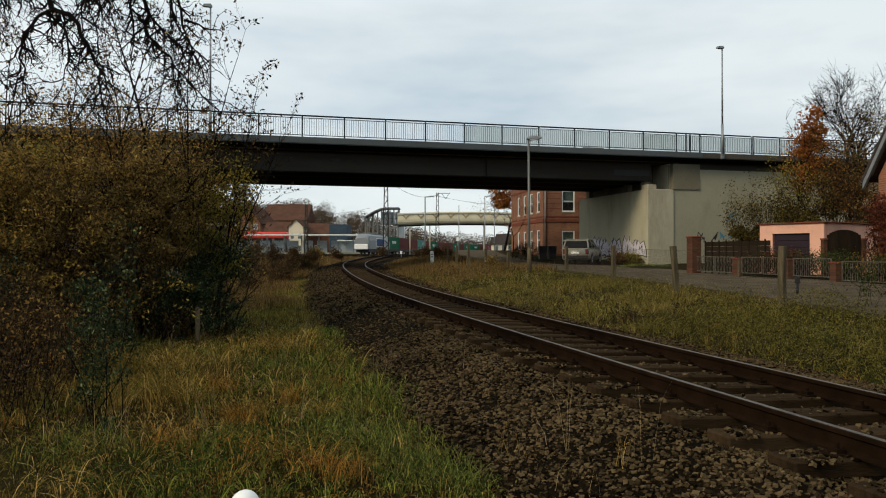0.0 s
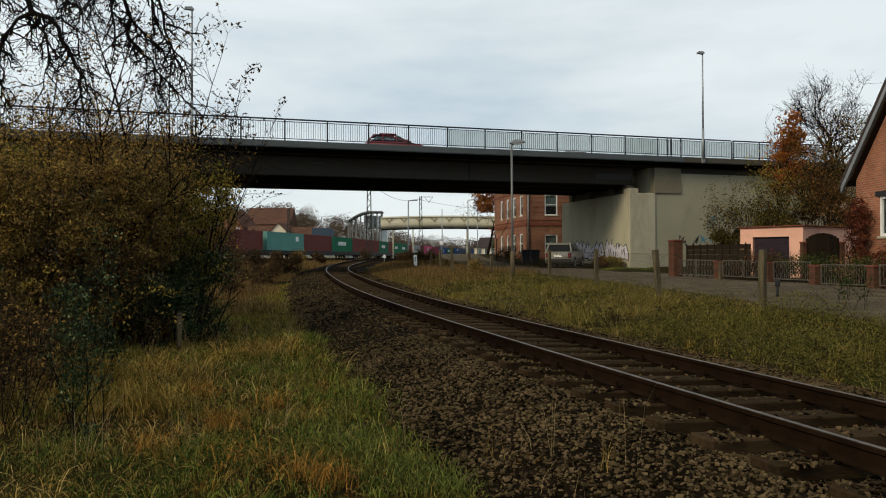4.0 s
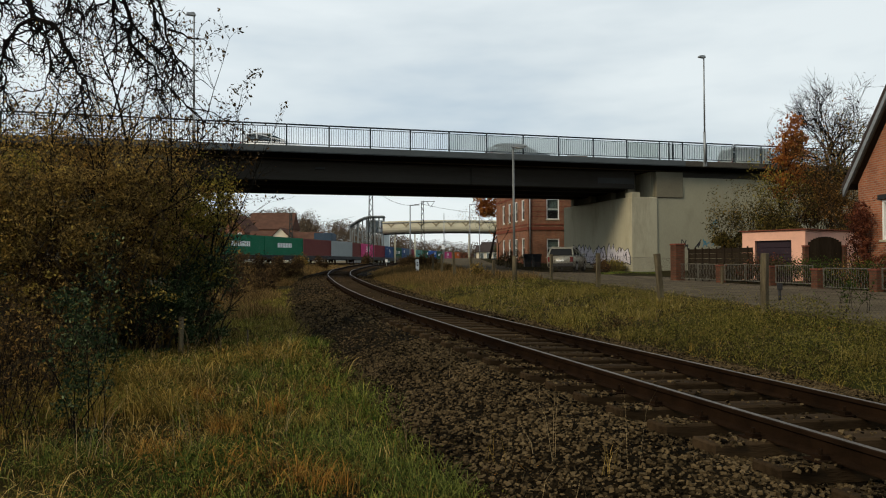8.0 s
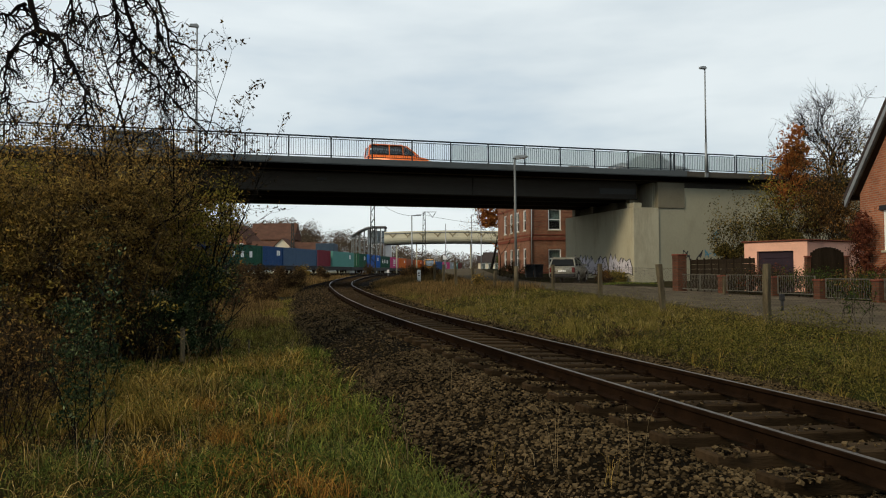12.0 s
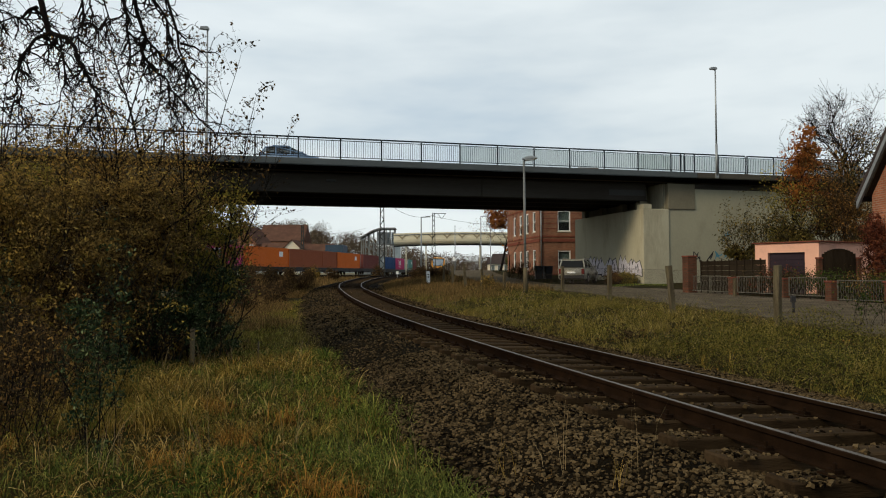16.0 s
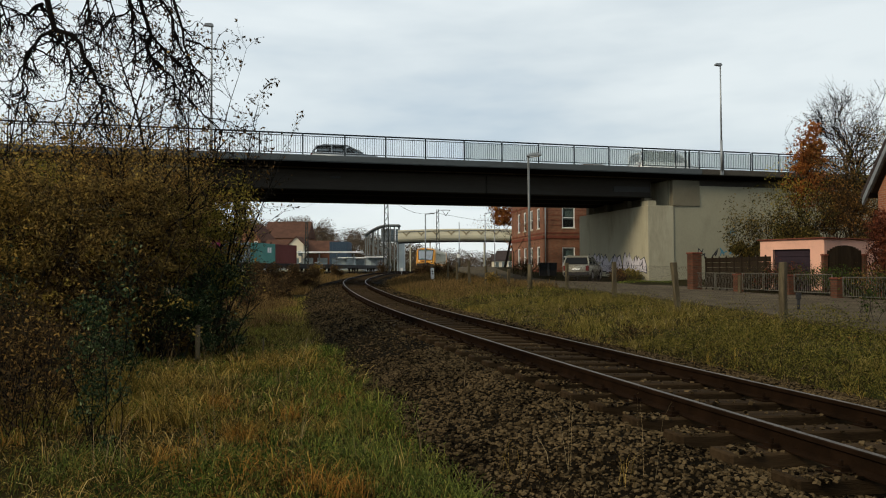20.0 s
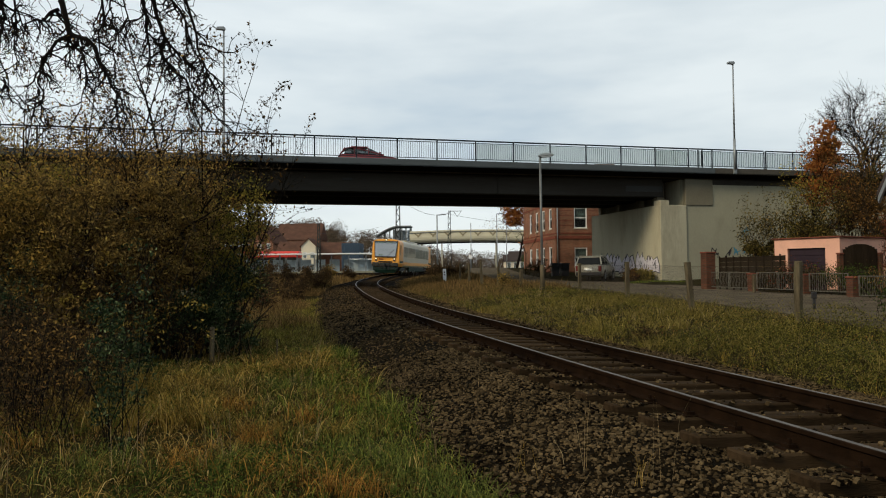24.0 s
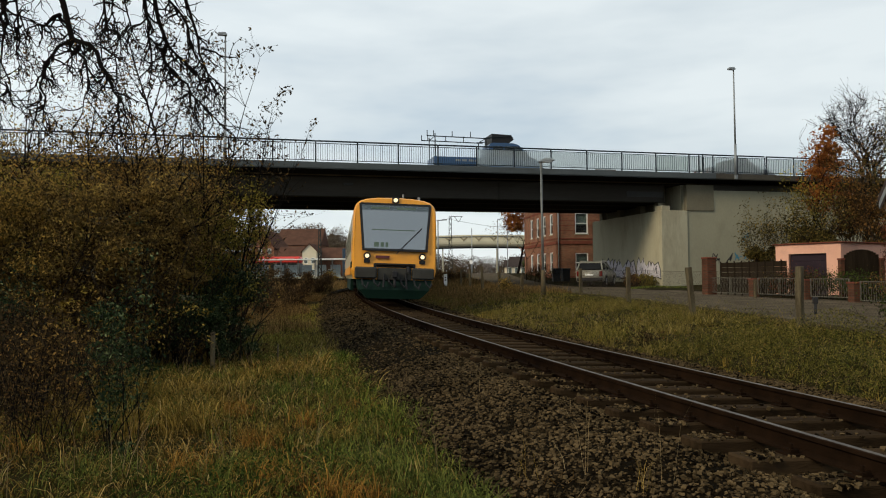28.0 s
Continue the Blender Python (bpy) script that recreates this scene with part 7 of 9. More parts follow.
def arched(name, x, y, length, w, bend, material, label, az, z=None, steep=(1.15, 1.5), K=4, cat="grass"):
    """Grass blades that rise and bow over in an arc of K joints, tapering to a point."""
    n = len(x)
    z = ground_z(x, y) - 0.015 if z is None else z
    e = RNG.uniform(steep[0], steep[1], n)
    kink = RNG.uniform(0.6, 1.5, n) * bend
    ca, sa = np.cos(az), np.sin(az)
    tw = az + np.pi / 2 + RNG.normal(0, 0.5, n)
    wx, wy = np.cos(tw), np.sin(tw)
    P = np.stack([x, y, z], 1)
    v = np.empty((n, 2 * K + 1, 3))
    floor = z + 0.01
    for i in range(K + 1):
        f = i / K
        ww = w * (1.0 - 0.75 * f ** 1.5)
        if i < K:
            side = np.stack([wx * ww / 2, wy * ww / 2, np.zeros(n)], 1)
            v[:, 2 * i], v[:, 2 * i + 1] = P - side, P + side
        else:
            v[:, 2 * K] = P
        el = e - kink * (f ** 1.3)
        st = length / K
        P = P + np.stack([np.cos(el) * ca * st, np.cos(el) * sa * st, np.sin(el) * st], 1)
        P[:, 2] = np.maximum(P[:, 2], floor)
    t = []
    for i in range(K - 1):
        t += [(2 * i, 2 * i + 1, 2 * i + 2), (2 * i + 1, 2 * i + 3, 2 * i + 2)]
    t.append((2 * K - 2, 2 * K - 1, 2 * K))
    T = np.array(t)[None] + (np.arange(n) * (2 * K + 1))[:, None, None]
    ob = new(name, tri_mesh(name, v.reshape(-1, 3), T.reshape(-1, 3), material))
    return tagged(ob, label, cat, kind="stuff")


def tussocks(n, per, x0, x1, y0, y1, dlo, dhi, lo, hi, w, bend, material, name, label, share, spread=0.07, K=4, steep=(1.15, 1.5)):
    """Clumps of arched blades; share(x, y, d) from 0 to 1 says how likely a clump stands there."""
    x, y = scatter(n, x0, x1, y0, y1)
    d = side_of_track(x, y)
    k = in_view(x, y) & (d > dlo) & (d < dhi) & (road_distance(x, y) > 2.45) & (RNG.uniform(0, 1, n) < share(x, y, d))
    x, y = x[k], y[k]
    big = RNG.uniform(0.4, 1.4, len(x)) * (0.5 + 0.95 * drift(x, y, 0.8, 3))
    lay = RNG.uniform(0, 2 * np.pi, len(x))
    x, y, big, lay = (np.repeat(a, per) for a in (x, y, big, lay))
    m = len(x)
    az = np.where(RNG.uniform(0, 1, m) < 0.45, lay + RNG.normal(0, 0.5, m), RNG.uniform(0, 2 * np.pi, m))
    rad = RNG.uniform(0, 1, m) ** 0.6 * spread * big
    x, y = x + np.cos(az) * rad, y + np.sin(az) * rad
    L = RNG.uniform(lo, hi, m) * big
    return arched(name, x, y, L, w * RNG.uniform(0.6, 1.35, m) * np.clip(y / 9, 0.85, 1.9), bend, material, label, az, None, steep, K)


G_green = leafmat("green_grass", [(0.0, lin(0.006, 0.012, 0.002)), (0.45, lin(0.055, 0.082, 0.012)), (0.8, lin(0.15, 0.19, 0.03)), (1.0, lin(0.38, 0.35, 0.07))])
G_dry = leafmat("dry_grass", [(0.0, lin(0.014, 0.01, 0.003)), (0.4, lin(0.06, 0.042, 0.009)), (0.7, lin(0.2, 0.132, 0.03)), (0.9, lin(0.38, 0.245, 0.065)), (1.0, lin(0.6, 0.43, 0.17))])
G_vdry = leafmat("verge_dry_grass", [(0.0, lin(0.03, 0.024, 0.005)), (0.5, lin(0.15, 0.118, 0.026)), (0.9, lin(0.26, 0.195, 0.055)), (1.0, lin(0.36, 0.28, 0.1))])
G_path = leafmat("trodden_green_grass", [(0.0, lin(0.035, 0.04, 0.007)), (0.5, lin(0.165, 0.165, 0.028)), (1.0, lin(0.38, 0.34, 0.08))])
G_orange = leafmat("orange_grass", [(0.0, lin(0.06, 0.03, 0.008)), (0.5, lin(0.24, 0.115, 0.022)), (1.0, lin(0.52, 0.27, 0.055))])
G_straw = leafmat("straw_stems", [(0.0, lin(0.16, 0.11, 0.05)), (1.0, lin(0.34, 0.25, 0.13))])
G_verge = leafmat("verge_grass", [(0.0, lin(0.014, 0.014, 0.003)), (0.5, lin(0.135, 0.118, 0.021)), (0.85, lin(0.26, 0.21, 0.045)), (1.0, lin(0.38, 0.28, 0.085))])
G_rust = leafmat("rusty_weeds", [(0.0, lin(0.028, 0.017, 0.007)), (0.6, lin(0.15, 0.095, 0.034)), (0.9, lin(0.26, 0.165, 0.06)), (1.0, lin(0.33, 0.21, 0.085))])


def scatter(n, x0, x1, y0, y1):
    return RNG.uniform(x0, x1, n), RNG.uniform(y0, y1, n)


def in_view(x, y, pad=1.0):
    return (np.abs(x) < 0.68 * y + pad)


def meadow(n, x0, x1, y0, y1, dlo, dhi, hmin, hmax, w, material, name, label, pf=1.0, pp=0.0, thr=0.0, lean=0.5, keep=None, tuft=0):
    x, y = scatter(n // tuft if tuft else n, x0, x1, y0, y1)
    ang = None
    if tuft:
        sz = np.repeat(RNG.uniform(0.4, 1.4, len(x)), tuft)
        x, y = np.repeat(x, tuft), np.repeat(y, tuft)
        n = len(x)
        ang, rad = RNG.uniform(0, 2 * np.pi, n), RNG.uniform(0, 1, n) ** 0.7 * 0.09 * sz
        x, y = x + np.cos(ang) * rad, y + np.sin(ang) * rad
    d = side_of_track(x, y)
    k = in_view(x, y) & (d > dlo) & (d < dhi) & (road_distance(x, y) > 2.25) & (RNG.uniform(0, 1, n) < np.clip((patch(x, y, pf, pp) - thr) * 3, 0, 1))
    if keep is not None:
        k &= keep(x, y)
    x, y = x[k], y[k]
    if tuft:
        ang = ang[k]
    h = RNG.uniform(hmin, hmax, len(x)) * (sz[k] if tuft else 1.0) * (0.55 + 0.75 * patch(x, y, pf * 1.7, pp + 1))
    blades(name, x, y, h, w * (0.7 + 0.6 * RNG.uniform(0, 1, len(x))) * np.clip(y / 9, 0.8, 3), material, label, lean=lean, plain=y0 > 14 or x1 == 9, b=ang)


def strip(d):
    """Share of short damp grass: a band along the foot of the ballast."""
    return np.clip(np.interp(d, [-12, -5.4, -4.0, -2.6], [0.3, 0.4, 1.0, 1.0]), 0, 1)


def damp(x, y):
    return RNG.uniform(0, 1, len(x)) < strip(side_of_track(x, y) + 0.8 * patch(x, y, 1.9, 0.3) - 0.4)


def along(d):
    """1 on the damp strip at the foot of the ballast, 0 well away from it."""
    return np.interp(d, [-6.2, -4.9, -4.0, -2.6], [0.0, 0.25, 0.9, 1.0])


def dry_share(x, y, d):
    return np.clip(1.5 * drift(x, y, 1.1, 1) - 0.05, 0.1, 1) * np.clip(2.1 - 2.2 * drift(x, y, 1.1, 5), 0.15, 1) * np.interp(y + 0.25 * np.minimum(x + 1.5, 0), [5, 6.5, 8.5], [0.5, 0.75, 1.0]) * np.clip(1.2 - along(d - 0.9 * (drift(x, y, 0.8, 2) - 0.5)), 0.12, 1)


def green_share(x, y, d):
    return np.clip(np.maximum(along(d + 1.2 * (drift(x, y, 0.8, 2) - 0.5)), 2.6 * drift(x, y, 1.1, 5) - 1.35), 0, 1)


def orange_share(x, y, d):
    return np.clip(4.0 * (drift(x, y, 0.75, 9) - 0.66), 0, 1) * np.clip(1.2 - along(d), 0.1, 1)


tussocks(7600, 15, -8, 3, 4.3, 15, -12, -2.55, 0.08, 0.21, 0.0068, 2.0, G_green, "green_grass", "short damp green grass beside the track", green_share, 0.09, 3)
tussocks(7000, 17, -9, 3, 4.3, 16, -12, -2.75, 0.14, 0.4, 0.0078, 2.9, G_dry, "dry_grass", "long dry olive and tan autumn grass bowed over", dry_share, 0.12, 5, (0.7, 1.5))
tussocks(620, 30, -8, 3, 4.3, 15, -12, -2.8, 0.14, 0.34, 0.006, 2.3, G_orange, "orange_grass", "tufts of orange-brown faded grass", orange_share, 0.1, 4)
tussocks(420, 5, -8, 2, 4.3, 14, -12, -2.9, 0.4, 0.75, 0.0045, 0.8, G_straw, "straw_stems", "tall pale straw stems in the grass", dry_share, 0.1, 4, (1.3, 1.55))
meadow(60000, -8, 3, 4.3, 16, -12, -2.6, 0.03, 0.13, 0.006, G_dry, "grass_thatch", "matted dead grass at ground level", 1.0, 2.0, -0.6, 1.6)
tussocks(3000, 14, -9, 1, 7.5, 24, -6.2, -2.6, 0.08, 0.24, 0.006, 2.2, G_vdry, "dry_grass", "pale dry grass along the ballast foot", lambda x, y, d: np.clip(2.0 * drift(x, y, 1.2, 21) - 0.4, 0.1, 1), 0.1, 3)
tussocks(2600, 14, -6, 1, 8, 22, -5.2, -3.0, 0.05, 0.15, 0.0066, 2.2, G_path, "green_grass", "short bright green grass along the ballast foot", lambda x, y, d: np.clip(1.3 - np.abs(d + 4.0 + 0.5 * (drift(x, y, 1.5, 31) - 0.5)) / 0.75, 0, 1), 0.1, 3)
meadow(60000, -11, 1, 15, 36, -6.0, -2.7, 0.06, 0.18, 0.008, G_verge, "green_grass", "short green grass along the ballast", 0.6, 1.0, lean=0.8, keep=damp)
meadow(170000, -14, 1, 15, 60, -10, -2.9, 0.15, 0.5, 0.008, G_rust, "rusty_weeds", "dark rusty brown weeds along the ballast", 0.6, 3.0, 0.0, 0.9, keep=lambda x, y: drift(x, y, 1.6, 6) > np.interp(side_of_track(x, y), [-6, -4.6, -2.8], [0.0, 0.45, 0.7]))
meadow(90000, -45, -6, 45, 95, -40, -2.8, 0.15, 0.55, 0.014, G_rust, "rusty_weeds", "dark rusty brown weeds before the main line", 0.3, 3.0, -0.2, 0.8)


def verge_share(x, y, d):
    return np.clip(2.0 * drift(x, y, 1.4, 11) - 0.3, 0.06, 1)


def verge_dry(x, y, d):
    return np.clip(2.6 * drift(x, y, 1.5, 12) - 0.85 + np.interp(y, [7, 12, 16, 26], [-0.45, -0.1, 0.25, 0.4]), 0.03, 1)


tussocks(8000, 12, -2, 9, 4.5, 26, 1.75, 9, 0.06, 0.18, 0.0052, 2.2, G_verge, "green_grass", "olive verge grass between track and lane", verge_share, 0.1, 3)
tussocks(4200, 18, -2, 9, 4.5, 26, 1.8, 9, 0.1, 0.34, 0.0052, 2.4, G_vdry, "dry_grass", "dry yellow verge grass bowed over", verge_dry, 0.1, 3)
tussocks(420, 34, 3.5, 9, 6.5, 17, 2.1, 7, 0.2, 0.44, 0.0055, 2.2, G_vdry, "tall_dry_grass", "tall dry grass clumps at the edge of the verge", lambda x, y, d: np.clip(5 * (drift(x, y, 1.2, 13) - 0.62), 0, 1), 0.14, 4, (0.9, 1.55))
meadow(170000, -4, 9, 5, 60, 1.6, 9, 0.03, 0.11, 0.006, G_vdry, "grass_thatch", "short worn grass on the verge", 0.8, 0.4, -0.3, 1.6)
meadow(60000, -4, 9, 24, 60, 1.8, 9, 0.08, 0.22, 0.007, G_verge, "green_grass", "olive grass on the far verge", 0.8, 1.4, 0.1, 1.4, tuft=12)
meadow(5000, -2, 9, 5, 34, 2.1, 7, 0.2, 0.45, 0.005, G_straw, "straw_stems", "straw stems in the verge", 1.0, 1.0, 0.35, 0.8)
meadow(45000, -3, 6, 36, 64, 3.5, 11, 0.15, 0.5, 0.012, G_rust, "rusty_weeds", "brown weeds along the old fence", 0.7, 4.2, 0.1, 0.8)
meadow(60000, -6, 3, 30, 75, 1.9, 6, 0.08, 0.35, 0.011, G_rust, "rusty_weeds", "dark brown weeds beside the far curve", 0.5, 1.2, 0.0, 0.8)
for i, (bx, by, ht) in enumerate(((1.3, 4.85, 0.85), (0.88, 5.1, 0.75), (1.15, 4.75, 0.3), (0.45, 5.0, 0.34), (-0.25, 5.2, 0.3))):
    nb = 3 if ht > 0.7 else 10
    tx, ty = RNG.normal(bx, 0.04, nb), RNG.normal(by, 0.04, nb)
    blades("dry_weed", tx, ty, RNG.uniform(0.6, 1.0, nb) * ht, np.full(nb, 0.0026), G_straw if ht > 0.7 else G_dry, "dry straw-coloured weed standing in the ballast", z=rise(ty) - 0.18, lean=0.4 if ht > 0.7 else 0.8, cat="weed")
G_gold = leafmat("golden_grass", [(0.0, lin(0.03, 0.02, 0.004)), (0.5, lin(0.15, 0.1, 0.018)), (0.85, lin(0.34, 0.22, 0.045)), (1.0, lin(0.52, 0.36, 0.11))])
tussocks(1300, 24, -6, -0.6, 7.2, 13.5, -9, -3.3, 0.2, 0.44, 0.0062, 2.4, G_gold, "golden_grass", "tall golden dry grass tufts before the thicket", lambda x, y, d: np.clip(3.0 * (drift(x, y, 0.9, 15) - 0.42), 0, 1), 0.1, 4)
gx_, gy_ = RNG.uniform(10.2, 13.6, 9000), RNG.uniform(43.0, 45.0, 9000)
blades("green_grass", gx_, gy_, RNG.uniform(0.05, 0.16, 9000), np.full(9000, 0.022), G_green, "green grass at the foot of the abutment", lean=0.8, plain=True)
for tx_, ty_, nb in ((-1.55, 6.0, 60), (-1.25, 5.65, 40), (-0.95, 5.4, 90), (-0.7, 5.25, 110), (-2.0, 7.2, 160), (-2.6, 8.6, 200), (-1.7, 8.2, 150), (0.75, 5.4, 90), (1.4, 5.5, 110), (-2.3, 6.2, 120)):
    arched("orange_grass", RNG.normal(tx_, 0.1, nb), RNG.normal(ty_, 0.09, nb), RNG.uniform(0.14, 0.36, nb), np.full(nb, 0.0058), 1.7, G_orange, "tuft of orange-brown faded grass", RNG.uniform(0, 6.28, nb))
G_lush = leafmat("lush_grass", [(0.0, lin(0.012, 0.022, 0.005)), (0.5, lin(0.07, 0.086, 0.017)), (1.0, lin(0.22, 0.23, 0.05))])
for tx_, ty_, sx_, nb in ((-0.45, 5.95, 0.28, 800), (-0.15, 5.5, 0.22, 450), (-0.8, 6.6, 0.25, 500), (-1.95, 6.2, 0.2, 600), (-3.05, 6.1, 0.25, 700), (-1.2, 7.6, 0.25, 700), (-3.6, 11.5, 0.4, 900), (-2.6, 10.0, 0.3, 700), (-3.0, 14.0, 0.5, 900), (0.15, 5.25, 0.14, 400)):
    arched("green_grass", RNG.normal(tx_, sx_, nb), RNG.normal(ty_, sx_ * 1.3, nb), RNG.uniform(0.1, 0.24, nb), np.full(nb, 0.0068), 2.0, G_lush, "patch of lush green grass", RNG.uniform(0, 6.28, nb), None, (1.0, 1.5), 3)
meadow(500, -1, 5, 4.3, 12, -2.8, -1.5, 0.15, 0.5, 0.005, G_straw, "straw_stems", "dry stems standing in the ballast", 1.6, 1.0, 0.3, 0.6)


def stones():
    """Ballast stones: rough angular six-sided lumps joined into one layer."""
    s = np.concatenate([RNG.uniform(1.5, 13, 70000), RNG.uniform(13, 28, 17000), RNG.uniform(28, 55, 9000)])
    o = RNG.uniform(-2.95, 2.75, len(s))
    h = np.interp(s, SS, HEAD)
    x = np.interp(s, SS, TX) + o * np.cos(h)
    y = np.interp(s, SS, TY) - o * np.sin(h)
    k = in_view(x, y, 0.8) & ~((np.abs(np.abs(o) - 0.75) < 0.06))
    x, y, o, s = x[k], y[k], o[k], s[k]
    z = rise(y) + np.interp(o, [-2.95, -2.9, -1.75, -1.42, -1.1, 1.1, 1.42, 1.85, 2.7], [-0.5, -0.44, -0.17, -0.15, -0.21, -0.3, -0.27, -0.29, -0.38])
    sleep = (np.abs(o) < 1.25) & (np.abs(((s + 3) / 0.63 + 0.5) % 1 - 0.5) < 0.235)
    z = np.where(sleep, rise(y) - 0.155 - 0.044 * o, z)
    keep = ~(sleep & (RNG.uniform(0, 1, len(s)) < np.where(np.abs(o) < 0.68, 0.92, np.where(np.abs(o) < 0.95, 0.75, 0.1))))
    x, y, z, o = x[keep], y[keep], z[keep], o[keep]
    n = len(x)
    r = RNG.uniform(0.009, 0.0215, n) * np.where(y > 16, 1.5, 1.0)
    cube = np.array([(i, j, k) for i in (-1, 1) for j in (-1, 1) for k in (-1, 1)], float) * 0.72
    tri = np.array([(0, 1, 3), (0, 3, 2), (4, 6, 7), (4, 7, 5), (0, 4, 5), (0, 5, 1), (2, 3, 7), (2, 7, 6), (1, 5, 7), (1, 7, 3)])
    v = cube[None] * RNG.uniform(0.55, 1.3, (n, 1, 3)) + RNG.uniform(-0.38, 0.38, (n, 8, 3))
    a, b = RNG.uniform(0, 2 * np.pi, n), RNG.uniform(-0.7, 0.7, n)
    c, s_ = np.cos(a)[:, None], np.sin(a)[:, None]
    cb, sb = np.cos(b)[:, None], np.sin(b)[:, None]
    vy, vz = v[..., 1] * cb - v[..., 2] * sb, v[..., 1] * sb + v[..., 2] * cb
    v = np.stack([v[..., 0] * c - vy * s_, v[..., 0] * s_ + vy * c, vz * 0.85], -1) * r[:, None, None]
    v += np.stack([x, y, z + r * RNG.uniform(-0.1, 0.6, n)], 1)[:, None]
    t = tri[None] + (np.arange(n) * 8)[:, None, None]
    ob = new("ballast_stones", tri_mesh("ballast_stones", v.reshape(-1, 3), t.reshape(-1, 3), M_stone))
    tagged(ob, "loose dark grey-brown ballast stones", "ballast", kind="stuff")


stones()


def limb_tubes(segs, n=4):
    """Tapered tubes from rows (p0, p1, r0, r1)."""
    m = len(segs)
    P0 = np.array([s[0] for s in segs], float)
    P1 = np.array([s[1] for s in segs], float)
    R0 = np.array([s[2] for s in segs])
    R1 = np.array([s[3] for s in segs])
    d = P1 - P0
    d /= np.maximum(np.linalg.norm(d, axis=1), 1e-6)[:, None]
    up = np.where(np.abs(d[:, 2:3]) > 0.9, np.array([[1.0, 0, 0]]), np.array([[0, 0, 1.0]]))
    a = np.cross(d, up)
    a /= np.linalg.norm(a, axis=1)[:, None]
    b = np.cross(d, a)
    V = np.empty((m, 2 * n, 3))
    for i in range(n):
        w = math.cos(2 * math.pi * i / n) * a + math.sin(2 * math.pi * i / n) * b
        V[:, i] = P0 + w * R0[:, None]
        V[:, n + i] = P1 + w * R1[:, None]
    T = []
    for i in range(n):
        j = (i + 1) % n
        T += [(i, j, n + j), (i, n + j, n + i)]
    t = np.array(T)[None] + (np.arange(m) * 2 * n)[:, None, None]
    return V.reshape(-1, 3), t.reshape(-1, 3)


def grow(rng, p, d, length, r, depth, segs, tips, droop=0.0, spread=0.6, kids=(2, 4), steps=4, wob=0.18, rmin=0.002):
    """A branching limb; adds its tubes to segs and its twig ends to tips."""
    p = np.array(p, float)
    d = np.array(d, float)
    d /= np.linalg.norm(d)
    st = length / steps
    r1 = r
    for i in range(steps):
        d = d + rng.normal(0, wob, 3) + np.array([0, 0, -droop])
        d /= np.linalg.norm(d)
        q = p + d * st
        r2 = r * (1 - 0.62 * (i + 1) / steps)
        segs.append((p.copy(), q.copy(), r1, r2))
        p, r1 = q, r2
        if depth > 0 and i >= 1:
            for _ in range(rng.integers(1, kids[0] + 1) if i < steps - 1 else kids[1]):
                nd = d + rng.normal(0, spread, 3)
                grow(rng, p, nd, length * rng.uniform(0.45, 0.75), max(r2 * 0.7, rmin), depth - 1, segs, tips, droop, spread, kids, steps, wob, rmin)
        elif depth == 0:
            tips.append(q.copy())


def leaf_mesh(name, pts, size, material, rng, squash=1.0):
    """Small folded leaves with random tilt at the points."""
    n = len(pts)
    u = rng.normal(0, 1, (n, 3))
    u /= np.linalg.norm(u, axis=1)[:, None]
    v = np.cross(u, rng.normal(0, 1, (n, 3)))
    v /= np.maximum(np.linalg.norm(v, axis=1), 1e-6)[:, None]
    s = (size * rng.uniform(0.6, 1.3, n))[:, None]
    P = np.asarray(pts, float)
    w = np.cross(u, v)
    V = np.stack([P - u * s, P + v * s * 0.45 + w * s * 0.12, P + u * s, P - v * s * 0.45 + w * s * 0.12], 1)
    o = (np.arange(n) * 4)[:, None]
    T = np.concatenate([o + np.array([[0, 1, 2]]), o + np.array([[0, 2, 3]])])
    return tri_mesh(name, V.reshape(-1, 3), T, material)


def woody(name, base, stems, leaves, leaf_size, bark, leafm, label, cat, seed, group="", clumps=None, crown_scatter=0.12, spread=0.5, reach=None, kids=(2, 4), rmin=0.002):
    """A shrub or tree: stems (list of (direction, length, radius, depth, droop)), leaves round the twig ends."""
    rng = np.random.default_rng(seed)
    segs, tips = [], []
    for off, d, ln, r, depth, droop in stems:
        grow(rng, off, d, ln, r, depth, segs, tips, droop, spread, kids, 4, 0.18, rmin)
    if reach:
        segs = [g for g in segs if math.hypot(g[1][0], g[1][1]) < reach]
        tips = [g for g in tips if math.hypot(g[0], g[1]) < reach * 0.92]
    t = thing(name, pose(*base), label, cat, group)
    V, T = limb_tubes(segs, 3 if len(segs) > 500 else 4)
    tagged(part("trunk" if "tree" in name else "branchwork", tri_mesh("branchwork", V, T, bark), None, t), kind="" if "tree" in name else "stuff")
    pts = []
    if leaves and tips:
        tp = np.array(tips)
        pts.append(tp[rng.integers(0, len(tp), leaves)] + rng.normal(0, crown_scatter, (leaves, 3)))
    if clumps:
        for (cx, cy, cz, rx, ry, rz, n) in clumps:
            q = rng.normal(0, 1, (n, 3))
            q /= np.linalg.norm(q, axis=1)[:, None]
            q *= rng.uniform(0.35, 1.0, (n, 1)) ** 0.5
            lump = 1 + 0.25 * np.sin(q[:, 0:1] * 5 + cx) * np.sin(q[:, 1:2] * 4 + cy) + 0.2 * np.sin(q[:, 2:3] * 7 + cz)
            pts.append(np.array([[cx, cy, cz]]) + q * lump * np.array([[rx, ry, rz]]))
    if pts:
        part("crown", leaf_mesh("crown", np.concatenate(pts), leaf_size, leafm, rng), None, t)
    return t


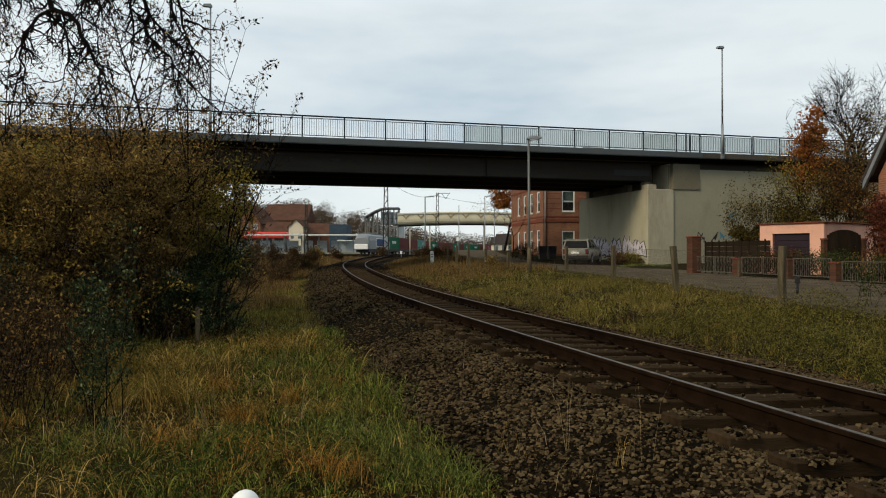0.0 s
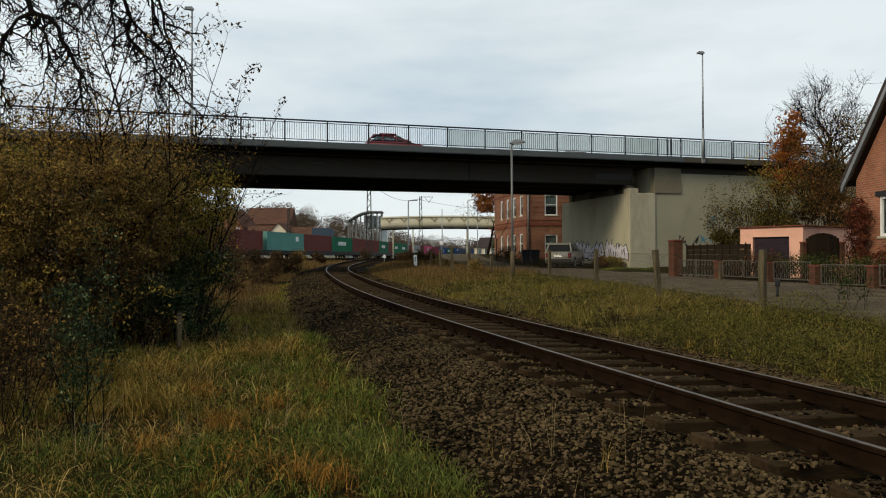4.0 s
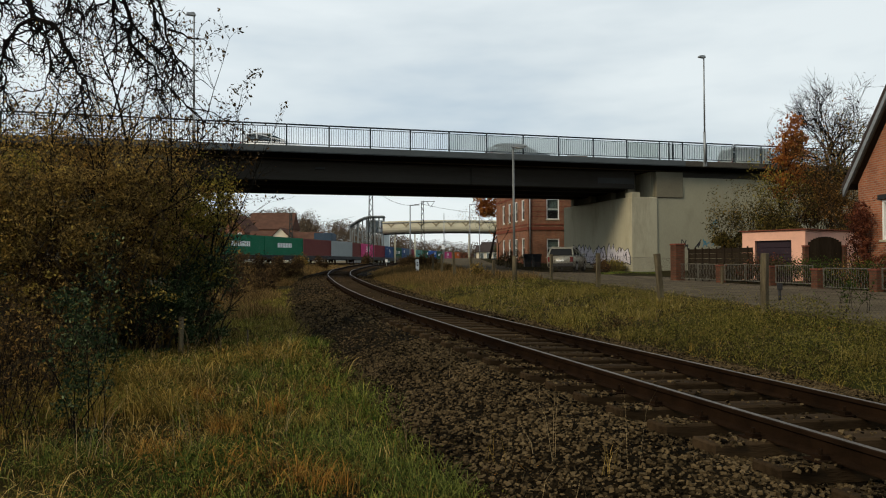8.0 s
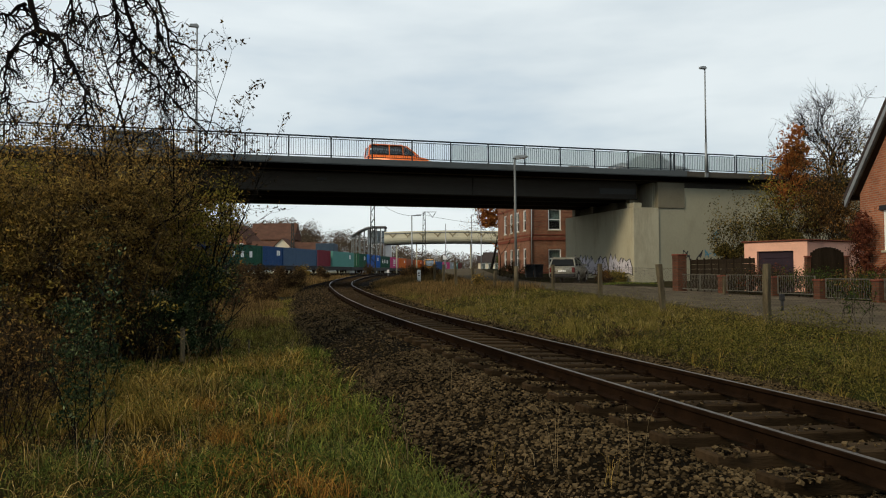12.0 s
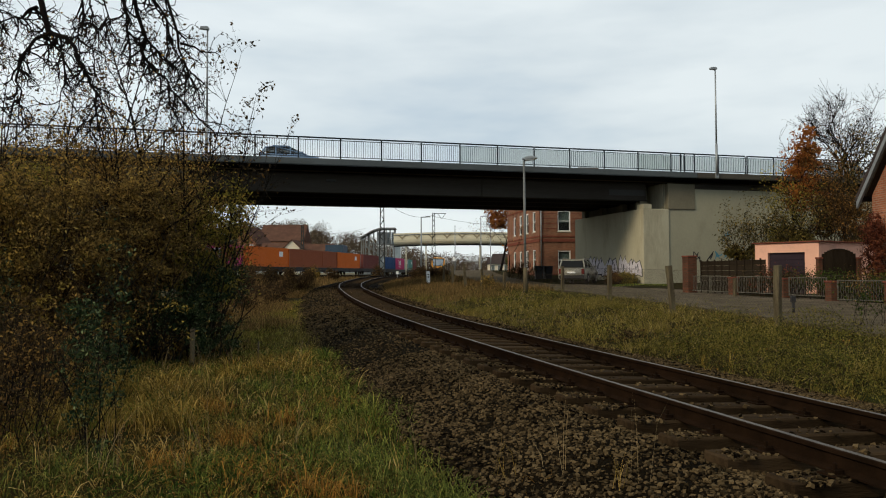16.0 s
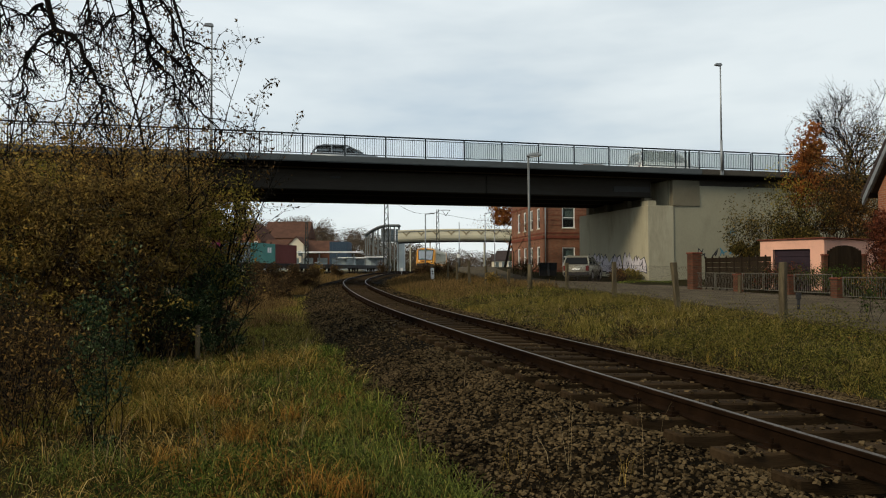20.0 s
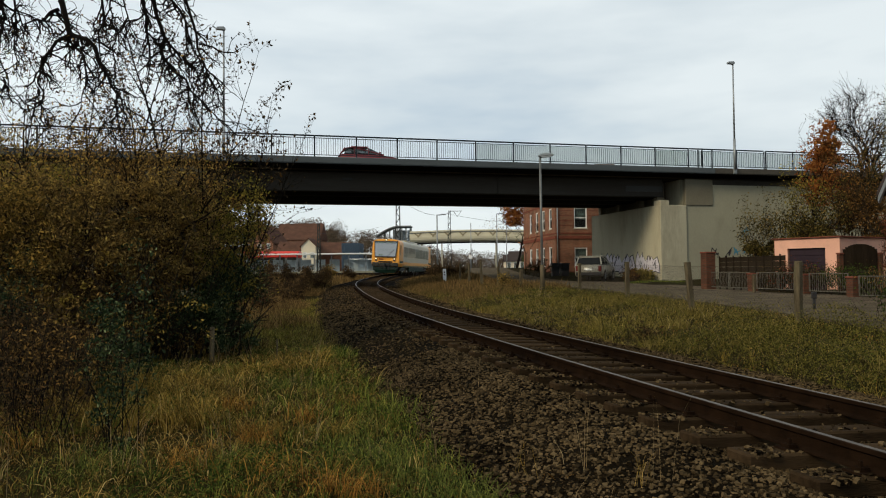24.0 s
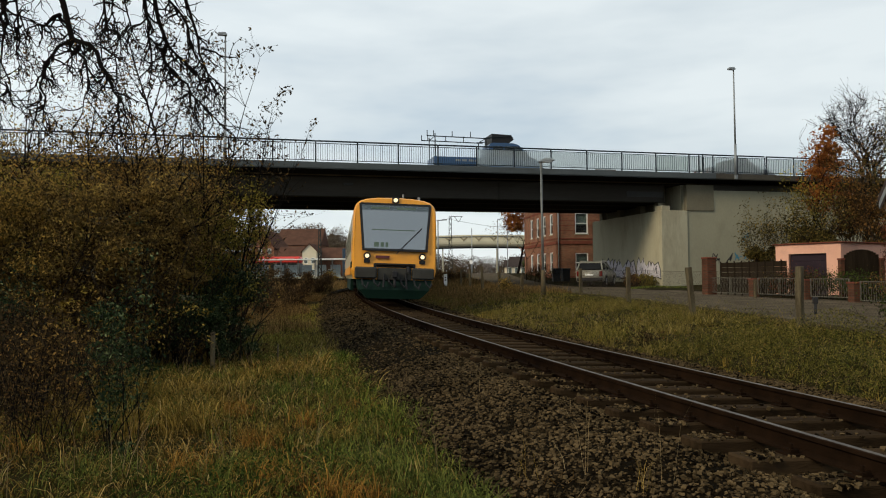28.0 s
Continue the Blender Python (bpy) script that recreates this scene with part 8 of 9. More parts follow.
L_olive = leafmat("olive_leaves", [(0.0, lin(0.03, 0.023, 0.008)), (0.55, lin(0.175, 0.118, 0.031)), (0.86, lin(0.36, 0.225, 0.05)), (1.0, lin(0.5, 0.31, 0.07))], trans=0.5)
L_brown = leafmat("brown_leaves", [(0.0, lin(0.028, 0.018, 0.008)), (0.6, lin(0.15, 0.09, 0.028)), (0.88, lin(0.32, 0.185, 0.048)), (1.0, lin(0.46, 0.27, 0.07))], trans=0.5)
L_dark = leafmat("dark_green_leaves", [(0.0, lin(0.012, 0.024, 0.005)), (0.6, lin(0.038, 0.056, 0.011)), (1.0, lin(0.1, 0.12, 0.022))], trans=0.35)
L_orange = leafmat("orange_leaves", [(0.0, lin(0.14, 0.045, 0.015)), (0.6, lin(0.28, 0.09, 0.02)), (1.0, lin(0.4, 0.17, 0.04))])
L_red = leafmat("red_brown_leaves", [(0.0, lin(0.05, 0.018, 0.012)), (0.6, lin(0.12, 0.035, 0.02)), (1.0, lin(0.2, 0.07, 0.03))])

def weeds(n, x0, x1, y0, y1, dlo, dhi, size, top, material, name, label, pf, pp, thr):
    x, y = scatter(n, x0, x1, y0, y1)
    d = side_of_track(x, y)
    k = in_view(x, y) & (d > dlo) & (d < dhi) & (road_distance(x, y) > 2.2) & (RNG.uniform(0, 1, n) < np.clip((patch(x, y, pf, pp) - thr) * 3, 0, 1))
    x, y = x[k], y[k]
    z = ground_z(x, y) + RNG.uniform(0, 1, len(x)) ** 1.5 * top * (0.4 + patch(x, y, 2.1, 1.0))
    ob = new(name, leaf_mesh(name, np.stack([x, y, z], 1), size, material, RNG))
    tagged(ob, label, "weeds", kind="stuff")


G_litter = leafmat("leaf_litter", [(0.0, lin(0.05, 0.024, 0.008)), (0.6, lin(0.16, 0.075, 0.018)), (1.0, lin(0.3, 0.16, 0.03))])
W_olive = leafmat("weed_leaves", [(0.0, lin(0.012, 0.012, 0.003)), (0.5, lin(0.075, 0.07, 0.014)), (0.85, lin(0.14, 0.12, 0.026)), (1.0, lin(0.2, 0.15, 0.04))])
weeds(60000, -2, 9, 5, 40, 2.0, 9, 0.017, 0.13, W_olive, "verge_weeds", "low olive leafy weeds on the verge", 0.9, 0.7, -0.2)
weeds(80000, -2, 9, 6, 40, 2.3, 7.5, 0.02, 0.4, W_olive, "tall_weeds", "bushy olive weed clumps on the verge", 1.3, 2.9, 0.4)
weeds(90000, 2.5, 9, 5, 14, 2.4, 8, 0.017, 0.42, W_olive, "tall_weeds", "bushy olive weeds between track and lane", 1.1, 0.9, 0.1)
tussocks(500, 22, -1, 8, 6, 26, 1.75, 3.0, 0.14, 0.34, 0.005, 1.8, G_gold, "golden_grass", "golden dry grass along the rail", lambda x, y, d: np.clip(4.0 * (drift(x, y, 1.3, 33) - 0.5), 0, 1), 0.1, 4)
weeds(40000, -2, 9, 6, 36, 2.4, 7.5, 0.019, 0.3, L_dark, "dark_weeds", "dark green weed patches on the verge", 1.6, 5.2, 0.62)
weeds(26000, -2, 9, 6, 36, 2.0, 7.5, 0.017, 0.12, G_litter, "verge_litter", "brown withered leaves in the verge", 1.1, 1.9, 0.35)
weeds(70000, -7, 2, 4.3, 12, -9, -3.0, 0.016, 0.22, L_dark, "nettle_patch", "low dark green leafy nettles in the grass", 1.3, 4.4, 0.5)
weeds(30000, -7, 1, 4.3, 14, -9, -2.6, 0.016, 0.05, G_litter, "leaf_litter", "fallen orange and brown leaves in the grass", 1.2, 0.2, 0.1)
weeds(50000, -8, 3, 4.3, 15, -12, -2.5, 0.016, 0.12, W_olive, "meadow_weeds", "low leafy weeds among the grass", 1.0, 3.1, 0.0)

L_moss = leafmat("mixed_green_leaves", [(0.0, lin(0.045, 0.043, 0.01)), (0.45, lin(0.18, 0.155, 0.03)), (0.8, lin(0.32, 0.245, 0.04)), (1.0, lin(0.46, 0.32, 0.055))], trans=0.5)
# the thicket on the left: overlapping shrubs, dark and open at the foot
rs = random.Random(12)
L_rusty = leafmat("rusty_olive_leaves", [(0.0, lin(0.04, 0.025, 0.011)), (0.5, lin(0.18, 0.112, 0.032)), (0.85, lin(0.36, 0.2, 0.045)), (1.0, lin(0.52, 0.3, 0.06))], trans=0.5)
L_drab = leafmat("drab_grey_brown_leaves", [(0.0, lin(0.035, 0.023, 0.011)), (0.6, lin(0.215, 0.145, 0.046)), (0.92, lin(0.38, 0.24, 0.064)), (1.0, lin(0.5, 0.36, 0.09))], trans=0.5)
L_yellow = leafmat("pale_yellow_leaves", [(0.0, lin(0.06, 0.045, 0.01)), (0.5, lin(0.27, 0.19, 0.035)), (1.0, lin(0.58, 0.42, 0.1))], trans=0.5)
L_ivy = leafmat("ivy_leaves", [(0.0, lin(0.006, 0.011, 0.005)), (0.6, lin(0.022, 0.036, 0.014)), (0.93, lin(0.07, 0.09, 0.035)), (1.0, lin(0.22, 0.25, 0.12))], rough=0.4, trans=0.2)
# withered brown leaves, darkened so their colour carries the thicket's inner shade
L_shade = leafmat("withered_shade_leaves", [(0.0, lin(0.02, 0.013, 0.007)), (0.55, lin(0.11, 0.068, 0.026)), (0.88, lin(0.23, 0.14, 0.042)), (1.0, lin(0.42, 0.27, 0.06))], trans=0.4)
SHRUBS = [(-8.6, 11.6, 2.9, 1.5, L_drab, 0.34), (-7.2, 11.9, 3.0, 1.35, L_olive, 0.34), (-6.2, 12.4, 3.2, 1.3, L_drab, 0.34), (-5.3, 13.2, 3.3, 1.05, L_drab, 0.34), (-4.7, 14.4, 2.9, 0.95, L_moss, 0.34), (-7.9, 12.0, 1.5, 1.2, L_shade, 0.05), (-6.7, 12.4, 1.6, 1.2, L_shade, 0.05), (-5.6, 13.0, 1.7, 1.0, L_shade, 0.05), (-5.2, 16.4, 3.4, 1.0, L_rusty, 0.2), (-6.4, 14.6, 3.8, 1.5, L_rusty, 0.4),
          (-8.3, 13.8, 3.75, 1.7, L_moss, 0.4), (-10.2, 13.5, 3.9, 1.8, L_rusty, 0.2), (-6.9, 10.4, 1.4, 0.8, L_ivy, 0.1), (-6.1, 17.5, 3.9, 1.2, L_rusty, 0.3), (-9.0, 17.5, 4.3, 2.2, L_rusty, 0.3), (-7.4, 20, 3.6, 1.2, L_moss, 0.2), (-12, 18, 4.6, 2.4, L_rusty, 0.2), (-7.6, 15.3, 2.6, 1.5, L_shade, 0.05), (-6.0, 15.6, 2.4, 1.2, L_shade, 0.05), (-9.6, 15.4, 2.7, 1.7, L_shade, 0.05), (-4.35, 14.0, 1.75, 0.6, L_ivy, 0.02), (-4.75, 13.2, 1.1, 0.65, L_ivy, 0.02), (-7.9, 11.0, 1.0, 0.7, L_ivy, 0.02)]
for i, (bx, by, ht, wid, lm, foot) in enumerate(SHRUBS):
    z = gz(bx, by)
    stems = []
    for k in range(9):
        a = rs.uniform(0, 6.28)
        stems.append(((math.cos(a) * 0.3, math.sin(a) * 0.3, 0), (math.cos(a) * 0.3, math.sin(a) * 0.3, 1), ht * rs.uniform(0.55, 0.82), 0.022, 2, 0.0))
    clumps = []
    rear = 0.5 if by > 15 else 1.0
    for k in range(34):
        a = rs.uniform(0, 6.28)
        rr_ = math.sqrt(rs.uniform(0.02, 0.95)) * wid * 0.9
        hz = foot + (0.97 - foot) * rs.uniform(0, 1) ** 0.8
        rad = wid * rs.uniform(0.1, 0.27)
        clumps.append((math.cos(a) * rr_ * (1.1 - 0.35 * hz), math.sin(a) * rr_ * (1.1 - 0.35 * hz), ht * hz, rad, rad, rad * 0.7, int((140 + 900 * rad) * rear)))
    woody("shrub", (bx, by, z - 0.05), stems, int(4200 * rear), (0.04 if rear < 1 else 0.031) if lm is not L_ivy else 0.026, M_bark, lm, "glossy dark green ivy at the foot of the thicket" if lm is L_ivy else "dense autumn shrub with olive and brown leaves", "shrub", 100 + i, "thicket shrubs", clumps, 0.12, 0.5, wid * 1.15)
# sprays of pale yellow leaves low in the thicket
for i, (bx, by, bz, n) in enumerate(((-5.5, 11.9, 0.75, 7), (-4.7, 12.4, 0.85, 4), (-6.3, 11.3, 0.95, 6), (-6.0, 11.5, 1.6, 5))):
    woody("yellow_shrub", (bx, by, gz(bx, by) - 0.05), [((rs.uniform(-0.1, 0.1), 0, 0), (rs.uniform(-0.4, 0.4), rs.uniform(-0.4, 0.0), 1), bz * rs.uniform(0.8, 1.2), 0.01, 1, 0.02) for _ in range(6)], 90, 0.03, M_bark_dark, L_yellow, "thin shrub with pale yellow leaves in the thicket", "shrub", 170 + i, "yellow leaved shoots",
          [(rs.uniform(-0.45, 0.45), rs.uniform(-0.25, 0.15), bz * rs.uniform(0.7, 1.35), 0.15, 0.12, 0.07, 26) for _ in range(n)], 0.1, 0.4)


L_dusk = leafmat("last_dark_leaves", [(0.0, lin(0.02, 0.014, 0.008)), (0.7, lin(0.06, 0.04, 0.018)), (1.0, lin(0.15, 0.08, 0.025))], trans=0.2)


def sapling(base, lean, ht, r, leaves, seed, lm):
    """A slim upright young tree: a leading shoot with short rising side shoots."""
    rng = np.random.default_rng(seed)
    segs, tips = [], []
    p, d = np.zeros(3), np.array([lean[0], lean[1], 1.0])
    d /= np.linalg.norm(d)
    n = 12
    for k in range(n):
        d = d + rng.normal(0, 0.05, 3) + np.array([lean[0] * 0.05, lean[1] * 0.05, 0.02])
        d /= np.linalg.norm(d)
        q = p + d * ht / n
        r0, r1 = r * (1 - 0.9 * k / n), r * (1 - 0.9 * (k + 1) / n)
        segs.append((p.copy(), q.copy(), r0, r1))
        p = q
        if k > 2:
            for _ in range(rng.integers(2, 4)):
                a = rng.uniform(0, 6.28)
                nd = np.array([math.cos(a) * 0.75, math.sin(a) * 0.75, 0.8])
                grow(rng, p, nd, ht * 0.26 * (1.15 - k / n) * rng.uniform(0.6, 1.2), r1 * 0.55 + 0.002, 1, segs, tips, -0.02, 0.45, (1, 2), 4, 0.12)
    t = thing("sapling_tree", pose(*base), "slim half-bare sapling with a few last leaves", "tree", "saplings")
    V, T = limb_tubes(segs, 4)
    part("trunk", tri_mesh("trunk", V, T, M_bark_dark), None, t)
    tp = np.array(tips)
    part("crown", leaf_mesh("crown", tp[rng.integers(0, len(tp), leaves)] + rng.normal(0, 0.05, (leaves, 3)), 0.04, lm, rng), None, t)


for i, (bx, by, lx, ht, r, lv) in enumerate(((-5.2, 13.6, 0.02, 6.6, 0.05, 500), (-5.65, 13.9, -0.03, 6.2, 0.035, 450), (-6.3, 13.2, 0.05, 6.4, 0.04, 500), (-4.75, 14.0, 0.05, 5.8, 0.035, 400), (-4.45, 14.4, 0.16, 5.0, 0.03, 300), (-7.0, 13.6, 0.0, 6.0, 0.035, 500), (-7.7, 13.2, 0.04, 5.6, 0.035, 400), (-8.4, 14, -0.02, 6.2, 0.04, 400), (-5.0, 15.0, 0.1, 5.2, 0.03, 300), (-4.75, 14.1, 0.15, 5.7, 0.026, 260), (-4.95, 13.9, 0.12, 6.1, 0.028, 300), (-4.6, 14.3, 0.2, 4.8, 0.022, 120))):
    sapling((bx, by, gz(bx, by) - 0.05), (lx, 0.0), ht, r, int(lv * 1.0), 300 + i, L_dusk)

# old tree beside the camera: only its drooping limbs hang into view
rng_o = np.random.default_rng(21)
segs_o, tips_o = [], []
HANG = [
    [(-6.8, 6.6, 4.9, .12), (-5.2, 6.8, 4.9, .1), (-3.98, 7.0, 4.3, .085), (-3.72, 7.0, 3.55, .07), (-3.55, 7.0, 3.5, .06), (-3.44, 7.0, 3.28, .05), (-3.34, 7.0, 3.12, .04), (-3.24, 7.0, 2.94, .03), (-3.25, 7.0, 2.75, .018), (-3.2, 7.0, 2.5, .008)],
    [(-3.72, 7.0, 3.55, .05), (-3.88, 7.05, 3.5, .042), (-4.02, 7.05, 3.32, .034), (-4.06, 7.05, 3.1, .026), (-4.02, 7.05, 2.88, .018), (-3.96, 7.05, 2.62, .008)],
    [(-3.68, 7.0, 3.54, .035), (-3.53, 6.9, 3.31, .028), (-3.5, 6.9, 3.05, .02), (-3.56, 6.9, 2.8, .008)],
    [(-5.2, 6.8, 4.9, .09), (-3.9, 7.4, 4.9, .08), (-3.1, 7.4, 4.2, .06), (-2.95, 7.4, 3.62, .05), (-2.98, 7.4, 3.45, .045), (-2.85, 7.4, 3.28, .036), (-2.7, 7.4, 3.1, .028), (-2.5, 7.4, 2.9, .02), (-2.2, 7.4, 2.62, .007)],
    [(-2.95, 7.4, 3.62, .04), (-2.8, 7.4, 3.46, .03), (-2.64, 7.4, 3.32, .022), (-2.5, 7.4, 3.1, .01)],
    [(-3.9, 7.4, 4.9, .06), (-2.9, 7.2, 4.5, .05), (-2.56, 7.2, 3.6, .035), (-2.48, 7.2, 3.3, .026), (-2.38, 7.2, 3.05, .018), (-2.36, 7.2, 2.75, .007)],
    [(-4.6, 6.9, 4.9, .05), (-4.4, 6.9, 4.2, .04), (-4.3, 6.9, 3.7, .03), (-4.35, 6.9, 3.3, .02), (-4.25, 6.9, 2.9, .008)],
    [(-4.37, 7.2, 5.29, 0.050), (-4.49, 7.2, 4.46, 0.043), (-4.50, 7.2, 3.99, 0.036), (-4.59, 7.2, 3.79, 0.030), (-4.56, 7.2, 3.48, 0.023), (-4.55, 7.2, 3.08, 0.016), (-4.53, 7.2, 2.69, 0.009)],
    [(-4.37, 7.2, 5.29, 0.045), (-4.41, 7.2, 4.38, 0.038), (-4.39, 7.2, 3.99, 0.030), (-4.37, 7.2, 3.75, 0.023), (-4.38, 7.2, 3.51, 0.015), (-4.33, 7.2, 3.20, 0.008)],
    [(-3.82, 7.2, 5.29, 0.050), (-3.55, 7.2, 4.42, 0.042), (-3.51, 7.2, 3.99, 0.034), (-3.49, 7.2, 3.75, 0.025), (-3.53, 7.2, 3.48, 0.017), (-3.47, 7.2, 3.24, 0.009)],
    [(-3.82, 7.2, 5.29, 0.040), (-3.44, 7.2, 4.42, 0.032), (-3.42, 7.2, 3.99, 0.024), (-3.38, 7.2, 3.75, 0.015), (-3.35, 7.2, 3.40, 0.007)],
    [(-3.31, 7.2, 5.29, 0.040), (-3.33, 7.2, 4.42, 0.032), (-3.30, 7.2, 3.99, 0.024), (-3.22, 7.2, 3.71, 0.015), (-3.26, 7.2, 3.44, 0.007)],
    [(-3.31, 7.2, 5.29, 0.080), (-3.13, 7.2, 4.46, 0.067), (-3.10, 7.2, 3.99, 0.054), (-3.04, 7.2, 3.75, 0.041), (-3.03, 7.2, 3.48, 0.028), (-3.05, 7.2, 3.14, 0.014)],
    [(-3.31, 7.2, 5.29, 0.050), (-2.96, 7.2, 4.46, 0.043), (-2.85, 7.2, 3.99, 0.036), (-2.69, 7.2, 3.79, 0.030), (-2.64, 7.2, 3.55, 0.023), (-2.48, 7.2, 3.28, 0.016), (-2.29, 7.2, 3.06, 0.009)],
    [(-3.94, 7.2, 3.87, 0.055), (-4.06, 7.2, 3.80, 0.040), (-4.17, 7.2, 3.77, 0.025), (-4.33, 7.2, 3.70, 0.010)],
]
for limb in HANG:
    for k, (a, b) in enumerate(zip(limb, limb[1:])):
        pa, pb = np.array(a[:3]), np.array(b[:3])
        m1 = (pa + pb) / 2 + rng_o.normal(0, 0.02, 3)
        ra, rb = a[3] * 0.36, b[3] * 0.36
        segs_o.append((pa, m1, ra, (ra + rb) / 2))
        segs_o.append((m1, pb, (ra + rb) / 2, rb))
        if b[2] < 4.4:
            for _ in range(4):
                q = pa + (pb - pa) * rng_o.uniform(0, 1)
                nd = np.array([rng_o.normal(0, 0.6), rng_o.normal(0, 0.4), rng_o.normal(-0.7, 0.35)])
                grow(rng_o, q, nd, rng_o.uniform(0.16, 0.42), min(0.0105, b[3] * 0.25 + 0.004), 1, segs_o, tips_o, 0.06, 0.8, (1, 1), 6, 0.34, 0.0035)
for pa, pb, ra, rb in (((-7.4, 6.4, -0.6), (-7.2, 6.4, 2.5), 0.3, 0.24), ((-7.2, 6.4, 2.5), (-6.8, 6.6, 4.9), 0.24, 0.16), ((-6.8, 6.6, 4.9), (-7.2, 6.4, 7.5), 0.15, 0.06)):
    segs_o.append((np.array(pa), np.array(pb), ra, rb))
old = thing("overhanging_tree", pose(0, 0, 0), "old dark tree with drooping bare branches", "tree")
V, T = limb_tubes(segs_o, 6)
part("trunk", tri_mesh("trunk", V, T, M_bark_dark), None, old)
tp = np.array(tips_o)
part("crown", leaf_mesh("crown", tp[rng_o.integers(0, len(tp), 170)] + rng_o.normal(0, 0.02, (170, 3)), 0.02, L_brown, rng_o), None, old)

# young green elder in the foreground grass
woody("green_bush", (-3.1, 6.7, gz(-3.1, 6.7) - 0.03), [((rs.uniform(-0.2, 0.2), rs.uniform(-0.15, 0.15), 0), (rs.uniform(-0.05, 0.05), rs.uniform(-0.05, 0.05), 1), rs.uniform(0.95, 1.35), 0.006, 1, -0.03) for _ in range(9)], 900, 0.021, M_bark_dark, L_ivy, "dark green leafy elder bush in the grass", "bush", 401, "",
      [(rs.uniform(-0.22, 0.22), rs.uniform(-0.15, 0.15), rs.uniform(0.1, 1.35), 0.12, 0.1, 0.09, 75) for _ in range(22)], 0.05, 0.18, 0.36)
for i, (bx, by, hh) in enumerate(((-4.05, 6.9, 0.8), (-4.35, 7.5, 1.0), (-4.75, 7.9, 1.0))):
    woody("nettle", (bx, by, gz(bx, by) - 0.03), [((rs.uniform(-0.35, 0.35), rs.uniform(-0.3, 0.3), 0), (rs.uniform(-0.12, 0.12), rs.uniform(-0.12, 0.12), 1), rs.uniform(0.6, 1.1) * hh, 0.006, 0, 0.0) for _ in range(26)], 900, 0.02, M_bark_dark, L_dusk, "dry brown nettle stalks standing in the grass", "weed", 430 + i, "dry nettle stalks", None, 0.06, 0.3, 0.7)
woody("bramble", (-4.4, 8.2, gz(-4.4, 8.2) - 0.03), [((rs.uniform(-0.5, 0.5), rs.uniform(-0.4, 0.4), 0), (rs.uniform(-0.5, 0.5), rs.uniform(-0.3, 0.3), 1), rs.uniform(0.6, 1.1), 0.007, 1, 0.03) for _ in range(22)], 1300, 0.024, M_bark, L_brown, "thin brown bramble shoots in the grass", "bramble", 402, "", None, 0.08, 0.35, 0.8)

for i, (bx, by, hh) in enumerate(((-5.1, 8.5, 0.95), (-5.7, 9.2, 1.0), (-4.85, 9.3, 0.7), (-6.2, 10.0, 1.1))):
    woody("bramble", (bx, by, gz(bx, by) - 0.03), [((rs.uniform(-0.5, 0.5), rs.uniform(-0.4, 0.4), 0), (rs.uniform(-0.4, 0.4), rs.uniform(-0.3, 0.3), 1), rs.uniform(0.6, 1.0) * hh, 0.009, 1, 0.03) for _ in range(26)], 1500, 0.024, M_bark_dark, L_dusk, "dark withered bramble at the foot of the thicket", "bramble", 410 + i, "dark brambles", None, 0.09, 0.4, 0.8)
woody("weed_clump", (3.7, 14.4, gz(3.7, 14.4) - 0.02), [((rs.uniform(-0.15, 0.15), rs.uniform(-0.1, 0.1), 0), (rs.uniform(-0.5, 0.5), rs.uniform(-0.3, 0.3), 1), rs.uniform(0.15, 0.3), 0.005, 1, 0.02) for _ in range(12)], 260, 0.028, M_bark_dark, L_dusk, "small dark withered weed in the verge", "weed", 420, "", None, 0.06)
woody("bramble", (8.25, 14.3, gz(8.25, 14.3) - 0.03), [((rs.uniform(-0.3, 0.3), rs.uniform(-0.2, 0.2), 0), (rs.uniform(-0.4, 0.4), rs.uniform(-0.3, 0.3), 1), rs.uniform(0.4, 0.7), 0.006, 1, 0.02) for _ in range(9)], 300, 0.03, M_bark_dark, L_dark, "dark bramble sprigs beside the lane", "bramble", 403, "", None, 0.07, 0.35, 0.7)
sp_ = thing("short_post", pose(8.6, 17.9, gz(8.6, 17.9)), "short black pipe marker beside the lane", "post")
bm = BM()
rod(bm, (0, 0, -0.1), (0, 0, 0.42), 0.035, n=10)
box(bm, -0.05, 0.05, -0.05, 0.05, 0.3, 0.46, bevel=0.01)
part("shaft", bm, M_black, sp_)

# trees and shrubs on the right, in front of the wing wall
woody("maple_tree", (22.4, 45.2, gz(22.4, 45.2)), [((0, 0, 0), (0.02, 0, 1), 5.5, 0.14, 2, -0.03), ((0.2, 0, 0), (0.12, 0, 1), 4.6, 0.1, 2, -0.03)], 900, 0.11, M_bark_dark, L_orange, "maple with glowing orange autumn leaves", "tree", 501, "",
      [(0.45, 0, 9.3, 0.4, 0.5, 0.5, 260), (0.15, 0, 8.6, 0.5, 0.5, 0.4, 380), (0.7, 0, 8.3, 0.45, 0.5, 0.45, 300), (0.0, 0, 7.8, 0.6, 0.6, 0.4, 520), (0.6, 0, 7.4, 0.5, 0.5, 0.4, 360), (-0.3, 0, 7.0, 0.55, 0.6, 0.35, 420), (0.4, 0, 6.5, 0.6, 0.6, 0.35, 320), (0.0, 0, 5.9, 0.8, 0.7, 0.45, 380), (0.9, 0, 5.4, 0.9, 0.8, 0.5, 380), (-0.3, 0, 5.0, 0.8, 0.7, 0.5, 260)], 0.2, 0.3, 1.5)
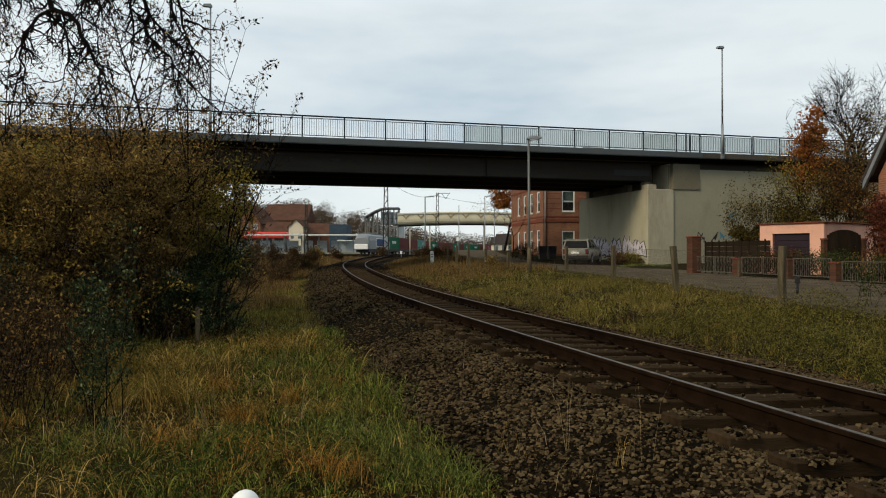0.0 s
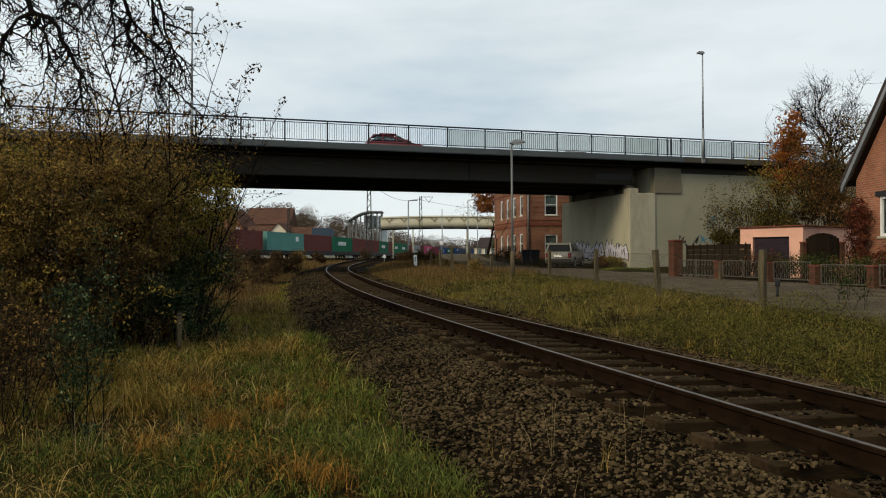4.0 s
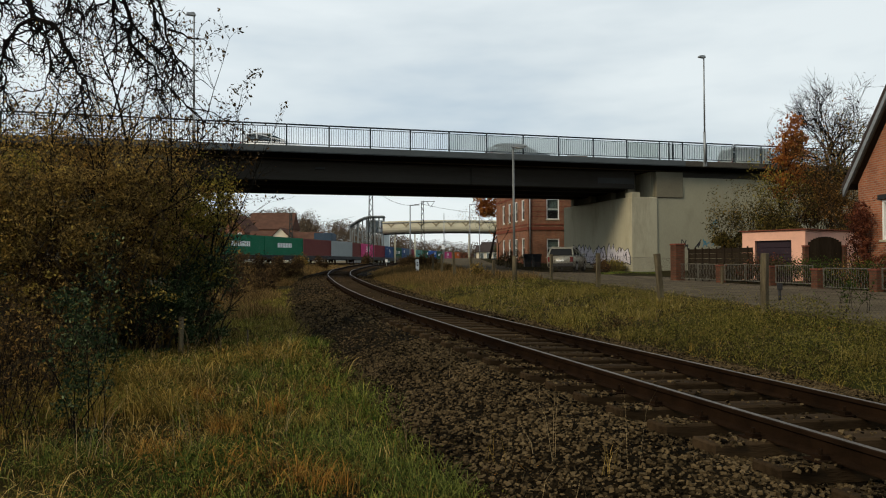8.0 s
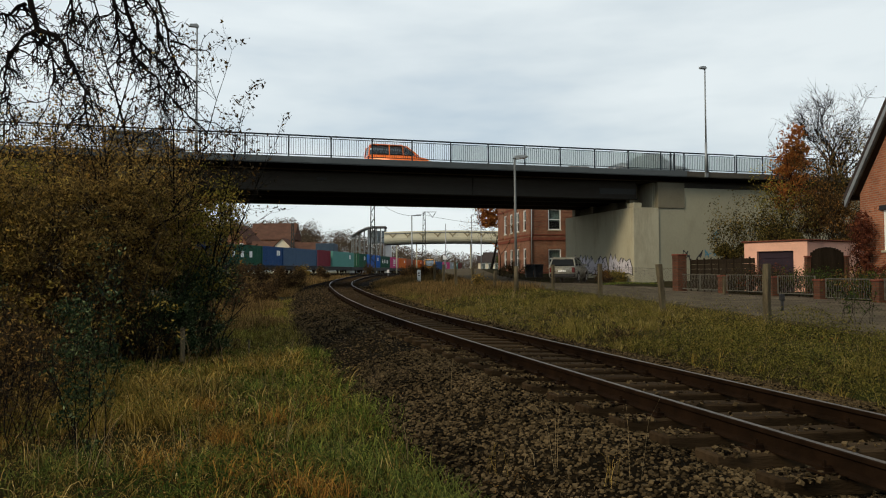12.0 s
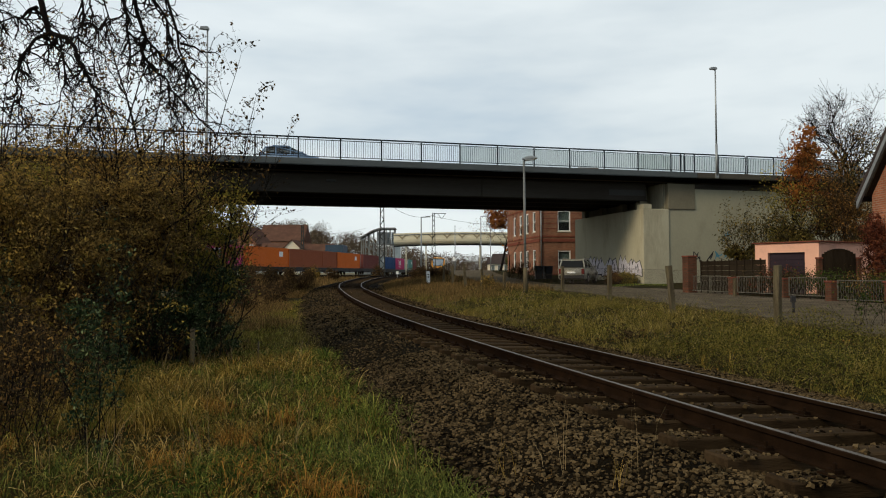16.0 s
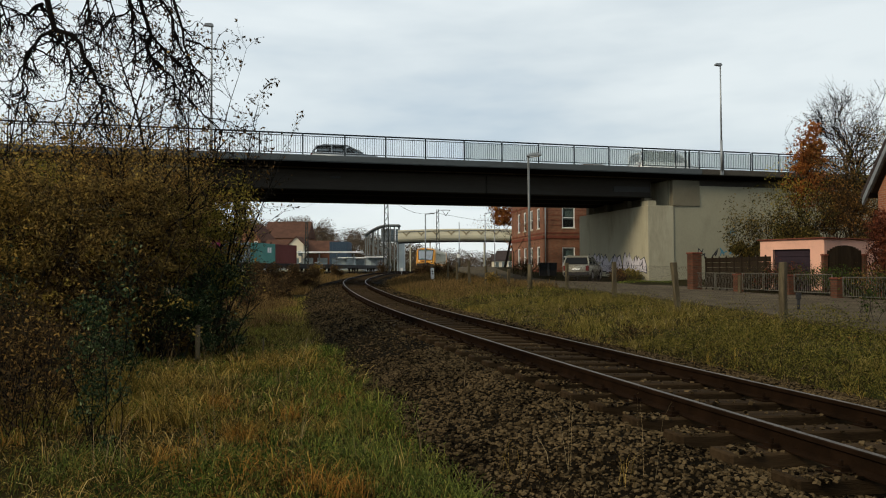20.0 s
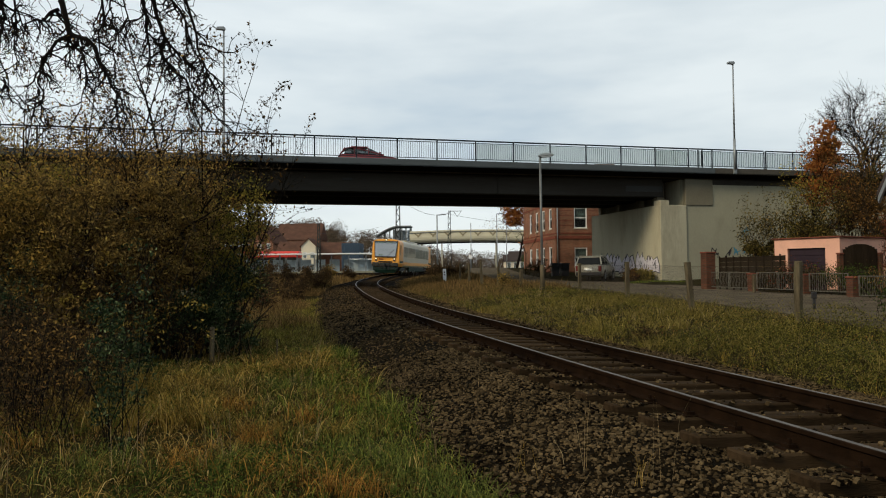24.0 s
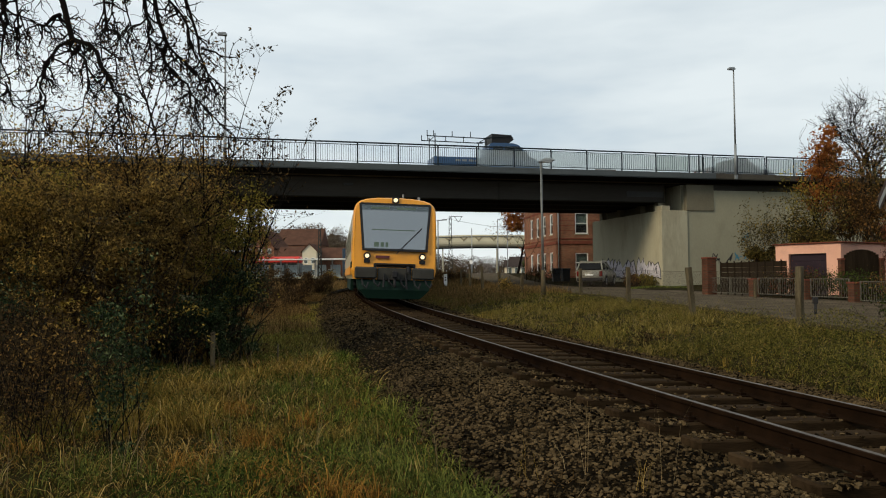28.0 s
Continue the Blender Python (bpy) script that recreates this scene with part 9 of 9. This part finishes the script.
woody("bare_tree", (26.5, 47.4, gz(26.5, 47.4)), [((0, 0, 0), (-0.02, 0, 1), 5.5, 0.2, 0, 0.0), ((0, 0, 4.6), (-0.34, 0, 1), 3.7, 0.15, 3, -0.03), ((0, 0, 5.0), (0.25, 0, 1), 3.6, 0.15, 3, -0.03), ((0, 0, 4.9), (0.0, 0.1, 1), 3.8, 0.15, 3, -0.03), ((0, 0, 4.4), (0.7, 0, 0.8), 3.5, 0.13, 3, -0.03), ((0, 0, 4.4), (-0.75, 0, 0.8), 3.2, 0.12, 3, -0.02), ((0, 0, 5.2), (-0.15, -0.3, 1), 3.4, 0.12, 3, -0.02)], 1600, 0.055, M_bark_dark, L_dusk, "tall nearly bare tree with fine twigs", "tree", 502, "", None, 0.12, 0.46, 4.4, (2, 4), 0.012)
L_wing = leafmat("wing_shrub_leaves", [(0.0, lin(0.02, 0.018, 0.007)), (0.6, lin(0.09, 0.072, 0.022)), (0.9, lin(0.19, 0.14, 0.035)), (1.0, lin(0.34, 0.2, 0.045))], trans=0.4)
L_wing2 = leafmat("wing_shrub_brown_leaves", [(0.0, lin(0.024, 0.014, 0.006)), (0.6, lin(0.11, 0.062, 0.02)), (0.9, lin(0.22, 0.11, 0.03)), (1.0, lin(0.36, 0.17, 0.04))], trans=0.4)
for i, (bx, by, ht, wid, lm) in enumerate(((17.3, 42.5, 2.6, 1.0, L_wing), (18.9, 42.4, 3.0, 1.2, L_wing), (20.6, 42, 4.0, 1.5, L_wing), (22.6, 42.0, 5.2, 1.7, L_wing2), (24.6, 42, 5.6, 1.9, L_wing), (21.2, 43.6, 4.4, 1.7, L_moss), (23.6, 43.8, 5.8, 1.9, L_wing2), (22.6, 39.5, 3.6, 1.4, L_wing2), (25.2, 39.5, 4.6, 1.7, L_wing2), (11.9, 50.6, 0.5, 0.6, L_wing2), (12.9, 50.6, 0.5, 0.6, L_moss))):
    stems = [((rs.uniform(-0.3, 0.3), rs.uniform(-0.3, 0.3), 0), (rs.uniform(-0.35, 0.35), rs.uniform(-0.35, 0.35), 1), ht * rs.uniform(0.7, 0.98), 0.04, 2, 0.0) for _ in range(8)]
    clumps = []
    for k in range(9):
        a = rs.uniform(0, 6.28)
        rr_ = math.sqrt(rs.uniform(0.02, 0.8)) * wid * 0.8
        rad = wid * rs.uniform(0.25, 0.45)
        clumps.append((math.cos(a) * rr_, math.sin(a) * rr_, ht * rs.uniform(0.15, 0.85), rad, rad, rad * 0.8, 820))
    woody("shrub", (bx, by, gz(bx, by)), stems, 1400, 0.075, M_bark, lm, "brownish autumn shrub in front of the wing wall", "shrub", 520 + i, "shrubs by the wing wall", clumps, 0.15, 0.45, wid * 1.15)
L_scrub2 = leafmat("dull_hedge_leaves", [(0.0, lin(0.01, 0.009, 0.004)), (0.7, lin(0.045, 0.036, 0.014)), (1.0, lin(0.12, 0.085, 0.03))], trans=0.3)
# ivy and hedge at the gabled house
ivy = [(0, 0.1, z, 0.22, 0.5, 0.45, 700) for z in (0.4, 1.0, 1.6, 2.1, 2.5)] + [(0.05, -1.4, z, 0.2, 0.9, 0.4, 800) for z in (0.35, 0.9)] + [(0.0, -3.2, z, 0.2, 1.0, 0.4, 700) for z in (0.4, 0.9)]
woody("beech_hedge", (14.8, 24.85, gz(14.8, 24.85)), [((rs.uniform(-0.15, 0.15), rs.uniform(-0.8, 0.6), 0), (0, 0, 1), 1.5, 0.02, 2, 0.0) for _ in range(10)], 500, 0.05, M_bark_dark, L_red, "red-brown beech hedge against the house", "hedge", 540, "", ivy, 0.06, 0.2, 0.55)
for i, d in enumerate((4.0, 5.2, 7.2, 9.4, 6.2, 8.2, 10.2, 4.6, 5.8)):
    m_ = fence_pose(d, 0.7)
    woody("garden_plant", tuple(m_.translation), [((rs.uniform(-0.4, 0.4), rs.uniform(-0.2, 0.2), 0), (rs.uniform(-0.3, 0.3), 0, 1), 0.62, 0.01, 1, 0.0) for _ in range(14)], 900, 0.04, M_bark_dark, (L_scrub2, L_red, L_dark, L_brown, L_scrub2, L_dark, L_dark, L_scrub2, L_scrub2)[i], "low garden plants behind the iron fence", "plant", 550 + i, "garden plants", None, 0.15)
woody("garden_hedge", (6.6, 58.0, gz(6.6, 58.0)), [((rs.uniform(-0.8, 0.8), rs.uniform(-0.2, 0.2), 0), (rs.uniform(-0.2, 0.2), 0, 1), 0.8, 0.015, 2, 0.0) for _ in range(10)], 700, 0.05, M_bark_dark, L_scrub2, "low dark hedge in front of the villa", "hedge", 565, "", [(rs.uniform(-0.9, 0.9), rs.uniform(-0.2, 0.2), rs.uniform(0.3, 0.95), 0.3, 0.25, 0.2, 160) for _ in range(10)], 0.12)
woody("street_tree", (7.0, 84, gz(7.0, 84)), [((0, 0, 0), (0, 0, 1), 3.9, 0.16, 2, -0.01)], 200, 0.16, M_bark_dark, L_orange, "round tree with rusty orange leaves", "tree", 560, "", [(0.1, 0, 6.6, 1.6, 1.3, 1.6, 2200), (-0.4, 0, 5.7, 1.0, 1.0, 0.9, 700)], 0.2)
woody("young_tree", (5.9, 62.5, gz(5.9, 62.5)), [((0, 0, 0), (0, 0, 1), 3.6, 0.06, 3, -0.01)], 300, 0.08, M_bark_dark, L_brown, "bare young tree in front of the villa", "tree", 561, "", None, 0.12)

# scrub along the far curve and the main line
L_scrub = leafmat("scrub_leaves", [(0.0, lin(0.016, 0.01, 0.006)), (0.6, lin(0.075, 0.046, 0.022)), (0.9, lin(0.14, 0.084, 0.034)), (1.0, lin(0.22, 0.135, 0.045))], trans=0.35)
SCRUB = [(-8.2, 25, 0.8, L_scrub), (-7.6, 29, 0.6, L_scrub), (-9.4, 32, 0.9, L_scrub), (-8.0, 36, 0.6, L_scrub), (-10.0, 39, 0.9, L_scrub), (-9.0, 43, 0.6, L_scrub), (-10.5, 47, 1.0, L_scrub), (-9.4, 52, 0.7, L_scrub), (-6.6, 21, 0.5, L_scrub), (-12, 60, 0.8, L_scrub), (-15, 66, 0.9, L_scrub), (-19, 72, 1.0, L_scrub), (-16, 78, 0.7, L_scrub), (-13, 72, 0.8, L_scrub), (-21, 84, 1.1, L_scrub), (-14.5, 84, 0.9, L_olive), (-24, 78, 1.1, L_scrub), (-11.5, 80, 0.8, L_scrub), (-27, 66, 1.2, L_scrub), (-20, 60, 1.1, L_scrub),
         (-0.5, 61, 0.5, L_scrub), (0.3, 63.5, 0.45, L_scrub), (-1.6, 66, 0.5, L_scrub), (-1.9, 74, 0.4, L_scrub), (-2.4, 70, 0.45, L_scrub), (-8, 96, 1.0, L_scrub), (9.5, 96, 1.0, L_dark), (12.5, 110, 1.6, L_scrub), (10.5, 104, 1.2, L_dark), (2.6, 39.5, 0.35, L_olive)]
for i, (bx, by, ht, lm) in enumerate(SCRUB):
    wid = ht * 0.85
    clumps = []
    for k in range(7):
        a = rs.uniform(0, 6.28)
        rr_ = math.sqrt(rs.uniform(0.02, 0.9)) * wid
        rad = wid * rs.uniform(0.25, 0.5)
        clumps.append((math.cos(a) * rr_, math.sin(a) * rr_, ht * rs.uniform(0.2, 0.8), rad, rad, rad * 0.7, 260))
    woody("scrub_bush", (bx, by, gz(bx, by)), [((0, 0, 0), (rs.uniform(-0.5, 0.5), rs.uniform(-0.3, 0.3), 1), ht, 0.03, 2, 0.0) for _ in range(5)], 700, 0.045 if by < 56 else 0.08, M_bark, lm, "low brown scrub beside the railway", "bush", 600 + i, "line-side scrub", clumps, 0.15, 0.5, wid * 1.2)


def far_woods():
    """Wooded hill: many twiggy grey-brown crowns, one mass."""
    rng = np.random.default_rng(77)
    P = []
    for k in range(420):
        x = rng.uniform(-130, 70)
        y = rng.uniform(285, 380)
        top = np.interp(x / y, [-0.5, -0.27, -0.2, -0.16, -0.12, -0.07, 0.0, 0.3], [25, 25, 25, 24.5, 21, 16, 11, 10]) * y / 320
        r = rng.uniform(3, 5.5)
        q = rng.normal(0, 1, (380, 3))
        q /= np.linalg.norm(q, axis=1)[:, None]
        q *= rng.uniform(0.3, 1, (380, 1)) ** 0.5
        P.append(np.array([[x, y, top - r - rng.uniform(0, 7)]]) + q * np.array([[r, r, r * 1.2]]))
    ob = new("far_woods", leaf_mesh("far_woods", np.concatenate(P), 0.3, L_far, rng))
    tagged(ob, "grey-brown autumn woods on the far hill", "woods", kind="stuff")
    bm = BM()
    prev = None
    for i in range(31):
        x = -260 + 14 * i
        h = float(np.interp(x / 340, [-0.7, -0.27, -0.16, -0.07, 0.0, 0.4], [15, 15, 12, 7, 3, 2]))
        ring = [bm.verts.new((x, 275, -1)), bm.verts.new((x, 320, h * 0.7)), bm.verts.new((x, 380, h)), bm.verts.new((x, 520, -2))]
        if prev:
            for j in range(3):
                bm.faces.new((prev[j], prev[j + 1], ring[j + 1], ring[j]))
        prev = ring
    solid("hill", bm, M_soil, "low wooded hill beyond the station", "hill", kind="structure")


L_far = leafmat("far_wood_leaves", [(0.0, lin(0.045, 0.036, 0.026)), (0.6, lin(0.095, 0.072, 0.05)), (1.0, lin(0.16, 0.11, 0.065))])
far_woods()


def motions():
    for c, t0, v in MOVING:
        rows = []
        for k in range(0, 15):
            t = 2.0 * k
            rows.append((t, BR @ pose((t - t0) * v, LANE, DECK)))
        walk(c, rows)
    for c, mid, half, up in FREIGHT:
        rows = []
        for k in range(0, 29):
            s = mid + 23.5 * k
            rows.append((float(k), freight_pose(s, half) @ pose(0, 0, up)))
        walk(c, rows)
    stops = [(0, 330), (14, 182), (17, 150), (20, 117), (21.5, 101), (23.5, 81.5), (24, 76), (25, 63.4), (26, 51.3), (27, 37.4), (28, 25.3)]
    rows = []
    for k in range(0, 57):
        t = k * 0.5
        yy = float(np.interp(t, [a for a, b in stops], [b for a, b in stops]))
        s = s_at_y(yy)
        a, b = track_at(s + 4), track_at(s + 21)
        zz = (rise(a[1]) + rise(b[1])) / 2
        ang = math.degrees(math.atan2(a[1] - b[1], a[0] - b[0])) - 90.4
        mx, my = (a[0] + b[0]) / 2, (a[1] + b[1]) / 2
        rows.append((t, pose(mx, my, float(zz), 0, 0, ang) @ pose(0, 0, 0, 0, -2.0, 0) @ pose(0.1, 12.5, 0)))
    walk(rc, rows)


motions()
